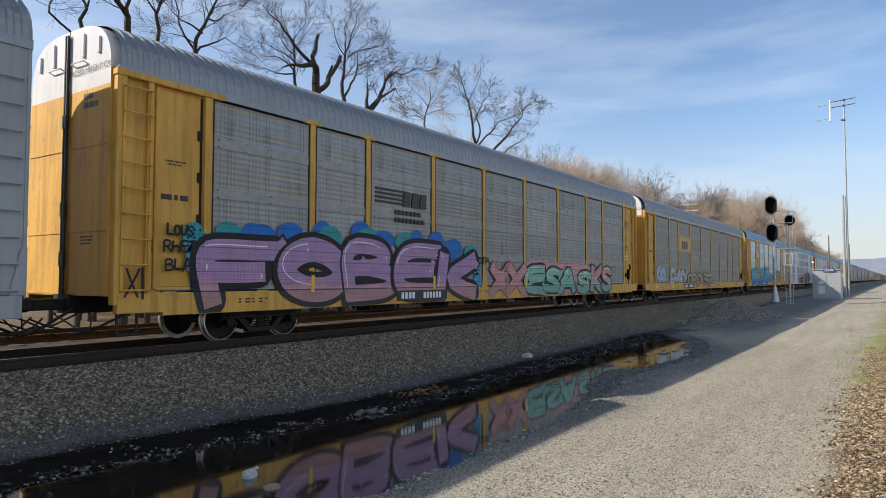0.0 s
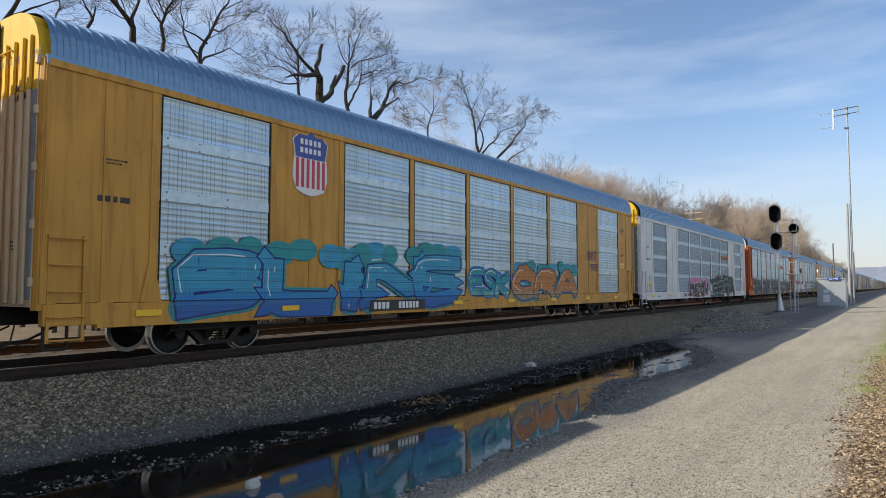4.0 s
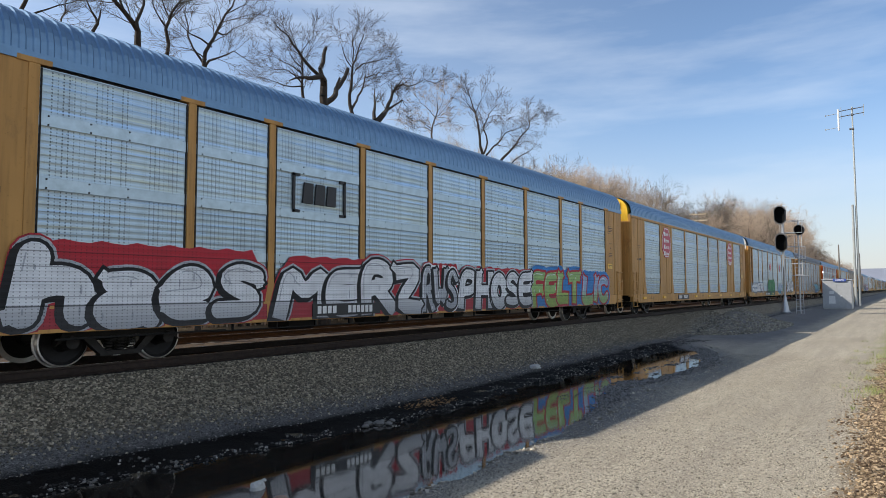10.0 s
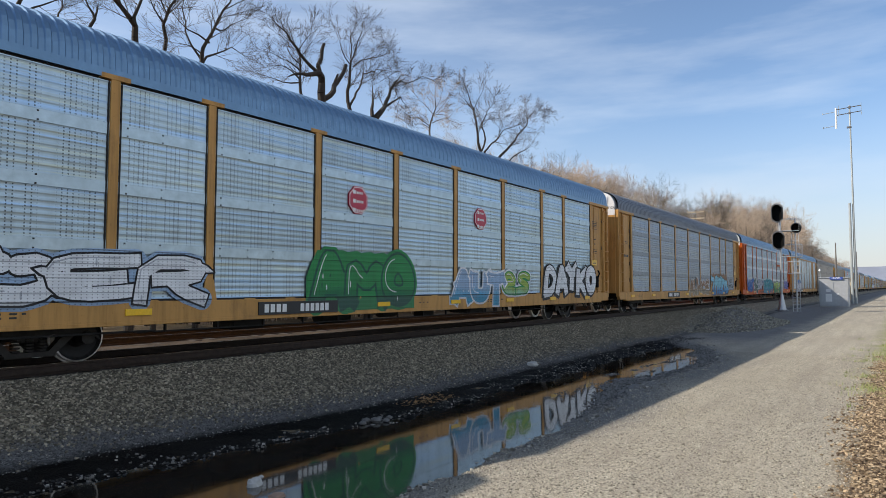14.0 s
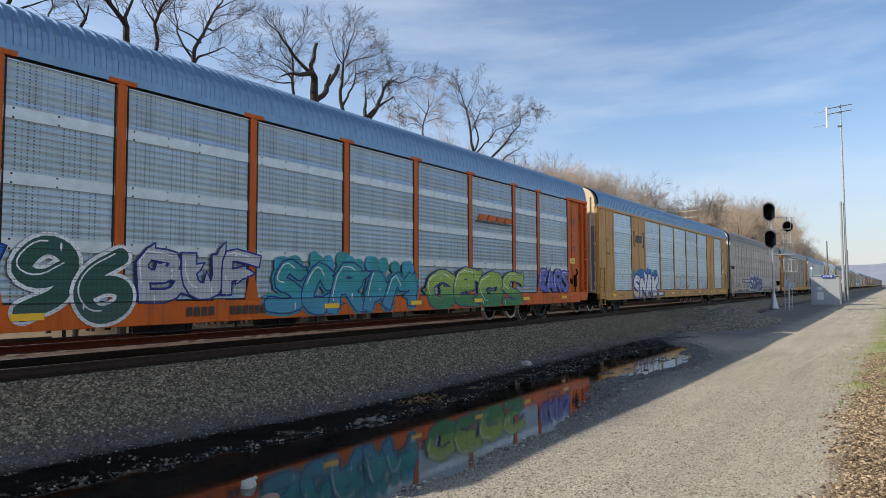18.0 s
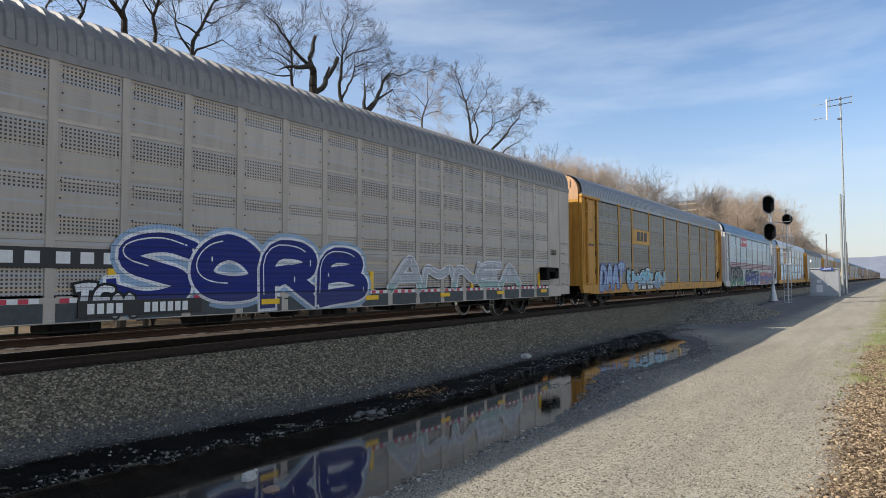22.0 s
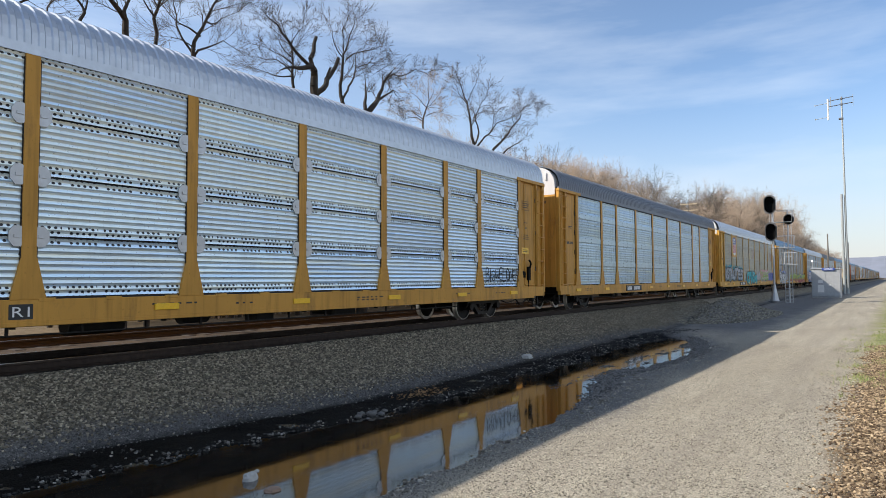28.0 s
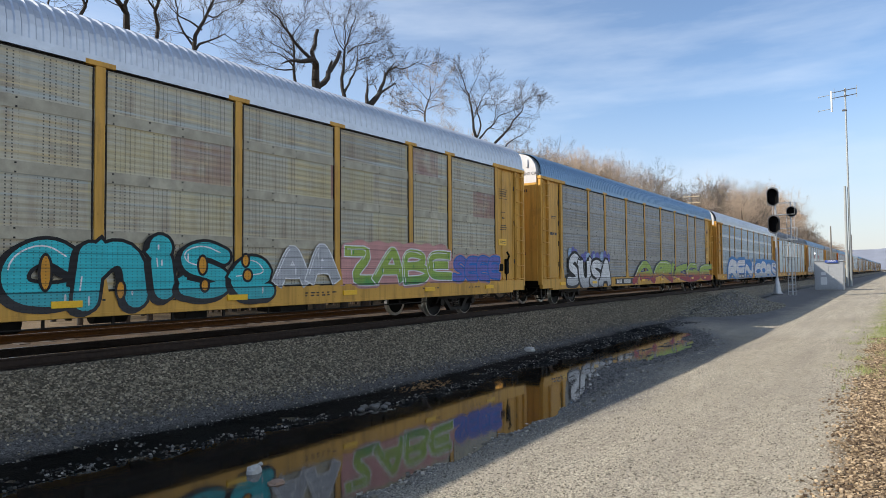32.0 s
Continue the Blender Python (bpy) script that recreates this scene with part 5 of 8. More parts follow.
def text_mesh(body, size=1.0, offset=0.0, bold=0.0):
    cu = bpy.data.curves.new("writing", "FONT")
    cu.body, cu.size, cu.offset, cu.resolution_u = body, size, offset, 3
    cu.align_x, cu.align_y = "CENTER", "CENTER"
    ob = new("writing", cu)
    me = bpy.data.meshes.new_from_object(ob.evaluated_get(bpy.context.evaluated_depsgraph_get()))
    bpy.data.objects.remove(ob)
    return me


def side_text(body, y0, y1, z0, z1, x, offset=0.0):
    """Letters stretched to a field on the car's side; returns (verts, faces)."""
    key = ("letters", body, round(offset, 3))
    if key not in CACHE:
        me = text_mesh(body, 1.0, offset)
        CACHE[key] = np.array([v.co[:] for v in me.vertices]), [tuple(p.vertices) for p in me.polygons]
        bpy.data.meshes.remove(me)
    co, fs = CACHE[key]
    lo, hi = co.min(0), co.max(0)
    u = (co[:, 0] - lo[0]) / max(1e-6, hi[0] - lo[0])
    w = (co[:, 1] - lo[1]) / max(1e-6, hi[1] - lo[1])
    return [(x, y0 + a * (y1 - y0), z0 + b * (z1 - z0)) for a, b in zip(u, w)], fs


RING = [(0.5 + 0.5 * math.cos(a), 0.5 + 0.5 * math.sin(a)) for a in [math.pi * (0.5 + i / 6) for i in range(13)]]
STROKES = {
    "A": [[(0, 0), (0.42, 0.98), (0.6, 0.98), (1, 0)], [(0.2, 0.34), (0.8, 0.34)]],
    "B": [[(0.02, 0), (0, 1), (0.7, 0.97), (0.85, 0.75), (0.6, 0.54), (0.15, 0.52)], [(0.4, 0.53), (0.9, 0.42), (0.97, 0.2), (0.7, 0.02), (0.02, 0)]],
    "C": [[(0.95, 0.8), (0.6, 1), (0.15, 0.85), (0, 0.5), (0.15, 0.12), (0.6, 0), (0.97, 0.16)]],
    "D": [[(0, 0), (0, 1), (0.6, 0.95), (1, 0.55), (0.7, 0.08), (0, 0)]],
    "E": [[(0.95, 0.97), (0.2, 0.98), (0, 0.72), (0, 0.28), (0.2, 0.02), (0.95, 0.03)], [(0.05, 0.5), (0.8, 0.52)]],
    "F": [[(0.97, 0.97), (0.15, 1), (0, 0.8), (0.04, 0)], [(0.05, 0.52), (0.72, 0.55)]],
    "G": [[(0.95, 0.8), (0.6, 1), (0.15, 0.85), (0, 0.5), (0.15, 0.12), (0.6, 0), (0.95, 0.18), (0.95, 0.45), (0.55, 0.46)]],
    "H": [[(0, 0), (0.03, 1)], [(1, 0), (0.95, 1)], [(0.02, 0.5), (0.97, 0.5)]],
    "I": [[(0.5, 0), (0.5, 1)]],
    "K": [[(0, 0), (0.03, 1)], [(0.93, 0.98), (0.15, 0.5), (0.6, 0.2), (1, 0)]],
    "L": [[(0.05, 1), (0, 0.1), (0.15, 0), (0.95, 0.04)]],
    "M": [[(0, 0), (0.08, 0.97), (0.5, 0.35), (0.9, 0.97), (1, 0)]],
    "N": [[(0, 0), (0.04, 0.97), (0.95, 0.03), (1, 1)]],
    "O": [RING],
    "P": [[(0, 0), (0, 1), (0.75, 0.97), (0.95, 0.72), (0.7, 0.46), (0.05, 0.44)]],
    "R": [[(0, 0), (0, 1), (0.75, 0.97), (0.9, 0.74), (0.7, 0.5), (0.1, 0.46)], [(0.4, 0.46), (0.7, 0.2), (1, 0)]],
    "S": [[(0.95, 0.84), (0.55, 1), (0.12, 0.86), (0.14, 0.62), (0.5, 0.5), (0.9, 0.36), (0.9, 0.12), (0.45, 0), (0.03, 0.14)]],
    "T": [[(0, 0.96), (1, 1)], [(0.5, 0.95), (0.46, 0)]],
    "U": [[(0, 1), (0.02, 0.3), (0.35, 0), (0.75, 0.04), (1, 0.35), (1, 1)]],
    "W": [[(0, 1), (0.2, 0.02), (0.5, 0.62), (0.8, 0.02), (1, 1)]],
    "X": [[(0, 0), (1, 1)], [(0, 1), (1, 0)]],
    "Y": [[(0, 1), (0.5, 0.5), (1, 1)], [(0.5, 0.5), (0.45, 0)]],
    "Z": [[(0.03, 0.95), (0.95, 1), (0.05, 0.04), (1, 0)]],
    "h": [[(0, 1), (0.03, 0)], [(0.02, 0.45), (0.45, 0.66), (0.9, 0.5), (0.97, 0)]],
    "a": [[(0.2, 0.72), (0.6, 0.78), (0.9, 0.6), (0.95, 0.02)], [(0.9, 0.42), (0.3, 0.45), (0.02, 0.22), (0.3, 0), (0.9, 0.12)]],
    "e": [[(0.1, 0.38), (0.92, 0.42), (0.75, 0.75), (0.35, 0.78), (0.02, 0.4), (0.3, 0.02), (0.9, 0.08)]],
    "s": [[(0.9, 0.72), (0.45, 0.82), (0.12, 0.66), (0.4, 0.45), (0.9, 0.3), (0.75, 0.04), (0.05, 0.06)]],
    "o": [RING],
    "n": [[(0, 0), (0.02, 0.9)], [(0.02, 0.55), (0.4, 0.92), (0.85, 0.8), (0.98, 0.02)]],
    "i": [[(0.45, 0.62), (0.5, 0)], [(0.45, 0.98), (0.5, 0.96)]],
    "9": [[(0.95, 0.7), (0.5, 0.4), (0.05, 0.65), (0.4, 1), (0.9, 0.9), (0.97, 0.6), (0.85, 0.2), (0.3, 0)]],
    "6": [[(0.7, 1), (0.2, 0.75), (0.02, 0.35), (0.35, 0), (0.9, 0.12), (0.9, 0.45), (0.5, 0.58), (0.1, 0.38)]],
    "z": [[(0.0, 0.6), (0.35, 0.82), (0.95, 0.75), (0.3, 0.35), (0.5, 0.12), (1, 0.1)]],
    "&": [[(1, 0), (0.2, 0.75), (0.5, 1), (0.75, 0.75), (0.05, 0.3), (0.4, 0), (1, 0.45)]],
}


def rounded(pts, n=2):
    """A line through the points with its corners cut round."""
    out = [np.array(p, float) for p in pts]
    for _ in range(n):
        cut = [out[0]]
        for p, q in zip(out[:-1], out[1:]):
            cut += [p * 0.75 + q * 0.25, p * 0.25 + q * 0.75]
        out = cut + [out[-1]]
    return out


FOOT = 0.632        # paint ends at the lower edge of the sill


def ribbon(mb, pts, width, x, mi, square=0.0):
    """A flat band along a line of (y, z), with round or square ends."""
    n = len(pts)
    if square:
        a, b = pts[0] - pts[1], pts[-1] - pts[-2]
        pts = [pts[0] + a / (math.hypot(*a) or 1.0) * square] + list(pts[1:-1]) + [pts[-1] + b / (math.hypot(*b) or 1.0) * square]
    k = len(mb.v)
    for i, p in enumerate(pts):
        d = pts[min(n - 1, i + 1)] - pts[max(0, i - 1)]
        d = d / (math.hypot(*d) or 1.0)
        q = np.array((-d[1], d[0])) * width / 2
        xi = x + 1.5e-5 * i
        mb.v += [(xi, e[0], max(FOOT, e[1])) for e in (p + q, p - q)]
    mb.f += [(k + 2 * i + 1, k + 2 * i + 3, k + 2 * i + 2, k + 2 * i) for i in range(n - 1)]
    mb.m += [mi] * (n - 1)
    for p, x2 in () if square else ((pts[0], x - 0.00002), (pts[-1], x + 1.5e-5 * n + 0.00002)):
        k = len(mb.v)
        mb.v += [(x2, p[0] + width / 2 * math.cos(a * math.pi / 7), max(FOOT, p[1] + width / 2 * math.sin(a * math.pi / 7))) for a in range(14)]
        mb.f.append(tuple(range(k, k + 14)))
        mb.m.append(mi)


def disc(mb, y, z, ry, rz, x, mi, n=20):
    k = len(mb.v)
    mb.v += [(x, y + ry * math.cos(6.2832 * i / n), max(FOOT, z + rz * math.sin(6.2832 * i / n))) for i in range(n)]
    mb.f.append(tuple(range(k, k + n)))
    mb.m.append(mi)


BUBBLES = {"BLK": ("BLK", "BLK2"), "BLU": ("BLU", "TEAL"), "TEAL": ("TEAL", "CYB"), "PINK": ("PINK", "PINK"), "VIO": ("VIO", "PBLU")}


SLIM = {"S": 0.7, "E": 0.75, "B": 0.72, "A": 0.85, "R": 0.8, "K": 0.85, "e": 0.72, "s": 0.7, "M": 0.8, "W": 0.8, "N": 0.85, "9": 0.7, "6": 0.7, "G": 0.8, "a": 0.75, "F": 0.74, "P": 0.76, "T": 0.85, "D": 0.8, "C": 0.85, "X": 0.8, "Z": 0.8, "H": 0.8}


WILD = {("TEAL", "NAVY"), ("TEAL", "BLK"), ("BLK", "LIME3"), ("BLK", "WHT"), ("PINK", "BLK"), ("PBLU", "BLK"), ("ROSE", "WHT"), ("PINK", "NAVY"), ("BRN", "BLK"), (None, "NAVY"), (None, "MAR")}


def spike(mb, p, way, long, wide, x, mi):
    """A pointed tip from p."""
    q = np.array((-way[1], way[0])) * wide / 2
    k = len(mb.v)
    pts = [p + q, p - q, p + way * long * 0.6 - q * 0.75, p + way * long, p + way * long * 0.5 + q * 0.9]
    mb.v += [(x, e[0], max(FOOT, e[1])) for e in pts]
    mb.f.append(tuple(range(k, k + 5)))
    mb.m.append(mi)


def graffiti(root, word, y0, y1, z0, z1, fill, fill2, line, cloud, seed):
    """Fat sprayed letters, each with outline, filling and shine as thin coats over the last, before a cloud or bubbles."""
    rs = random.Random(seed)
    n, h = len(word), z1 - z0
    w = (y1 - y0) / n
    hollow = fill is None
    thin = line == fill and not cloud and h < 0.6
    fat = 0.03 if hollow else (0.05 if thin else min((0.34 if h > 1.1 else 0.30) * h, 0.42 * w))
    rim = 0.0 if hollow or thin else (0.085 if line == "RED" else 0.06 if line == "WHT" and h > 1.2 else 0.03 if line == "WHT" else 0.06 if h > 1.1 else 0.045)
    wide = [{"I": 0.55, "i": 0.6, "M": 1.2, "W": 1.2}.get(c, 1.0) for c in word]
    ends = [y0 + (y1 - y0) * sum(wide[:i]) / sum(wide) for i in range(n + 1)]
    full = fat
    if cloud in ("RED", "ROSE", "BLU3", "BRN", "PINK", "GRN") and h > 0.95:      # a loose field of colour behind the whole word
        field, top, foot = MB(), [], []
        for k in range(25):
            y = y0 - 0.12 + (y1 - y0 + 0.3) * k / 24
            puff = abs(math.sin(k * 0.9 + seed)) * 0.10 * h if cloud in ("ROSE", "PINK", "BRN") else 0.02 * h * math.sin(k * 2.1 + seed)
            top.append((1.5888, y, z1 + puff + 0.04 - 0.45 * h * max(0, 2 - k, k - 22) / 2))
            foot.append((1.5888, y, max(FOOT, z0 + 0.12 * h + (0.10 * h * math.sin(k * 1.3) if cloud == "ROSE" else -0.12 * h))))
        field.v = foot + top
        field.f = [(k, k + 1, 26 + k, 25 + k) for k in range(24)]
        field.m = [0] * 24
        part("graffiti_backing", field, [spray(cloud)], root)
    for i, ch in enumerate(word):
        fat = full * SLIM.get(ch, 1.0)
        a, b = ends[i] + fat * 0.40, ends[i + 1] - fat * 0.40 + 0.10 * w
        lo, hi = z0 + fat / 2 + rs.uniform(-0.03, 0.06) * h, z1 - fat / 2 - rs.uniform(-0.03, 0.14) * h
        lean, bow = rs.uniform(-0.10, 0.16) * w, rs.uniform(-0.05, 0.07) * h
        mb, back = MB(), MB()
        x = 1.5945 + 0.0019 * i
        wild = (cloud, line) in WILD and h > 0.9 and not hollow
        rim = min(rim, 0.035) if wild else rim
        jog = lambda st: [(u + rs.gauss(0, 0.07), v + rs.gauss(0, 0.05)) for u, v in st] if wild else st
        lines = [[np.array((a + u * (b - a) + lean * (v - 0.5), lo + v * (hi - lo) + bow * math.sin(math.pi * u))) for u, v in rounded(jog(st), 1 if wild else 2)] for st in STROKES.get(ch, STROKES["O"])]
        if cloud in BUBBLES and h > 1.0:
            for k in range(3):
                disc(back, a + (b - a) * (k + rs.uniform(0.1, 0.9)) / 3, hi + 0.5 * fat + rim + rs.uniform(-0.08, 0.03) * h, rs.uniform(0.15, 0.24) * w, rs.uniform(0.14, 0.2) * h, 1.5895 + 0.0003 * k + 0.0001 * i, 0 if (i + k) % 3 else 1)
            for k, pts in enumerate(lines):
                ribbon(back, pts, fat + 2 * rim + 0.08 * h, 1.5910 + 0.0001 * (i + k), 2 if line == "BLK" else 0)
        elif cloud:
            for k, pts in enumerate(lines):
                ribbon(back, pts, fat + 2 * rim + (0.2 if cloud == "BLU3" else 0.11) * h, 1.5905 + 0.0001 * (2 * i + k), 0)
        if h > 1.05 and not hollow and ch not in "OoC" and n > 2:      # kicks and arrows that break the outline
            for k in range(2):
                st = lines[rs.randrange(len(lines))]
                p, q = (st[0], st[1]) if rs.random() < 0.5 else (st[-1], st[-2])
                d = p - q
                d = d / (math.hypot(*d) or 1.0)
                turn = rs.choice((-1.0, 1.0)) * rs.uniform(0.6, 1.2)
                e = np.array((d[0] * math.cos(turn) - d[1] * math.sin(turn), d[0] * math.sin(turn) + d[1] * math.cos(turn)))
                tip = p + e * fat * rs.uniform(0.5, 0.8)
                if z0 + 0.1 < tip[1] < z1:
                    kick = [p, p + e * fat * 0.3, tip]
                    ribbon(mb, kick, 0.5 * fat + 2 * rim, x + 0.00005, 0, 0.1 * fat + rim)
                    ribbon(mb, kick, 0.5 * fat, x + 0.00085, 1, 0.1 * fat)
        for k in range(5 if wild else 0):      # pointed arms in every direction
            st = lines[rs.randrange(len(lines))]
            p = st[rs.randrange(len(st))]
            turn = rs.uniform(0, 6.28)
            way = np.array((math.cos(turn), 0.8 * math.sin(turn)))
            long = fat * rs.uniform(0.9, 1.7)
            if z0 < p[1] + way[1] * long < z1 + 0.15 * h:
                spike(mb, p, way, long + 2 * rim, 0.62 * fat + 2 * rim, x - 0.0001, 0)
                spike(mb, p, way, long, 0.62 * fat, x + 0.0008, 1)
        blunt = 0.34 * fat if ch in "AEFHIKLMNTWXYZURBPD" and fat > 0.12 else 0.0
        for k, pts in enumerate(lines):
            if rim and h > 1.05 and line in ("BLK", "NAVY") and not wild:       # dark drop shadow
                ribbon(mb, [p + np.array((-0.075, -0.045)) for p in pts], fat + 2 * rim, x - 0.0006 + 0.0001 * k, 0, blunt and blunt + rim)
            if rim and cloud == "RED" and line == "BLK":      # white line round the outline
                ribbon(mb, pts, fat + 2 * rim + 0.09, x - 0.0012 + 0.0001 * k, 2, blunt and blunt + rim + 0.045)
            if rim:
                ribbon(mb, pts, fat + 2 * rim, x + 0.0001 * k, 0, blunt and blunt + rim)
        for k, pts in enumerate(lines):
            ribbon(mb, pts, fat, x + 0.0009 + 0.0001 * k, 0 if hollow else 1, blunt)
            if rim and h > 0.8 and fat > 0.12:
                m = len(pts) // 2
                if k == 0:
                    ribbon(mb, [p + np.array((-0.24, 0.22)) * fat for p in pts[1:m]], 0.025, x + 0.0017, 2)
                for q in range(2):      # drips and flecks in the filling
                    c = pts[rs.randrange(len(pts))] + np.array((rs.uniform(-0.2, 0.2), rs.uniform(-0.25, 0.1))) * fat
                    disc(mb, c[0], c[1], 0.018, rs.uniform(0.03, 0.09), x + 0.0018, 3 if q else 2, 10)
        part("graffiti_letter", mb, [spray(line), spray(fill or line, fill2 if fill2 != fill else None), spray("WHT" if fill != "WHT" else "GREY"), spray(fill2 or line)], root)
        if back.v:
            one, two = BUBBLES.get(cloud, (cloud, cloud))
            part("graffiti_backing", back, [spray(one), spray(two), spray("BLK")], root)


def arch(cy, ry, z0, z1, n=9):
    """Outline of a column with a round head, from its left foot to its right."""
    r = min(ry * 1.1, (z1 - z0) * 0.5)
    return [(cy - ry * 0.92, z0)] + [(cy - ry * math.cos(math.pi * i / n), z1 - r + r * math.sin(math.pi * i / n)) for i in range(n + 1)] + [(cy + ry * 0.92, z0)]


def bubble_letters(root, y0, y1, z0, z1, seed, lobes=5):
    """Black round-headed letters with thin white outlines, run together from the sill up."""
    rs = random.Random(seed)
    step_y = (y1 - y0) / lobes
    for i in range(lobes):
        cy, ry = y0 + step_y * (i + 0.5), step_y * rs.uniform(0.53, 0.62)
        top = z1 - rs.uniform(0.0, 0.16) * (1 if i else 0)
        x = 1.5935 + 0.0014 * i
        mb = MB()
        if i == 0:      # two stacked rounds
            mid = z0 + (top - z0) * 0.47
            rings = [[(cy + ry * math.cos(a * 0.3491), z0 + (mid - z0) * 0.52 + (mid - z0) * 0.52 * math.sin(a * 0.3491)) for a in range(19)],
                     [(cy + ry * 1.02 * math.cos(a * 0.3491), (mid + top) / 2 + (top - mid) * 0.5 * math.sin(a * 0.3491)) for a in range(19)]]
        else:
            rings = [arch(cy, ry, z0 + rs.uniform(0, 0.03), top)]
        for k, ring in enumerate(rings):
            q = len(mb.v)
            mb.v += [(x + 0.0003 * k, y, z) for y, z in ring]
            mb.f.append(tuple(range(q, q + len(ring))))
            mb.m.append(1)
            ribbon(mb, [np.array(p) for p in ring], 0.036, x + 0.0005 + 0.0003 * k, 0)
        if i == 0:      # the curve that joins the two rounds
            mid = z0 + (top - z0) * 0.47
            ribbon(mb, [np.array(p) for p in rounded([(cy + 0.5 * ry, top - 0.28), (cy - 0.3 * ry, top - 0.22), (cy - 0.25 * ry, mid + 0.12), (cy + 0.4 * ry, mid - 0.1), (cy + 0.3 * ry, z0 + 0.3), (cy - 0.5 * ry, z0 + 0.32)])], 0.034, x + 0.0012, 0)
        if i:
            for k in range(rs.randint(2, 3)):
                u, z = cy + rs.uniform(-0.4, 0.3) * ry, z0 + (top - z0) * rs.choice((0.0, 0.35, 0.55))
                if rs.random() < 0.5:
                    line = [(u, z), (u + 0.02, z + (top - z0) * 0.38)]
                else:
                    line = [(u - 0.45 * ry, z + 0.3), (u, z + 0.42), (u + 0.35 * ry, z + 0.25), (u + 0.4 * ry, z + 0.05)]
                ribbon(mb, [np.array(p) for p in rounded(line)], 0.034, x + 0.0008, 0)
        part("graffiti_letter", mb, [spray("WHT"), spray("BLK2")], root)


def flat_shape(root, name, pts, x, mat, label=""):
    mb = MB()
    n = len(pts)
    mb.v = [(x, y, z) for y, z in pts] + [(1.55, y, z) for y, z in pts]
    mb.f = [tuple(range(n))] + [(i, n + i, n + (i + 1) % n, (i + 1) % n) for i in range(n)]
    mb.m = [0] * (n + 1)
    return part(name, mb, mat, root, label)


def box_pts(y0, y1, z0, z1):
    return [(y0, z0), (y1, z0), (y1, z1), (y0, z1)]


def octagon_sign(root, y0, y1, z0, z1, rows):
    """Red octagon with a pale rim and pale bars for its writing."""
    cy, cz, ry, rz = (y0 + y1) / 2, (z0 + z1) / 2, (y1 - y0) / 2, (z1 - z0) / 2
    def oct(k):
        c = 0.42
        return [(cy + ry * k * a, cz + rz * k * b) for a, b in ((-1 + c * 1.4, -1), (1 - c * 1.4, -1), (1, -1 + c * 1.4), (1, 1 - c * 1.4), (1 - c * 1.4, 1), (-1 + c * 1.4, 1), (-1, 1 - c * 1.4), (-1, -1 + c * 1.4))]
    s = flat_shape(root, "sign", oct(1.0), 1.588, M_RED, "red octagonal sign with a white rim")
    flat_shape(s, "rim", oct(0.95), 1.590, M_WHITE)
    flat_shape(s, "field", oct(0.89), 1.592, M_RED)
    for i in range(rows):
        z = cz + rz * (0.62 - 1.3 * i / max(1, rows - 1)) - 0.07 * rz
        w = (0.55, 0.62, 0.72, 0.6)[i % 4] * ry
        flat_shape(s, "writing_bar", box_pts(cy - ry * 0.6, cy - ry * 0.6 + 0.3 * ry, z - 0.12 * rz, z + 0.16 * rz), 1.594, M_WHITE)
        for j in range(4):
            flat_shape(s, "writing_bar", box_pts(cy - ry * 0.22 + j * w * 0.32, cy - ry * 0.22 + j * w * 0.32 + w * 0.22, z - 0.10 * rz, z + 0.08 * rz), 1.594, M_WHITE)


def shield(root, y0, y1, z0, z1):
    """Blue-headed shield with red and white stripes; bars stand for its writing."""
    cy, w, h = (y0 + y1) / 2, (y1 - y0) / 2, z1 - z0
    out = [(-0.78, 0.06), (-0.4, 0.0), (0.0, -0.03), (0.4, 0.0), (0.78, 0.06), (0.97, 0.25), (0.95, 0.45), (0.88, 0.62), (1.0, 0.86), (0.72, 0.95), (0.3, 0.95), (0.0, 1.02), (-0.3, 0.95), (-0.72, 0.95), (-1.0, 0.86), (-0.88, 0.62), (-0.95, 0.45), (-0.97, 0.25)]
    s = flat_shape(root, "sign", [(cy + a * w * 1.05, z0 + b * h) for a, b in out], 1.587, M_WHITE, "shield sign with blue head and red stripes")
    top = [(a, b) for a, b in out if b > 0.6]
    flat_shape(s, "head", [(cy - 0.88 * w, z0 + 0.58 * h), (cy + 0.88 * w, z0 + 0.58 * h)] + [(cy + a * w, z0 + b * h) for a, b in top], 1.590, M_BLUE)
    for i in range(6):
        a = -0.86 + i * 0.31
        flat_shape(s, "stripe", box_pts(cy + a * w, cy + (a + 0.17) * w, z0 + 0.10 * h, z0 + 0.57 * h), 1.590, M_RED)
    for r in (0.80, 0.66):
        for j in range(5):
            flat_shape(s, "writing_bar", box_pts(cy - 0.62 * w + j * 0.26 * w, cy - 0.46 * w + j * 0.26 * w, z0 + r * h, z0 + (r + 0.09) * h), 1.593, M_WHITE)


def emblem(root, y0, y1, z0, z1, mat, plate=None):
    """Plain blocks in place of a maker's mark, on a plate if it has one."""
    base = root
    if plate:
        base = flat_shape(root, "emblem_plate", box_pts(*plate), 1.586, P["yellow"])
    n = 3
    for i in range(n):
        a = y0 + i * (y1 - y0) / n
        b = a + (y1 - y0) / n * 0.82
        flat_shape(base, "emblem_block", [(a, z0), (b, z0), (b + 0.02, z1), (a + 0.05, z1)], 1.590, mat)


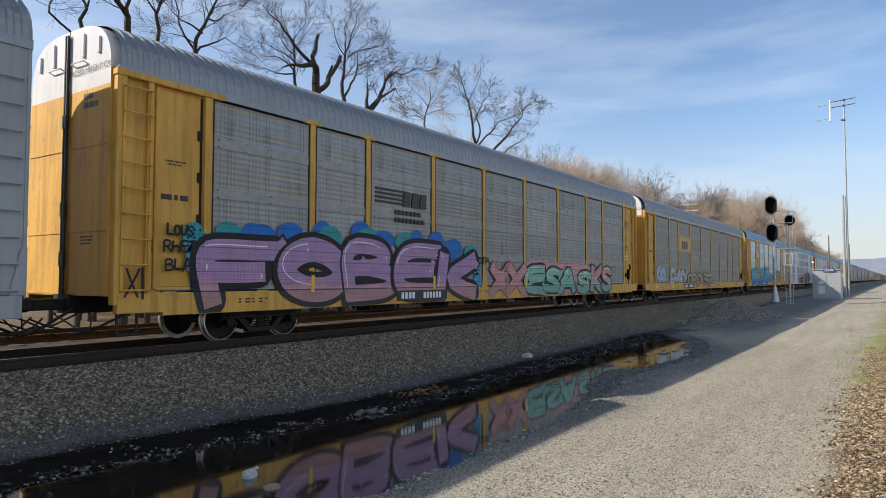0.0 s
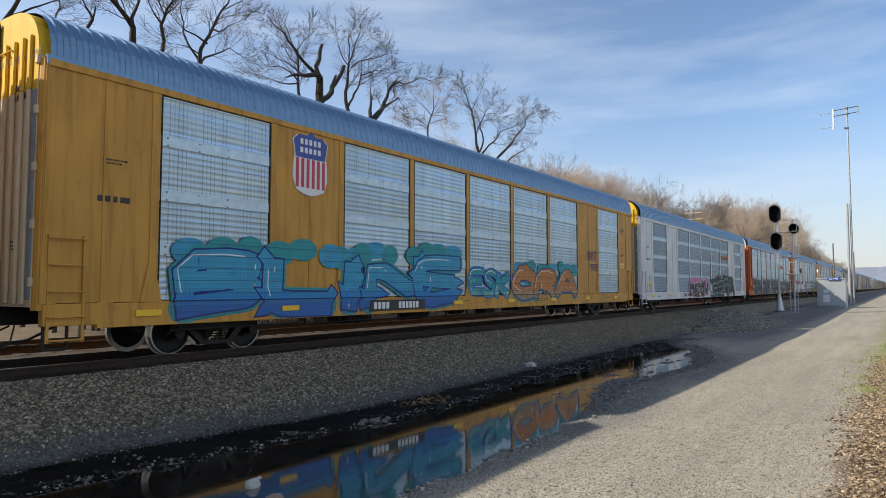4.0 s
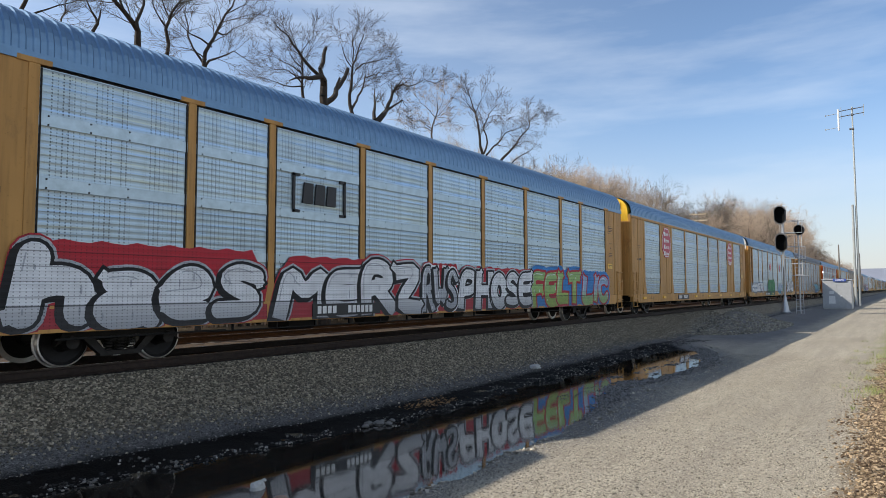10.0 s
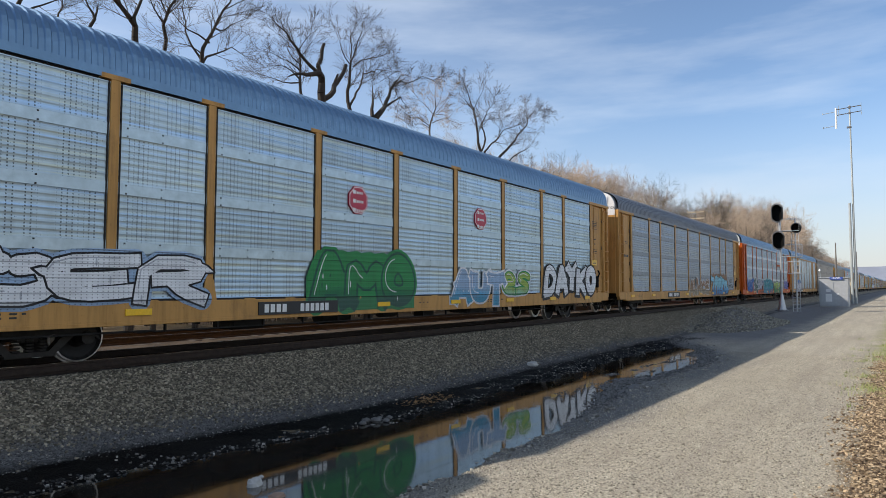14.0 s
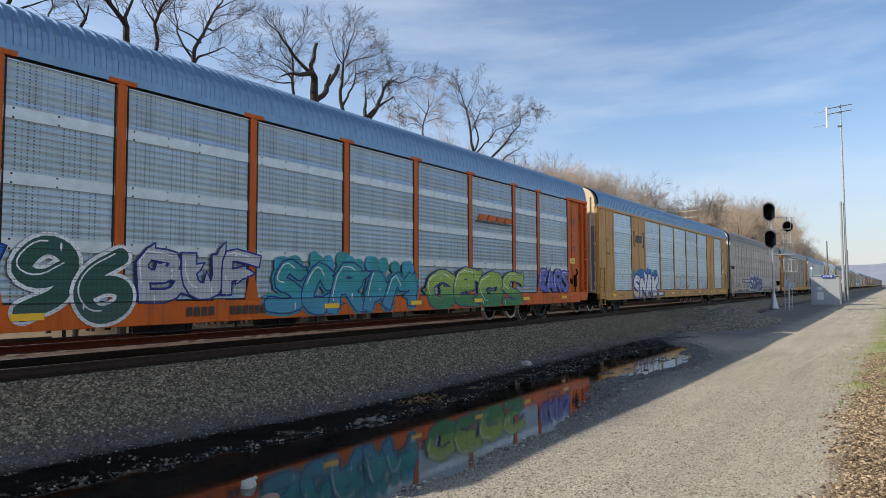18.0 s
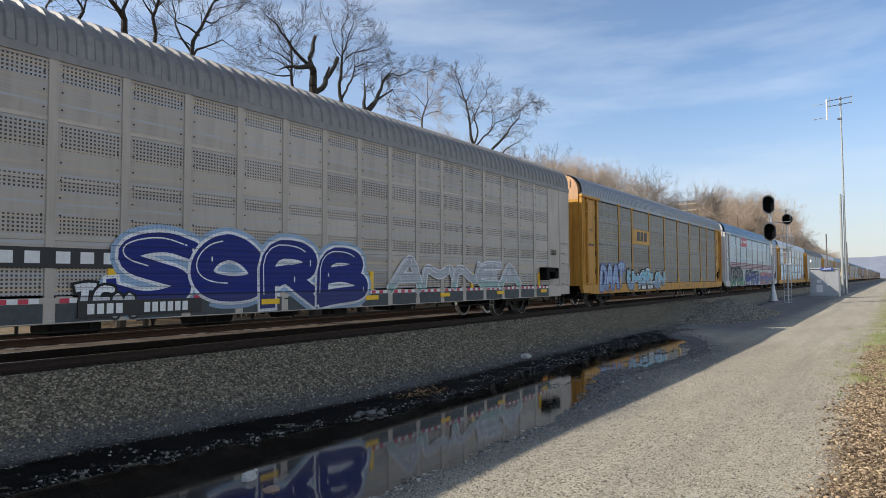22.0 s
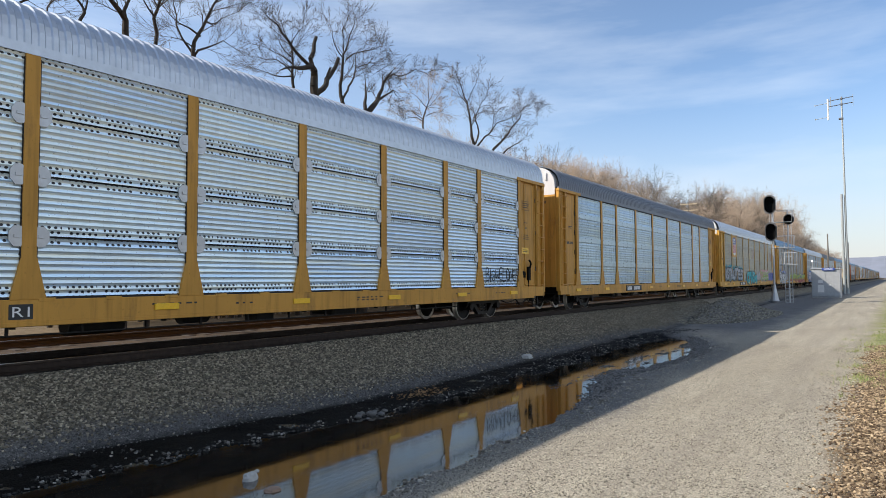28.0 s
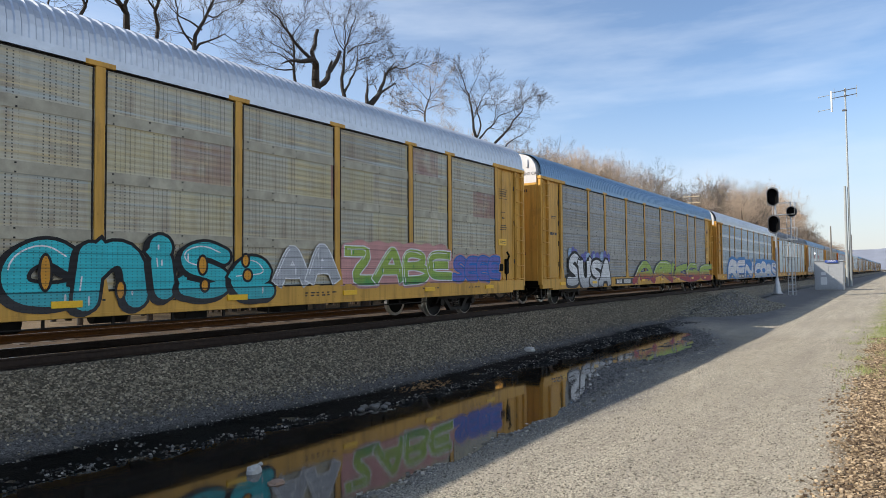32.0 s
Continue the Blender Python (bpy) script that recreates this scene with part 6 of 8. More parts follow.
def streak_emblem(root, y0, y1, z0, z1, mat):
    """A leaning coloured streak over a dark line, in place of a maker's mark."""
    for i in range(4):
        a = y0 + (y1 - y0) * (0.06 + i * 0.24)
        b = a + (y1 - y0) * 0.19
        flat_shape(root, "emblem_block", [(a, z0 + 0.08), (b, z0 + 0.08), (b + 0.14, z1), (a + 0.14, z1)], 1.588, mat)
    flat_shape(root, "emblem_line", [(y0, z0), (y1 - 0.1, z0), (y1, z0 + 0.05), (y0 + 0.05, z0 + 0.05)], 1.588, M_INK)


def bracket_emblem(root, y0, y1, z0, z1):
    """Square brackets round three plain blocks."""
    t = 0.06
    for a, d in ((y0, 1), (y1, -1)):
        for q in (box_pts(min(a, a + d * t), max(a, a + d * t), z0, z1), box_pts(min(a, a + d * 0.2), max(a, a + d * 0.2), z1 - t, z1), box_pts(min(a, a + d * 0.2), max(a, a + d * 0.2), z0, z0 + t)):
            flat_shape(root, "emblem_bracket", q, 1.588, M_INK)
    emblem(root, y0 + 0.28, y1 - 0.28, z0 + 0.22, z1 - 0.18, M_INK)


CARS = {}
SPECS = [
    (0, "grey", "plain", "grey", "C", "grey", 4.64, "slim", None, "grey ribbed closed car carrier"),
    (1, "yellow", "dark", "grey", "A", "white", 4.64, "plain", None, "yellow car carrier with dull grey pierced sides and large purple graffiti"),
    (2, "yellow", "dim", "grey", "A", "white", 4.64, "plain", None, "yellow car carrier with dark pierced sides and a dark emblem plate"),
    (3, "gold", "light", "blue", "B", "bright", 4.42, "plain", "cream", "golden yellow car carrier with pale sides and blue graffiti"),
    (4, "white", "blue", "blue", "B", "bright", 4.42, "wide", "cream", "white car carrier with blue-grey pierced panels and black graffiti"),
    (5, "orange", "light", "blue", "A", "white", 4.68, "plain", None, "orange car carrier with pale pierced sides and black bubble graffiti"),
    (6, "tan", "light", "blue", "D", "bright", 4.42, "plain", "cream", "tan car carrier with pale sides and white and red graffiti"),
    (7, "tan", "light", "blue", "B", "bright", 4.6, "wide", None, "tan car carrier with pale sides and red octagon signs"),
    (8, "tan", "light", "blue", "A", "white", 4.64, "plain", None, "tan car carrier with pale sides and green graffiti"),
    (9, "tan", "steel", "slate", "A", "white", 4.64, "plain", None, "tan car carrier with grey sides and outlined graffiti"),
    (10, "orange", "mid", "blue", "A", "white", 4.68, "plain", None, "orange car carrier with grey banded sides and green graffiti"),
    (11, "tan", "light", "blue", "B", "cream", 4.0, "plain", "cream", "tan car carrier with pale sides and outlined graffiti"),
    (12, "taupe", "taupe", "taupe", "C", "white", 4.64, "slim", None, "taupe closed car carrier with rows of small holes and blue graffiti"),
    (13, "gold", "dim", "grey", "A", "peach", 4.68, "plain", None, "golden car carrier with dark pierced sides and pale blue graffiti"),
    (14, "white", "light", "blue", "A", "white", 4.64, "slim", None, "white car carrier with red stripes and a red sign"),
    (15, "gold", "round", "pale", "A", "white", 4.64, "wide", None, "golden car carrier with bright round-hole panels"),
    (16, "gold", "light", "slate", "A", "white", 4.64, "wide", None, "golden car carrier with pale blue-grey pierced sides"),
    (17, "yellow", "olive", "pale", "A", "white", 4.64, "plain", None, "yellow car carrier with stained sides and turquoise graffiti"),
    (18, "yellow", "dark", "blue", "A", "white", 4.64, "plain", None, "yellow car carrier with grey sides and small white graffiti"),
    (19, "gold", "mid", "pale", "A", "white", 4.64, "plain", None, "golden car carrier with grey sides and blue graffiti"),
]
for spec in SPECS:
    autorack(*spec[:9], label=spec[9])
# car, word, from, to along the car, foot, head, filling, lower filling, outline, cloud
GRAFFITI = [
    (1, "FOBEK", 2.44, 12.33, 0.66, 2.3, "PUR", "PINK", "BLK", "BLU"),
    (1, "LOUS", 1.78, 2.34, 2.05, 2.3, "BLK", "BLK", "BLK", None),
    (1, "RhET", 1.72, 2.4, 1.75, 2.0, "BLK", "BLK", "BLK", None),
    (1, "BLA", 1.76, 2.3, 1.42, 1.68, "BLK", "BLK", "BLK", None),
    (1, "XI", 1.02, 1.4, 0.95, 1.5, "BLK", "BLK", "BLK", None),
    (1, "OTR", 12.55, 13.25, 1.75, 1.98, "BLK", "BLK", "BLK", None),
    (1, "ESAS", 15.75, 21.71, 0.62, 1.8, "MINT", "MINT", "BLK", "PINK"),
    (1, "XX", 13.31, 15.63, 0.62, 1.86, "PINK", "PINK", "MAR", None),
    (1, "KS", 21.9, 24.29, 0.65, 1.91, "PINK", "MINT", "BLK", None),
    (2, "oo", 2.84, 4.39, 1.1, 1.95, "PBLU", "PBLU", "WHT", None),
    (2, "DAN", 5.45, 8.91, 1.02, 1.94, "GREY", "GREY", "WHT", None),
    (2, "CRO", 9.27, 12.72, 0.78, 1.66, "SAND", "SAND", "BLK", None),
    (2, "SER", 13.25, 16.12, 0.79, 1.69, "SAND", "SAND", "BLK", None),
    (3, "BLINE", 3.08, 12.51, 0.68, 2.22, "CYB", "BLU", "NAVY", "TEAL"),
    (3, "ESK", 13.08, 15.54, 0.97, 1.91, "TEAL", "MINT", "BLU", None),
    (3, "ORA", 15.86, 21.03, 0.84, 2.16, "ORG", "SAND", "NAVY", "TEAL"),
    (3, "ORKT", 22.36, 23.38, 2.4, 2.85, "NAVY", "NAVY", "NAVY", None),
    (3, "TEO", 22.64, 23.47, 1.98, 2.29, "NAVY", "NAVY", "NAVY", None),
    (4, "MEDOW", 10.02, 14.73, 0.66, 1.79, "BLK", "BLK", "WHT", "ROSE"),
    (4, "SERA", 15.74, 23.04, 0.57, 1.93, "BLK", "BLK", "LIME3", "BLK"),
    (5, "OS", 1.79, 2.24, 1.84, 2.14, "WHT", "WHT", "WHT", None),
    (5, "SRT", 1.73, 2.29, 1.49, 1.8, "WHT", "WHT", "WHT", None),
    (6, "haes", 2.47, 7.06, 0.64, 2.03, "WHT", "GREY", "BLK", "RED"),
    (6, "MERZ", 7.52, 12.49, 0.59, 1.98, "WHT", "GREY", "BLK", "RED"),
    (6, "RWS", 12.59, 14.25, 0.64, 1.98, "GREY", "GREY", "BLK", "RED"),
    (6, "PHOSE", 14.43, 18.95, 0.67, 1.93, "WHT", "GREY", "BLK", "RED"),
    (6, "FELT", 19.0, 23.1, 0.62, 2.0, "LIME2", "LIME", "RED", "BLU3"),
    (6, "LIC", 23.45, 26.15, 0.66, 2.0, "PBLU", "LIME2", "RED", "BLU3"),
    (8, "KOER", 1.81, 7.2, 0.95, 1.94, "WHT", "WHT", "BLK", "PBLU"),
    (8, "AMO", 9.94, 13.58, 0.72, 2.09, "GRN", "GRN2", "GRN2", "GRN"),
    (8, "AUT", 15.6, 18.58, 0.68, 1.92, "PBLU", "CYB", "WHT", None),
    (8, "es", 18.45, 20.42, 0.95, 1.94, "LIME", "MINT", "GRN", "WHT"),
    (8, "DAYKO", 21.65, 26.42, 0.92, 2.21, "WHT", "WHT", "BLK", None),
    (9, "AUNCE", 12.99, 17.87, 0.71, 1.83, "BRN", "SAND", "WHT", None),
    (9, "Znnnz", 18.7, 23.65, 0.68, 2.06, "CYL", "BLU3", "BLK", "BRN"),
    (9, "hOR", 24.15, 25.1, 1.55, 1.85, "BLK", "BLK", "BLK", None),
    (9, "SeNOS", 23.95, 25.4, 1.2, 1.48, "BLK", "BLK", "BLK", None),
    (10, "LAST", 2.74, 5.43, 0.82, 2.0, "BLU", "BLU", "NAVY", None),
    (10, "96", 5.55, 7.58, 0.67, 2.07, "DGRN", "DGRN", "WHT", None),
    (10, "BUF", 7.7, 10.27, 1.05, 2.02, "GREY", "GREY", "NAVY", None),
    (10, "SCRAM", 10.54, 15.73, 0.64, 1.88, "TEAL", "CYB", "NAVY", "TEAL"),
    (10, "GEOS", 16.28, 21.9, 0.53, 1.86, "LIME", "GRN", "NAVY", None),
    (10, "EARS", 23.39, 25.95, 1.04, 1.99, "VIO", "VIO", "NAVY", None),
    (11, "SNAK", 5.44, 9.5, 0.62, 2.02, "WHT", "GREY", "NAVY", "BLU"),
    (11, "OOOM", 13.11, 17.55, 1.09, 1.99, None, None, "BLK", None),
    (11, "nUAoo", 18.9, 22.8, 0.72, 1.98, None, None, "BLK", None),
    (12, "SORB", 8.95, 15.5, 0.68, 2.18, "BLU2", "BLU2", "WHT", "PBLU"),
    (12, "AMNEA", 16.5, 23.57, 0.97, 1.93, "GREY", "MINT", "WHT", None),
    (12, "TEM", 8.43, 9.45, 0.68, 1.26, "WHT", "GREY", "BLK", None),
    (13, "DAAT", 2.82, 5.88, 0.76, 2.09, "PBLU", "PBLU", "VIO", None),
    (13, "UMORLON", 6.47, 12.66, 0.75, 1.74, "CYL", "PBLU", "WHT", "BLK"),
    (14, "LEMUSE", 2.58, 7.97, 0.64, 2.01, "BLK", "GRN3", "WHT", "BLK"),
    (14, "RHETS", 9.36, 15.89, 0.63, 1.87, "NAVY", "BLU", "WHT", "BLK"),
    (14, "MANAR", 16.86, 26.13, 0.68, 1.71, "VIO", "PBLU", "NAVY", "PINK"),
    (15, "BIGWELONER", 23.72, 25.95, 1.22, 1.69, "BLK", "BLK", "BLK", None),
    (17, "KUTA", 2.76, 5.31, 1.05, 2.21, "GREY", "MINT", "BLK", "TEAL"),
    (17, "UTES", 5.45, 9.71, 1.09, 2.17, "GREY", "CYB", "BLK", "TEAL"),
    (17, "CniSe", 11.54, 16.63, 0.75, 1.96, "TURQ", "TURQ", "BLK", None),
    (17, "AA", 16.71, 18.53, 1.03, 2.08, "GREY", "GREY", "WHT", None),
    (17, "ZABE", 18.84, 23.34, 1.01, 2.0, "LIME", "GRN", "WHT", "PINK"),
    (17, "SEEE", 23.48, 26.23, 1.02, 1.82, "VIO", "VIO", "BLU", "PINK"),
    (18, "SUSA", 3.09, 7.76, 0.59, 2.0, "WHT", "GREY", "BLK", "VIO"),
    (18, "ARKBE", 11.02, 27.55, 0.62, 1.93, "LIME", "RED", "NAVY", None),
    (19, "REN", 4.53, 14.51, 0.4, 2.22, "WHT", "PBLU", "BLU", "BLU3"),
    (19, "COBS", 15.9, 28.29, 0.37, 2.32, "WHT", "PBLU", "BLU", "BLU3"),
]
for i, row in enumerate(GRAFFITI):
    graffiti(CARS[row[0]], *row[1:], seed=40 + i)

for i, (a, b, lo, hi) in enumerate(((2.88, 7.47, 0.57, 2.21), (7.76, 12.01, 0.54, 2.19), (12.27, 16.87, 0.5, 2.25), (17.09, 21.34, 0.51, 2.14), (21.55, 26.22, 0.53, 2.14))):
    bubble_letters(CARS[5], a, b, 0.63, hi, 70 + i, 6 if i % 2 else 5)

for y, z, ry, rz in ((12.15, 1.35, 0.07, 0.26), (13.35, 1.05, 0.06, 0.14), (14.95, 1.48, 0.08, 0.16), (15.0, 1.1, 0.07, 0.1), (15.95, 1.58, 0.07, 0.11), (16.0, 1.28, 0.09, 0.1)):
    cm = MB()
    disc(cm, y, z, ry + 0.045, rz + 0.045, 1.6065, 0)
    disc(cm, y, z, ry, rz, 1.6072, 1)
    part("graffiti_counter", cm, [spray("BLK"), spray("ORG2")], CARS[17])
tag = MB()
tag.face([(1.5045, 1.74, 0.98), (1.5045, 2.5, 0.96), (1.5045, 2.5, 1.36), (1.5045, 1.76, 1.42)])
part("graffiti_patch", tag, spray("BLU3"), CARS[1], "patch of bright blue spray paint")
for i, (y, z, r) in enumerate(((1.98, 2.2, 0.36), (2.3, 2.32, 0.26), (1.82, 1.88, 0.28))):
    tag = MB()
    ribbon(tag, [np.array((y + r * math.cos(a * 0.35 + 0.6 + i), z + 0.85 * r * math.sin(a * 0.35 + 0.6 + i))) for a in range(11)], 0.03, 1.5045 + 0.0002 * i, 0)
    part("graffiti_tag", tag, spray("BLK"), CARS[1])
for i, (y, z, r, hue) in enumerate(((2.36, 2.05, 0.24, "TEAL"), (2.44, 1.65, 0.26, "CYB"), (12.5, 1.7, 0.25, "TEAL"), (12.55, 1.2, 0.22, "CYB"))):      # dotted bubbles beside the letters
    tag = MB()
    disc(tag, y, z, r, r * 1.25, 1.5892, 0)
    for k in range(9):
        disc(tag, y + r * (0.55 * ((k % 3) - 1)), z + r * 0.62 * (k // 3 - 1), 0.03, 0.03, 1.5896, 1, 8)
    part("graffiti_bubble", tag, [spray(hue), spray("NAVY")], CARS[1])
rb = random.Random(61)
for i in range(16):      # black drops round the dark piece, and blue blobs in it
    tag = MB()
    y = 15.6 + i * 0.5 + rb.uniform(-0.2, 0.2)
    disc(tag, y, rb.uniform(1.75, 2.15), rb.uniform(0.05, 0.16), rb.uniform(0.05, 0.15), 1.5893, 0, 12)
    part("graffiti_drop", tag, spray("BLK2"), CARS[4])
for y, z in ((16.4, 0.75), (17.2, 0.9), (19.3, 1.35), (19.5, 1.1), (21.2, 0.85)):
    tag = MB()
    for k in range(3):
        disc(tag, y + 0.16 * k, z + 0.05 * (k % 2), 0.13, 0.09, 1.6100 + 0.0002 * k, 0, 12)
    part("graffiti_blob", tag, spray("CYB"), CARS[4])
np4 = flat_shape(CARS[4], "notice_plate", box_pts(2.08, 2.54, 1.33, 1.54), 1.578, M_REFL, "orange-yellow notice plate with dark lettering bars")
for i in range(2):
    flat_shape(np4, "writing_bar", box_pts(2.14, 2.48 - 0.05 * i, 1.45 - 0.07 * i, 1.475 - 0.07 * i), 1.581, M_INK)
for z, inner in ((1.75, ((-0.12, -0.14), (0.0, 0.2), (0.12, -0.14))), (1.15, ((-0.09, -0.14), (-0.07, 0.12), (0.08, -0.1), (0.1, 0.14)))):      # ringed scrawls
    tag = MB()
    ribbon(tag, [np.array((2.3 + 0.17 * math.cos(a * 0.4), z + 0.17 * math.sin(a * 0.4))) for a in range(17)], 0.022, 1.5745, 0)
    ribbon(tag, [np.array((2.3 + a, z + b)) for a, b in inner], 0.022, 1.5755, 0)
    part("graffiti_tag", tag, spray("BLK"), CARS[4])
for k, yy in ((1, (7.62, 9.83)),):      # dark emblem with speed lines
    for i in range(4):
        flat_shape(CARS[k], "emblem_line", box_pts(yy[0], yy[0] + 1.3, 3.25 + i * 0.11, 3.30 + i * 0.11), 1.588, M_INK)
    emblem(CARS[k], 8.75, 9.85, 3.22, 3.62, M_INK)
    for z, n in ((2.98, 7), (2.78, 8)):
        for i in range(n):
            flat_shape(CARS[k], "writing_bar", box_pts(8.4 + i * 0.17, 8.52 + i * 0.17, z, z + 0.12), 1.588, M_INK)
emblem(CARS[2], 8.02, 9.43, 3.12, 3.62, M_INK, (7.43, 10.08, 3.0, 3.86))
shield(CARS[3], 5.95, 6.98, 3.37, 4.75)
octagon_sign(CARS[7], 5.69, 7.25, 3.02, 4.67, 4)
octagon_sign(CARS[7], 21.55, 23.15, 3.04, 4.70, 4)
octagon_sign(CARS[8], 11.17, 11.84, 3.05, 3.72, 3)
octagon_sign(CARS[8], 16.85, 17.53, 3.08, 3.73, 3)
bracket_emblem(CARS[6], 7.91, 9.56, 2.98, 3.84)
bracket_emblem(CARS[11], 5.68, 7.24, 3.26, 4.03)
emblem(CARS[13], 8.0, 9.75, 3.22, 3.70, M_INK, (7.43, 10.08, 3.05, 3.80))
sg = flat_shape(CARS[14], "sign", box_pts(7.44, 10.07, 4.02, 4.78), 1.588, M_RED, "dark red sign panel")
for i in range(7):
    flat_shape(sg, "writing_bar", box_pts(8.35 + i * 0.22, 8.5 + i * 0.22, 4.33, 4.55), 1.591, M_WHITE)
flat_shape(sg, "emblem_block", [(7.7 + 0.22 * math.cos(a * 0.785), 4.42 + 0.22 * math.sin(a * 0.785)) for a in range(8)], 1.591, M_WHITE)
for i, z in enumerate((2.50, 2.37, 2.24, 2.11)):
    flat_shape(CARS[14], "stripe", box_pts(2.72, 26.1, z, z + 0.075), 1.5735, M_MAROON)
shield(CARS[15], 5.94, 6.82, 3.54, 4.62)
pl = flat_shape(CARS[15], "emblem_plate", box_pts(5.5, 7.26, 3.0, 4.75), 1.5835, P["gold"])
flat_shape(CARS[15], "marking_plate", box_pts(9.9, 10.24, 0.73, 0.96), 1.588, M_INK)
vs, fs = side_text("R1", 9.95, 10.19, 0.77, 0.92, 1.592)
mk = MB()
mk.v, mk.f, mk.m = vs, fs, [0] * len(fs)
part("lettering", mk, M_WHITE, CARS[15])
flat_shape(CARS[17], "emblem_plate", box_pts(5.5, 7.26, 3.03, 4.77), 1.5835, P["yellow"])
shield(CARS[17], 5.75, 7.01, 3.19, 4.65)
for k in (4, 5, 10):
    streak_emblem(CARS[k], 18.95, 21.3, 3.33, 3.60, P["orange"])
flat_shape(CARS[12], "number_board", box_pts(5.65, 9.27, 1.5, 1.82), 1.588, M_INK)
for i in (0, 1, 3, 4, 5, 6.2, 7.2, 8.2):
    flat_shape(CARS[12], "writing_bar", box_pts(5.8 + i * 0.38, 6.02 + i * 0.38, 1.57, 1.76), 1.590, M_WHITE)
for y in (5.45, 9.0, 15.7, 20.5, 25.2):      # upright yellow reflectors and a brake housing
    flat_shape(CARS[12], "reflector", box_pts(y, y + 0.13, 0.95, 1.5), 1.587, M_REFL)
bx = MB()
bx.box(1.55, 1.80, 25.35, 26.5, 1.55, 1.72, 0, 0.02)
bx.box(1.55, 1.86, 25.35, 25.65, 1.25, 1.72, 0, 0.03)
bx.box(1.55, 1.80, 26.2, 26.55, 1.3, 1.72, 0, 0.03)
part("brake_housing", bx, M_SIGBLACK, CARS[12], "black brake housing on the side")
for k in (1, 2, 3, 4, 6, 8, 9, 10, 14, 17, 18):      # words across the head of the end door
    me = cached(("excess", "mesh"), lambda: text_mesh("EXCESS HEIGHT CAR", 0.16))
    if not me.materials:
        me.materials.append(M_INK)
    part("lettering", me, None, CARS[k], at=Matrix.Translation((0.78, Y0 + DOOR - 0.018, 4.98)) @ pose(0, 0, 0, 90))
for k in range(1, 20):      # bars for the car's number and notices on the end door
    nb, rb = MB(), random.Random(k)
    for z, n, h in ((4.46, 4, 0.10), (4.30, 6, 0.10), (2.0, 5, 0.03), (1.94, 5, 0.03), (1.88, 4, 0.03)):
        for i in range(n):
            x = 0.55 + i * 0.085
            nb.box(x, x + rb.uniform(0.045, 0.07), Y0 + DOOR - 0.004, Y0 + DOOR, z, z + h)
    tagged(part("writing_bars", nb, M_INK, CARS[k]), kind="stuff")
for k, src in enumerate((16, 8, 13, 5, 2, 15, 11, 9, 16, 18, 7, 13, 14, 2, 8, 16, 9)):
    CARS[20 + k] = copy_thing(CARS[src], Matrix())


# ---- trees ----
def bark_material(name, a, b):
    m = Nodes(name)
    n1 = m.noise(m.co((6, 6, 1.2)), 3.0, 5.0)
    m.set(color=m.mix(n1, a, b), rough=0.9, normal=m.bump(n1, 0.5, 0.03))
    return m.mat


M_BARK = bark_material("dark_bark", (0.016, 0.013, 0.010), (0.055, 0.044, 0.034))
M_TWIG = bark_material("grey_brown_twigs", (0.055, 0.045, 0.036), (0.13, 0.105, 0.082))
M_TWIG2 = bark_material("pale_brown_twigs", (0.27, 0.20, 0.145), (0.48, 0.385, 0.295))


def twigs(mb, rs, p, d, length, r, depth, up=0.04, thin=0.0054):
    """A fine branch that bends upwards and gives off long straight twigs along its length."""
    segs = 4 if depth > 1 else 3 if depth else 2
    pts, d = [Vector(p)], Vector(d).normalized()
    for i in range(segs):
        d = (d + Vector((rs.gauss(0, 1), rs.gauss(0, 1), rs.gauss(0, 0.8))) * 0.13 + Vector((0, 0, up))).normalized()
        pts.append(pts[-1] + d * (length / segs))
    for i in range(segs):
        mb.tube(pts[i], pts[i + 1], max(thin, r * (1 - 0.7 * i / segs)), max(thin, r * (1 - 0.7 * (i + 1) / segs)), 4 if depth > 2 else 3, 0, False)
    if depth <= 0:
        return
    count = rs.randint(4, 6) if depth > 1 else rs.randint(3, 5)
    for i in range(count):
        t = 0.15 + 0.85 * (i + rs.random()) / count
        k = min(segs - 1, int(t * segs))
        q = pts[k].lerp(pts[k + 1], min(1.0, t * segs - k))
        way = (pts[k + 1] - pts[k]).normalized()
        side = Vector((rs.gauss(0, 1), rs.gauss(0, 1), rs.gauss(0, 1)))
        side = (side - way * side.dot(way)).normalized()
        twigs(mb, rs, q, way + side * rs.uniform(0.5, 0.95), length * rs.uniform(0.45, 0.8) * (1.2 - 0.55 * t), r * (1 - 0.55 * t) * 0.6, depth - 1, up, thin)


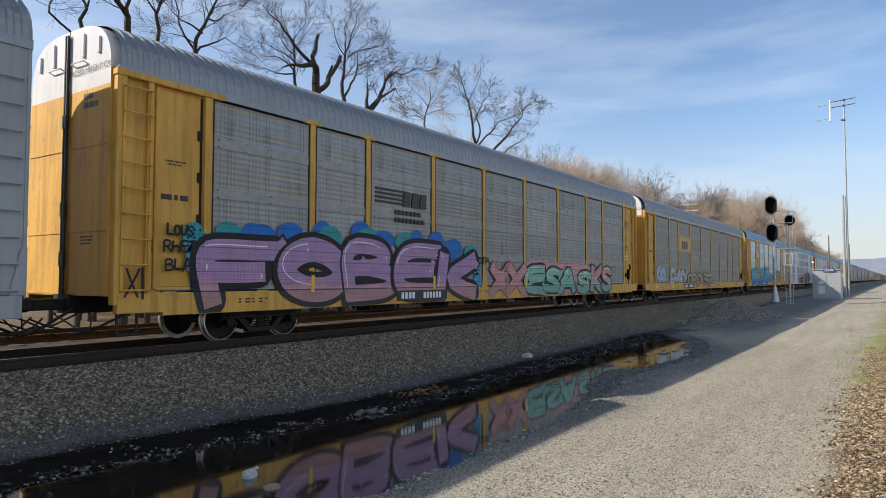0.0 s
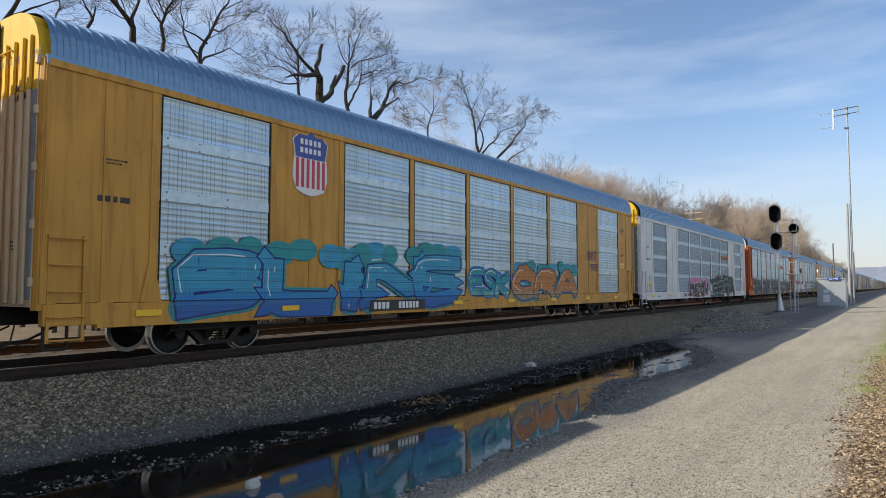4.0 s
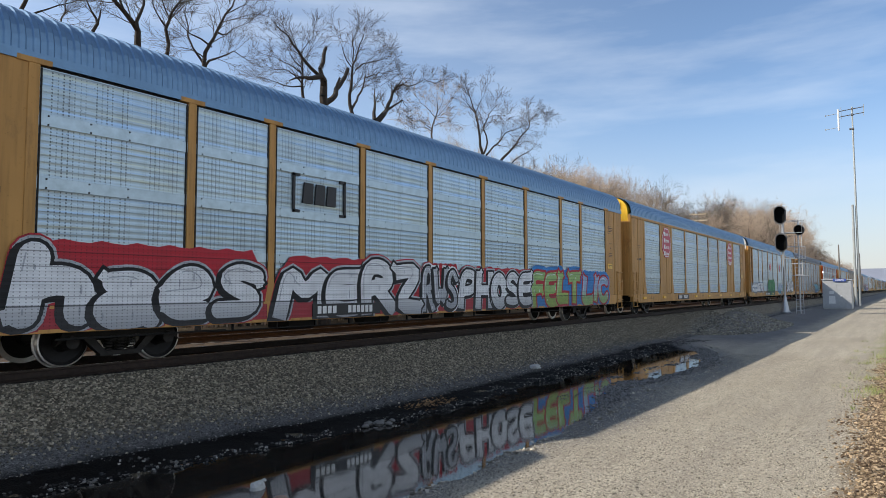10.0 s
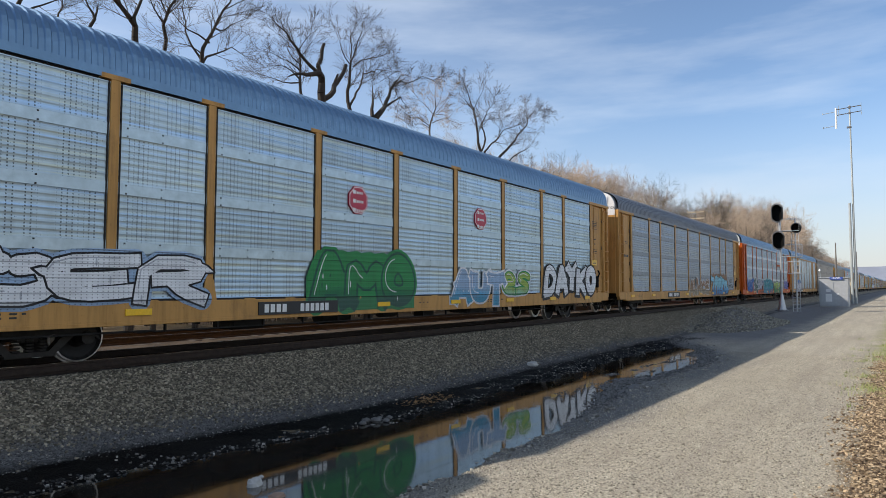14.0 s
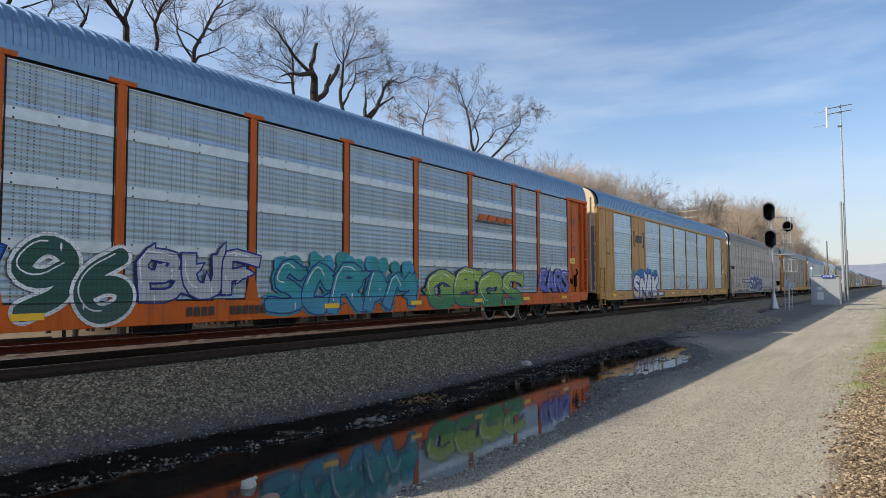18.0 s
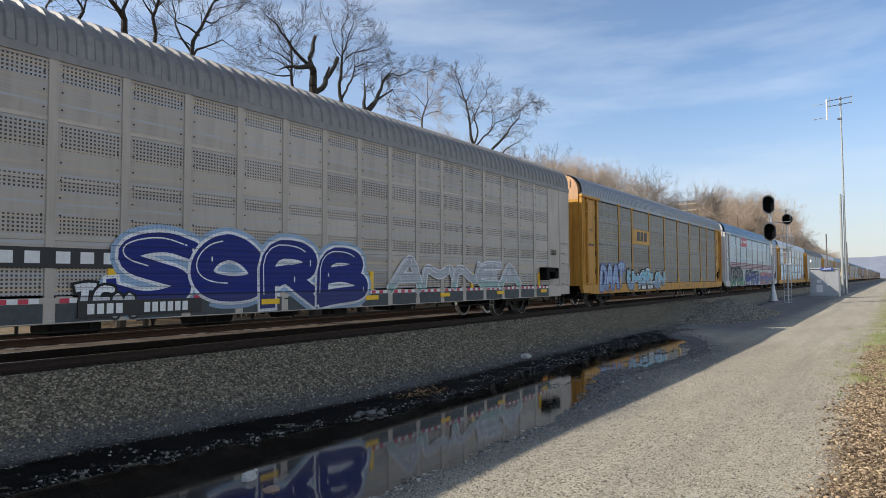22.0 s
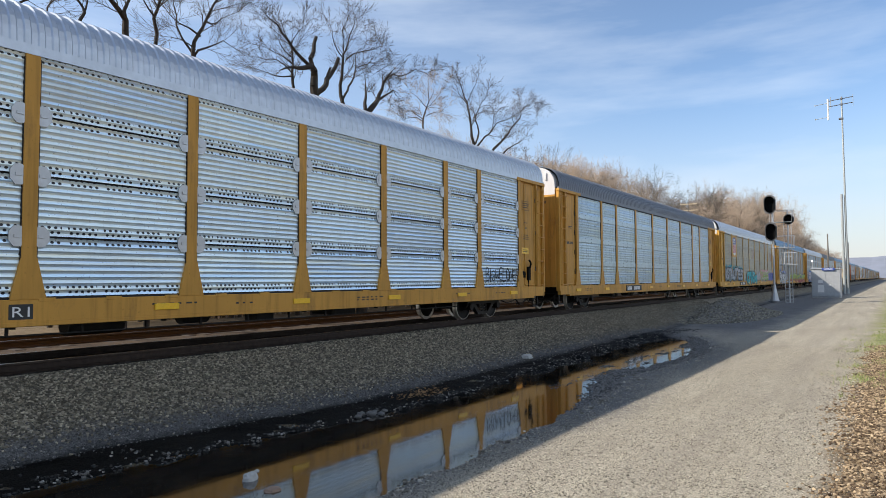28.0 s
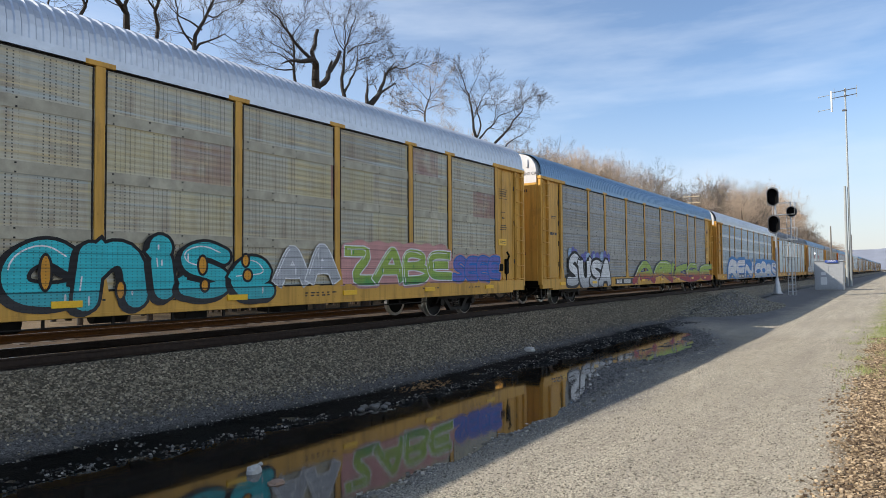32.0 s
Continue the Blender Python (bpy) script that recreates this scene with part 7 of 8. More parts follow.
def bare_tree(label, x, limbs, seed, radius, reach=1.0, depth=2, dense=1.0, bark=None, twig=None, stubs=()):
    """Leafless tree. Each limb runs through a few points (y, z); the first one grows up from the trunk, which stands on the ground."""
    rs = random.Random(seed)
    radius *= 0.64
    y0, z0 = limbs[0][0]
    base = Vector((x, y0 + rs.uniform(-0.3, 0.3), -0.7))
    root = thing("bare_tree", label, "tree", "bare trees behind the tracks", at=base)
    fork = Vector((x, y0, z0)) - base
    mb, crown = MB(), MB()
    mid = fork * 0.5 + Vector((rs.uniform(-0.3, 0.3), rs.uniform(-0.2, 0.2), 0))
    mb.tube((0, 0, -0.5), mid, radius * 1.35, radius * 1.12, 9, 0, False)
    mb.tube(mid, fork, radius * 1.12, radius, 9, 0, False)
    tips = {}
    for li, limb in enumerate(limbs):
        near = min(tips, key=lambda q: math.hypot(q[0] - limb[0][0], q[1] - limb[0][1])) if tips else None
        off, r = tips[near] if near else (0.0, radius)
        if near:
            r *= 0.66
        drift, ctrl = rs.uniform(-0.35, 0.35), []
        for i, (y, z) in enumerate(limb):
            ctrl.append(Vector((off + drift * i, y - base.y, z - base.z)))
        pts = [ctrl[0]]
        for p, q in zip(ctrl[:-1], ctrl[1:]):       # each stretch bends a little
            n = max(2, int((q - p).length / 0.45))
            sway = Vector((rs.gauss(0, 0.07), rs.gauss(0, 0.07), rs.gauss(0, 0.05))) * (q - p).length
            for j in range(1, n + 1):
                t = j / n
                pts.append(p.lerp(q, t) + sway * math.sin(math.pi * t) + Vector((rs.gauss(0, 1), rs.gauss(0, 1), rs.gauss(0, 1))) * 0.025 * (t < 1))
        n = len(pts) - 1
        stub = li in stubs
        for i in range(n):
            ra, rb = (max(0.012, r * (1 - (0.35 if stub else 0.88) * (i + e) / n)) for e in (0, 1))
            mb.tube(pts[i], pts[i + 1], ra, rb, 7 if ra > 0.05 else 5, 0, stub and i == n - 1)
            tips[pts[i + 1].y + base.y, pts[i + 1].z + base.z] = (pts[i + 1].x, rb)
            if stub or i < n * 0.22:
                continue
            d = (pts[i + 1] - pts[i]).normalized()
            for j in range((rs.random() < 0.95) + (rs.random() < 0.65 * dense)):
                side = Vector((rs.gauss(0, 1), rs.gauss(0, 1), rs.gauss(0, 1)))
                side = (side - d * side.dot(d)).normalized()
                twigs(crown, rs, pts[i].lerp(pts[i + 1], rs.random()), d * 0.9 + side * rs.uniform(0.5, 1.0), rs.uniform(0.8, 1.75) * reach, max(0.012, min(0.03, rb * 0.45)), depth)
        if not stub:
            d = (pts[-1] - pts[-2]).normalized()
            for j in range(2):
                twigs(crown, rs, pts[-1], d + Vector((rs.gauss(0, 0.3), rs.gauss(0, 0.3), rs.gauss(0.1, 0.3))), rs.uniform(0.9, 1.5) * reach, 0.013, depth)
    part("trunk", mb, bark or M_BARK, root)
    part("crown", crown, twig or M_TWIG, root)
    return root


DARK_TREE = "tall leafless tree with dark spreading limbs"
TREE_X = -27.0
bare_tree(DARK_TREE, TREE_X, [[(2.0, 11.2), (2.6, 13.0), (2.4, 15.0)], [(2.4, 12.4), (3.8, 13.6), (4.8, 15.0)], [(2.3, 12.0), (1.0, 13.6), (0.4, 15.2)]], 30, 0.2, 1.2)
bare_tree(DARK_TREE, TREE_X, [[(6.2, 11.0), (6.0, 12.6), (6.6, 14.4), (6.4, 16.0)], [(6.0, 12.4), (7.4, 13.4), (8.4, 14.8)], [(6.1, 12.2), (5.0, 13.4), (4.2, 14.6)]], 31, 0.2, 1.2)
bare_tree(DARK_TREE, TREE_X, [[(10.2, 10.4), (10.7, 11.6), (10.9, 12.4), (11.4, 13.9), (11.2, 15.5)], [(10.6, 11.3), (11.4, 11.9), (12.1, 12.4), (13.1, 13.1)], [(10.8, 12.0), (10.0, 13.2), (9.0, 14.2)]], 32, 0.15, 1.0)
bare_tree(DARK_TREE, TREE_X, [[(13.6, 11.2), (13.8, 12.3), (13.6, 12.8), (13.1, 14.0)], [(13.8, 12.3), (13.9, 12.9)], [(13.5, 11.0), (12.5, 11.8), (12.8, 12.6), (13.2, 13.6), (13.0, 15.0)]], 33, 0.14, 0.8, stubs=(1,))
bare_tree(DARK_TREE, TREE_X, [[(15.5, 11.4), (15.3, 12.4), (14.5, 12.9), (13.6, 13.3), (12.6, 14.4)], [(15.3, 12.4), (15.5, 13.3), (15.7, 14.2), (15.9, 15.8), (16.4, 17.0)], [(14.5, 12.9), (14.1, 13.7), (13.8, 15.0)]], 34, 0.24, 1.1)
bare_tree(DARK_TREE, TREE_X, [[(16.6, 11.4), (16.6, 12.9), (16.7, 13.6), (17.3, 14.8), (17.6, 16.2)], [(16.6, 13.0), (16.0, 13.4), (15.7, 14.0)], [(16.7, 13.4), (16.5, 14.3), (16.3, 15.6)], [(17.0, 14.1), (18.0, 14.9), (18.5, 16.2)]], 35, 0.15, 1.0)
bare_tree(DARK_TREE, TREE_X, [[(18.8, 11.4), (19.1, 13.3), (19.5, 14.5), (19.8, 16.6)], [(18.8, 11.9), (19.9, 12.7), (20.8, 13.3), (22.0, 13.2)], [(19.5, 14.5), (20.7, 15.4), (21.7, 16.6)], [(18.9, 12.2), (18.0, 12.4), (17.0, 12.2)],
          [(19.0, 12.8), (18.0, 13.2), (17.4, 13.9)], [(19.2, 13.6), (20.4, 14.2), (21.6, 15.0)], [(18.8, 11.8), (18.3, 12.6), (18.2, 13.7), (18.3, 15.2)], [(19.6, 15.0), (19.2, 15.9), (18.9, 17.0)]], 36, 0.17, 1.1)
bare_tree("dead tree with thick black forked limbs", TREE_X, [[(26.8, 11.2), (26.4, 12.8), (26.0, 13.2), (24.5, 12.7), (23.3, 12.2)], [(26.4, 12.9), (26.1, 13.7), (26.4, 14.6), (26.6, 15.1)], [(26.1, 13.1), (25.3, 13.5), (24.5, 14.2), (23.8, 14.9), (23.0, 15.3)],
          [(26.7, 11.9), (27.7, 13.0), (28.9, 14.6)], [(27.7, 13.0), (27.9, 13.7)]], 37, 0.44, 0.6, 2, 0.35, stubs=(1, 3, 4))
bare_tree(DARK_TREE, TREE_X - 1.2, [[(26.5, 11.6), (26.4, 13.8), (26.2, 15.4), (26.0, 16.4)], [(26.4, 14.0), (27.0, 15.2), (27.5, 16.0)], [(26.4, 14.2), (25.3, 15.1), (24.4, 15.3)], [(26.4, 13.2), (25.0, 13.6), (23.6, 13.3)],
          [(26.4, 13.1), (24.8, 12.9), (23.7, 13.0)], [(26.3, 14.9), (26.7, 15.8), (26.8, 16.3)], [(26.4, 13.8), (25.1, 14.2), (23.9, 14.3)]], 38, 0.17, 0.9, 2, 1.3)
bare_tree(DARK_TREE, TREE_X, [[(29.2, 11.4), (29.0, 13.5), (29.2, 14.9), (29.9, 16.4), (30.4, 17.6)], [(29.1, 14.7), (28.5, 15.9), (28.6, 16.6)], [(29.1, 12.1), (30.0, 13.2), (31.0, 14.7), (32.6, 15.5), (34.3, 15.9)], [(29.4, 14.6), (31.2, 15.7), (33.0, 16.6), (34.0, 16.7)],
          [(29.8, 16.3), (31.0, 17.3), (31.8, 17.7)], [(31.0, 14.7), (31.4, 15.9), (32.6, 17.0), (33.3, 17.3)], [(29.2, 15.1), (29.1, 16.4), (29.5, 17.1)]], 39, 0.20, 0.95, 2, 1.3)
bare_tree("leafless tree with thick dark arching limbs", TREE_X, [[(30.8, 11.4), (32.4, 12.8), (33.2, 14.2), (34.4, 15.4)], [(30.9, 11.8), (31.3, 13.1), (31.6, 14.1)], [(32.4, 12.8), (34.4, 14.0), (35.4, 13.7)], [(33.2, 14.2), (34.4, 15.1), (37.0, 16.1), (39.4, 16.7)],
          [(34.4, 14.0), (33.5, 12.9), (34.8, 12.6)], [(31.6, 14.1), (32.7, 14.8), (33.5, 14.7)]], 40, 0.34, 0.75, 2, 0.8)
bare_tree("pale brown leafless tree with a round crown", -31.0, [[(42.9, 12.8), (43.1, 15.7), (42.6, 17.2)], [(43.1, 15.2), (44.7, 16.8), (45.3, 17.6)], [(43.0, 15.2), (41.3, 16.0), (40.8, 16.5)], [(43.1, 14.7), (45.5, 15.7), (46.4, 15.4)], [(43.0, 14.2), (41.0, 14.5), (40.1, 14.7)],
          [(43.1, 15.7), (43.8, 17.0), (44.0, 17.6)], [(43.1, 14.5), (44.9, 15.2), (46.0, 16.2)], [(43.0, 14.0), (40.6, 13.8), (39.8, 13.9)]], 41, 0.15, 0.95, 2, 1.0, M_TWIG, M_TWIG2)
bare_tree(DARK_TREE, TREE_X, [[(44.4, 11.2), (43.8, 13.4), (43.6, 15.2), (43.0, 16.4), (42.8, 17.0)], [(44.3, 12.0), (44.5, 14.0), (45.5, 15.2), (47.0, 16.5), (47.4, 17.3)], [(43.6, 15.2), (44.4, 16.6), (44.7, 17.5)], [(44.6, 11.9), (46.4, 13.4), (48.6, 14.7), (50.2, 15.3)],
          [(45.2, 15.0), (47.0, 15.6), (47.8, 15.9)], [(43.6, 15.0), (42.5, 15.7), (42.3, 16.3)], [(46.4, 13.3), (47.2, 14.7), (47.6, 15.2)]], 42, 0.20, 0.85)
bare_tree(DARK_TREE, TREE_X, [[(46.4, 11.2), (48.3, 12.8), (50.8, 14.8), (52.0, 16.2), (53.6, 17.4)], [(52.0, 16.2), (54.4, 17.2), (55.6, 17.2)], [(51.9, 16.1), (51.9, 17.0), (53.0, 17.8)], [(48.6, 11.7), (50.5, 12.9), (52.6, 14.2)], [(50.8, 14.7), (50.1, 15.3), (50.5, 15.9)], [(52.8, 16.8), (54.8, 17.8), (55.2, 17.6)]], 43, 0.20, 0.75)


def wood_tree(seed, h, twig):
    """A slender tree of the wood, cheap to repeat."""
    rs = random.Random(seed)
    root = thing("woodland_tree", "leafless brown tree in the woods along the line", "tree", "woodland trees", at=(0, 0, 0))
    mb, crown = MB(), MB()
    mb.tube((0, 0, -1), (0, 0, h * 0.45), 0.2, 0.14, 6, 0, False)
    mb.tube((0, 0, h * 0.45), (rs.uniform(-0.4, 0.4), rs.uniform(-0.4, 0.4), h * 0.8), 0.14, 0.06, 6, 0, False)
    for i in range(26):
        z = h * rs.uniform(0.22, 0.78)
        a = rs.uniform(0, 6.28)
        out = 0.25 + 1.3 * (z / h - 0.2)
        twigs(crown, rs, (0, 0, z), (math.cos(a), math.sin(a), out), h * rs.uniform(0.2, 0.34), 0.04, 3, 0.03, 0.006)
    part("trunk", mb, M_BARK, root)
    part("crown", crown, twig, root)
    return root


rw = random.Random(77)
kinds = [wood_tree(100 + i, 12.0, M_TWIG2 if i % 5 else M_TWIG) for i in range(6)]
# outline heights above the rails, fitted to the camera's view, for trees 27 m off
OUTLINE = ([10, 30, 45, 56, 65, 78, 97, 116, 140, 188, 228, 245, 474, 700], [8, 10.5, 12.5, 13.9, 14.4, 15.3, 15.4, 17.8, 18.2, 23.2, 24.8, 18.8, 16.6, 16])
TOP = 12.6      # of a tree as built


def plant(tr, x, y, k):
    g = ground_z(x, y) - 0.3
    # sized so that its top meets the outline as seen from the camera
    want = 1.3 + (np.interp(y * 27.0 / -x, *OUTLINE) - 1.3) * -x / 27.0
    s = max(0.45, (want * k - g) / TOP)
    w = s * 0.85
    tr.matrix_basis = pose(x, y, g, 0, 0, rw.uniform(0, 360)) @ Matrix.Diagonal((w, w, s, 1))


for i, tr in enumerate(kinds):
    plant(tr, -34 - i, 40 + 9 * i, 0.9)
for i in range(230):
    y = 18 + (i / 230) ** 1.75 * 480 + rw.uniform(-5, 5)
    x = -28.5 - abs(rw.gauss(0, 1)) * (4 + y * 0.05)
    plant(copy_thing(rw.choice(kinds), Matrix()), x, y, rw.uniform(0.62, 1.02))

for i in range(70):      # nearer edge of the wood
    x, y = -29.5 - abs(rw.gauss(0, 3.5)), 34 + i * 0.72 + rw.uniform(-2, 2)
    plant(copy_thing(rw.choice(kinds), Matrix()), x, y, rw.uniform(0.6, 0.98))


def thicket():
    """Far woods and undergrowth, too many to count, as one mesh of upright stems and twigs."""
    rs = random.Random(5)
    mb = MB()
    for i in range(4200):
        y = 20 + (i / 4200) ** 1.7 * 520
        x = -29 - abs(rs.gauss(0, 1)) * (3 + y * 0.06)
        want = 1.3 + (np.interp(y * 27.0 / -x, *OUTLINE) - 1.3) * -x / 27.0
        top = want * rs.uniform(0.3, 0.72)
        g = ground_z(x, y)
        w = rs.uniform(0.02, 0.04) * (1 + y / 130)
        p = Vector((x, y, g - 0.3))
        q = Vector((x + rs.uniform(-0.8, 0.8), y + rs.uniform(-0.8, 0.8), max(g + 2.0, top)))
        mb.tube(p, q, w, w * 0.35, 3, 0, False)
        for j in range(7):
            a = p.lerp(q, rs.uniform(0.3, 0.98))
            b = a + Vector((rs.uniform(-1.3, 1.3), rs.uniform(-1.5, 1.5), rs.uniform(0.1, 1.3))) * (0.8 + y / 220)
            mb.tube(a, b, w * 0.5, w * 0.2, 3, 0, False)
    tagged(new("thicket", mb.mesh("thicket", M_TWIG2)), "dense brown leafless undergrowth along the line", "woods", kind="stuff")


thicket()


# ---- signals, cabinet, mast and poles ----
def signal_head(root, at, w, h):
    """Black oval target with hooded lamps, facing down the track."""
    mb = MB()
    n = 24
    out = []
    for i in range(n):
        a = 2 * math.pi * i / n
        out.append((math.cos(a) * w / 2, math.sin(a) * w / 2 + math.copysign(max(0.0, h - w) / 2, math.sin(a))))
    k = len(mb.v)
    mb.v += [(x, -0.02, z) for x, z in out] + [(x, 0.02, z) for x, z in out]
    mb.f += [tuple(k + i for i in range(n)), tuple(k + n + i for i in range(n))[::-1]] + [(k + i, k + n + i, k + n + (i + 1) % n, k + (i + 1) % n) for i in range(n)]
    mb.m += [0] * (n + 2)
    target = part("target", mb, M_SIGGREY, root, at=at)
    inner = [(x * 0.80 + 0.02, z * 0.84 - 0.02) for x, z in out]
    hood = MB()
    hood.v = [(x, y, z) for y in (-0.02, -0.48) for x, z in inner]
    hood.f = [(i, (i + 1) % n, n + (i + 1) % n, n + i) for i in range(n) if inner[i][1] > -0.36 * h]
    hood.m = [0] * len(hood.f)
    part("hood", hood, M_SIGBLACK, target)
    lens = MB()
    lens.face([(x, -0.026, z) for x, z in inner])
    lens.tube((0.02, -0.03, 0.05), (0.02, -0.05, 0.05), 0.17, n=14)
    part("lens", lens, M_SIGBLACK, target)
    case = MB()
    case.box(-w * 0.28, w * 0.28, 0.02, 0.22, -h * 0.4, h * 0.4, 0, 0.03)
    part("case", case, M_SIGGREY, target)
    return target


def build_signal():
    root = thing("railway_signal", "tall railway signal with black oval heads, ladder and platforms", "signal", at=(-8.3, 60.5, -0.26))
    mb = MB()
    mb.tube((0, 0, 0.9), (0, 0, 8.0), 0.085, 0.075, 12)
    part("mast", mb, M_ALU, root)
    mb = MB()
    mb.box(-0.45, 0.45, -0.4, 0.4, -1.2, -0.36, 0, 0.02)
    part("foundation", mb, M_SIGGREY, root)
    mb = MB()
    mb.tube((0, 0, -0.36), (0, 0, -0.28), 0.38, 0.38, 12)
    mb.tube((0, 0, -0.28), (0, 0, 0.95), 0.32, 0.10, 12)
    part("mast_base", mb, M_ALU, root)
    signal_head(root, (-0.15, -0.30, 7.6), 0.92, 1.58)
    signal_head(root, (-0.10, -0.30, 5.35), 0.92, 1.58)
    # second mast with ladder
    mb = MB()
    mb.tube((1.05, 0.5, -0.7), (1.05, 0.5, 7.2), 0.06, n=10)
    part("rear_mast", mb, M_ALU, root)
    signal_head(root, (1.15, 0.2, 6.35), 0.82, 0.86)
    lad = MB()
    for x in (0.78, 1.32):
        lad.tube((x, 0.25, -0.7), (x, 0.25, 6.2), 0.028, n=6)
    for i in range(-2, 21):
        lad.tube((0.78, 0.25, 0.1 + i * 0.29), (1.32, 0.25, 0.1 + i * 0.29), 0.016, n=5)
    part("ladder", lad, M_ALU, root)
    for z, a, b in ((4.05, -0.2, 1.5), (2.65, 0.5, 1.7), (6.15, -0.2, 1.4)):
        pl = MB()
        pl.box(a, b, -0.1, 0.7, z - 0.05, z, 0, 0.01)
        deck = part("platform", pl, M_ALU, root)
        for x, y in ((a, -0.1), (b, -0.1), (a, 0.7), (b, 0.7)):
            pl = MB()
            pl.tube((x, y, z), (x, y, z + 0.95), 0.02, n=5)
            part("rail_post", pl, M_ALU, deck)
        pl = MB()
        pl.path([(a, -0.1, z + 0.95), (b, -0.1, z + 0.95), (b, 0.7, z + 0.95), (a, 0.7, z + 0.95), (a, -0.1, z + 0.95)], 0.02, 5)
        part("handrail", pl, M_ALU, deck)


build_signal()


def build_cabinet():
    root = thing("relay_cabinet", "grey metal relay cabinet with a blue name sign", "cabinet", at=(-7.05, 76.0, -0.72))
    mb = MB()
    mb.box(0, 2.5, 0, 2.2, 0.12, 2.85, 0, 0.03)
    part("housing", mb, M_HOUSE, root)
    mb = MB()
    mb.box(-0.08, 2.58, -0.08, 2.28, 2.85, 2.95, 0, 0.02)
    part("roof", mb, M_HOUSE, root)
    mb = MB()
    mb.box(0.05, 2.45, 0.05, 2.15, -0.3, 0.12)
    part("plinth", mb, M_CONC, root)
    mb = MB()
    mb.box(0.25, 1.25, -0.03, 0.0, 0.3, 2.5, 0, 0.01)
    door = part("door", mb, M_HOUSE, root)
    for x, z, w, h in ((0.55, 0.55, 0.55, 0.75), (0.6, 1.5, 0.4, 0.3), (1.5, 1.2, 0.16, 0.16)):
        mb = MB()
        mb.box(x, x + w, -0.05, -0.032, z, z + h, 0, 0.004)
        part("notice_plate", mb, M_WHITE, root)
    mb = MB()
    mb.box(0.95, 2.05, -0.14, -0.10, 2.72, 3.0, 0, 0.01)
    sign = part("sign", mb, M_BLUE, root, "blue name sign with white letters")
    me = text_mesh("LEWIS", 0.28)
    me.materials.append(M_WHITE)
    part("lettering", me, None, sign, at=Matrix.Translation((1.5, -0.146, 2.86)) @ pose(0, 0, 0, 90))
    mb = MB()
    mb.tube((0.1, 0.3, 2.9), (0.1, 0.3, 3.6), 0.03, n=6)
    mb.tube((0.1, 0.3, 3.6), (0.1, 0.3, 3.8), 0.10, 0.04, 8)
    part("vent", mb, M_ALU, root)


build_cabinet()


def build_mast():
    root = thing("radio_mast", "slender grey radio mast with antennas at its top", "mast", at=(-5.2, 93.8, -0.75))
    mb = MB()
    mb.tube((0, 0, 0), (0, 0, 12.2), 0.16, 0.13, 12)
    part("pole", mb, M_MAST, root)
    mb = MB()
    mb.tube((0.36, 0.2, 0), (0.34, 0.2, 13), 0.14, 0.11, 12)
    mb.tube((0.34, 0.2, 13), (0.30, 0.2, 24.2), 0.11, 0.085, 10)
    part("upper_mast", mb, M_MAST, root)
    for z in (23.25, 23.95):       # two dark cross-booms
        mb = MB()
        mb.tube((-1.15, 0.2, z - 0.1), (1.5, 0.2, z + 0.1), 0.05, n=6)
        mb.box(0.18, 0.42, 0.06, 0.34, z - 0.13, z + 0.13, 0, 0.02)
        part("boom", mb, M_SIGGREY, root)
    mb = MB()
    mb.tube((-1.15, 0.2, 21.5), (-1.15, 0.2, 24.1), 0.10, n=8)
    part("tube_antenna", mb, M_WHITE, root, "white tube antenna")
    for z in (21.8, 23.55):
        mb = MB()
        mb.tube((-2.55, 0.2, z - 0.05), (-1.15, 0.2, z + 0.08), 0.035, n=5)
        mb.tube((-2.55, 0.2, z - 0.14), (-2.55, 0.2, z + 0.06), 0.05, n=5)
        part("side_arm", mb, M_MAST, root)
    for x in (-0.85, 1.5):
        mb = MB()
        mb.tube((x, 0.2, 22.9), (x, 0.2, 24.35), 0.03, n=5)
        part("whip", mb, M_MAST, root)
    mb = MB()
    mb.box(-0.05, 0.45, 0.05, 0.35, 21.4, 21.6, 0, 0.02)
    part("clamp", mb, M_SIGGREY, root)


build_mast()


def build_pole(at, h, arms, label, group=""):
    root = thing("utility_pole", label, "pole", group, at=at)
    mb = MB()
    mb.tube((0, 0, -0.5), (0, 0, h), 0.12, 0.085, 9)
    part("pole", mb, M_POLE, root)
    for z in arms:
        mb = MB()
        mb.box(-1.3, 1.3, -0.06, 0.06, h - z - 0.06, h - z + 0.06, 0, 0.01)
        for x in (-1.2, -0.8, -0.4, 0.4, 0.8, 1.2):
            mb.tube((x, 0, h - z + 0.06), (x, 0, h - z + 0.22), 0.035, n=6)
        part("crossarm", mb, P["cream"], root)


build_pole((-27, 109, -0.6), 14.0, (0.3, 1.3), "wooden utility pole with two pale crossarms")
build_pole((-8.0, 110, -0.4), 8.0, (), "plain dark wooden pole beside the track")
build_pole((-7.0, 140, -0.4), 8.0, (), "plain dark wooden pole beside the track")

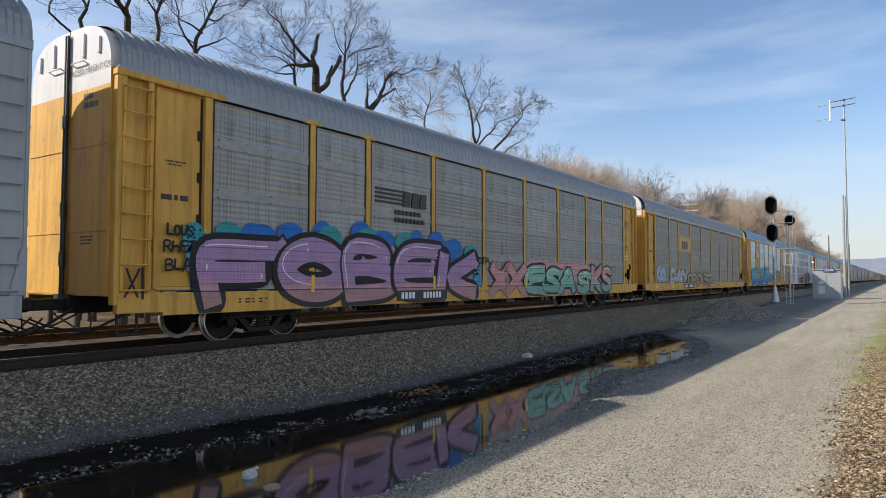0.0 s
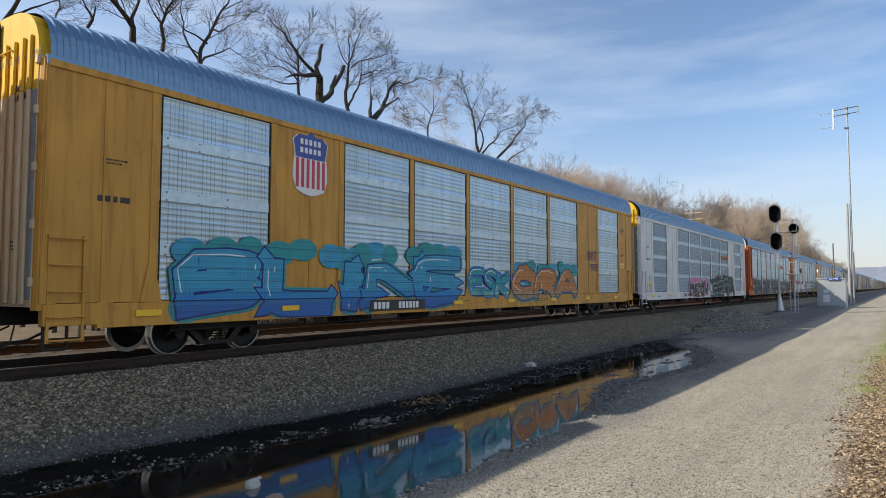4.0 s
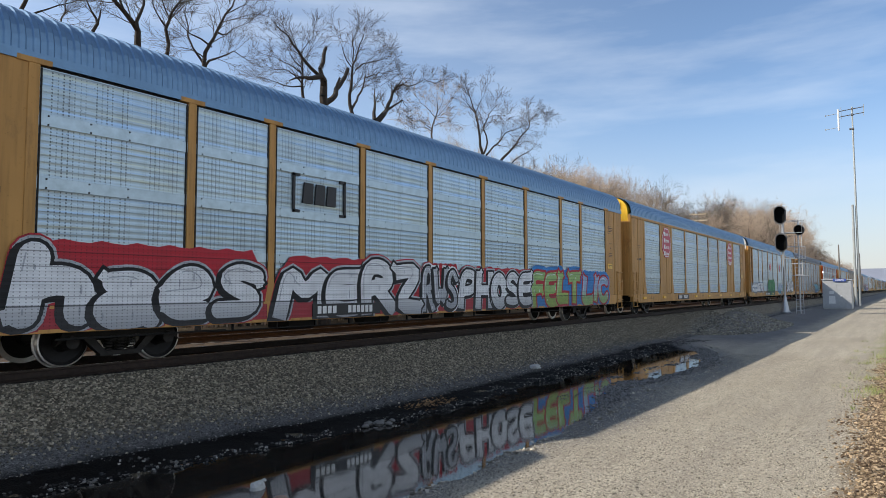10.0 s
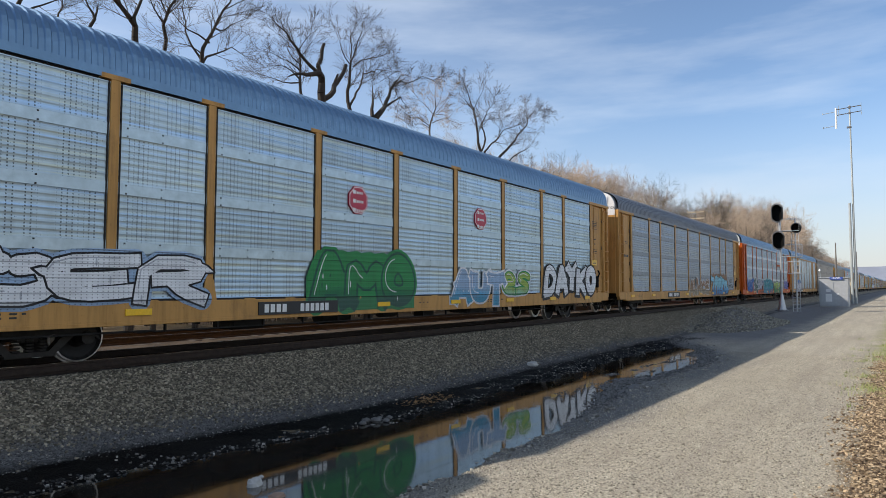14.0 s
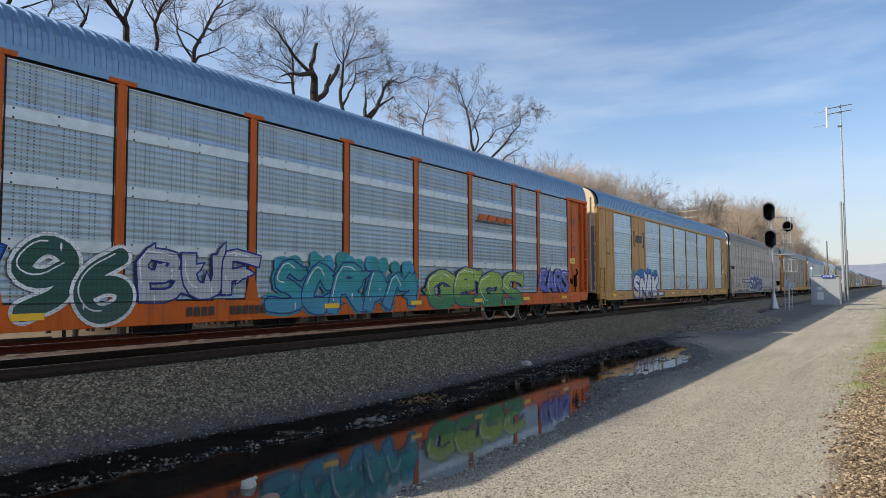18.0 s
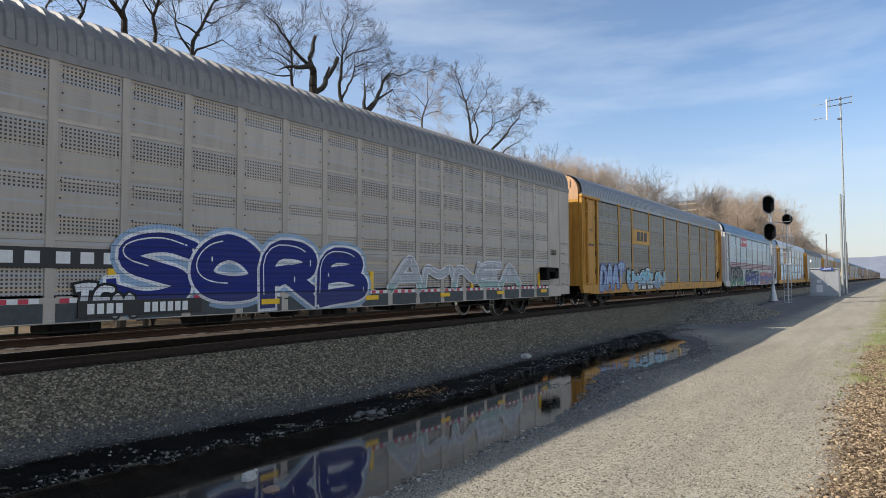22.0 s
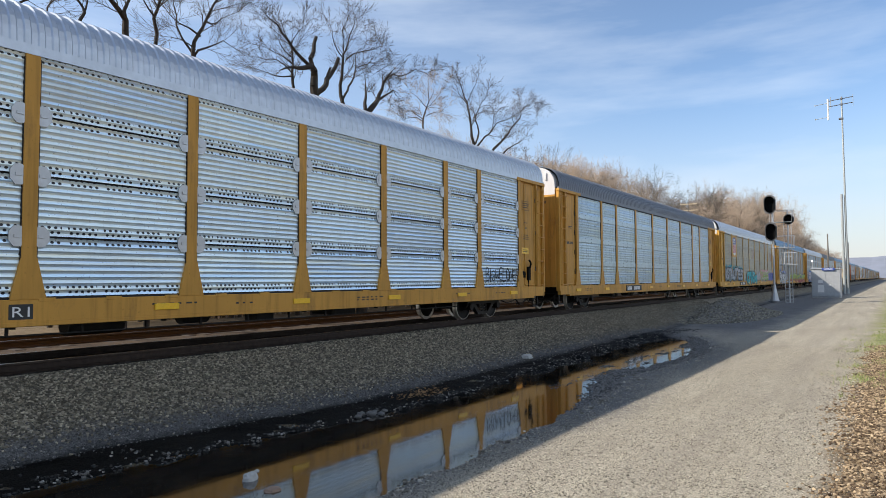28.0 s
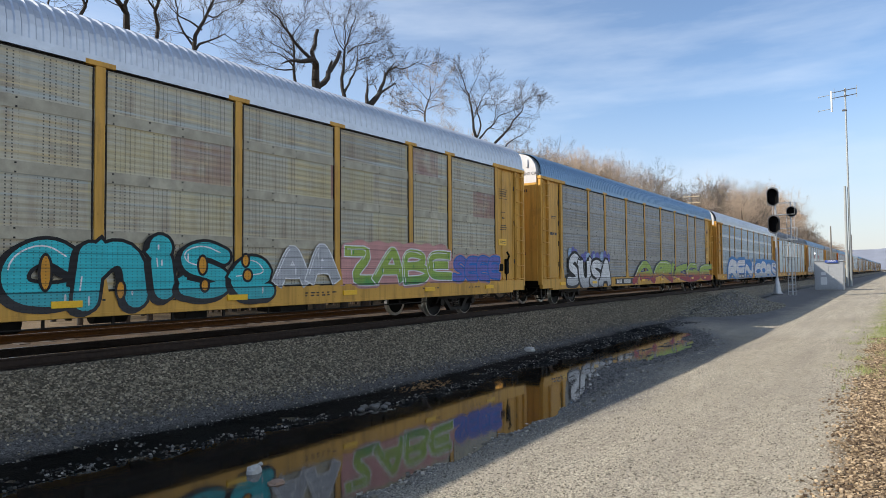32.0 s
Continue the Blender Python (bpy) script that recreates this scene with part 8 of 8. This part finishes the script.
hut = thing("equipment_hut", "tan wooden equipment hut with a flat roof", "hut", at=(-8.6, 110, -0.6))
mb = MB()
mb.box(0.4, 2.2, 3, 6, 0, 3.0, 0, 0.03)
part("wall", mb, P["cream"], hut)
mb = MB()
mb.box(-0.8, 2.5, 2.6, 6.4, 3.0, 3.14, 0, 0.02)
part("roof", mb, P["tan"], hut)

# far hill, with the haze before it put into its blue-grey colour
mb = MB()
hx = [(-900 + i * 60) for i in range(60)]
for i, x in enumerate(hx[:-1]):
    za, zb = (70 + 45 * noise.noise(Vector((x2 * 0.0016, 0, 4.0))) + 12 * noise.noise(Vector((x2 * 0.006, 1, 4.0))) - 0.012 * abs(x2) for x2 in (x, hx[i + 1]))
    mb.face([(x, 2100, -5), (hx[i + 1], 2100, -5), (hx[i + 1], 2450, zb), (x, 2450, za)])
    mb.face([(x, 2450, za), (hx[i + 1], 2450, zb), (hx[i + 1], 2800, -5), (x, 2800, -5)])
tagged(new("backdrop", mb.mesh("backdrop", simple("far_hill_woods", (0.20, 0.22, 0.27), 0.95, 0, 0.12, 0.02, 0.0))), "far wooded hill with blue-grey haze in its colour", "hill", kind="structure")


# ---- the train rolls past ----
# seconds, place of the first car's leading coupler along the track
ROLL = [
    (0, 5.25), (2, -23.9), (3.5, -45.85), (5.5, -75.25), (7, -97.2), (9, -126.45), (11, -155.75), (13, -185.2), (14.5, -206.95), (16.5, -236.35),
    (18, -258.55), (20, -288.0), (21, -302.9), (23, -332.15), (25, -361.55), (28, -405.8), (30, -435.3), (32, -464.8)]


def motions():
    """Every car follows the same roll; the wheels of a car turn while it is near."""
    place = lambda t: float(np.interp(t, [a for a, _ in ROLL], [b for _, b in ROLL]))
    for k, root in CARS.items():
        walk(root, [(t, pose(TRACK_X, s + (k - 1) * PITCH, 0)) for t, s in ROLL])
        spans = [f for f in range(0, 961) if -30 < place(f / 30.0) + (k - 1) * PITCH < 22]
        if not spans or k > 20:
            continue
        y0 = place(spans[0] / 30.0)
        for part_ob in root.children:
            if part_ob.name.split(".")[0] != "wheelset":
                continue
            at = part_ob.matrix_basis.translation.copy()
            rows = [(f / 30.0, pose(*at, math.degrees((y0 - place(f / 30.0)) / WHEEL_R))) for f in spans]
            if spans[0] > 0:
                rows.insert(0, (0.0, pose(*at)))
            if spans[-1] < 960:
                rows.append((32.0, rows[-1][1]))
            walk(part_ob, rows)


motions()
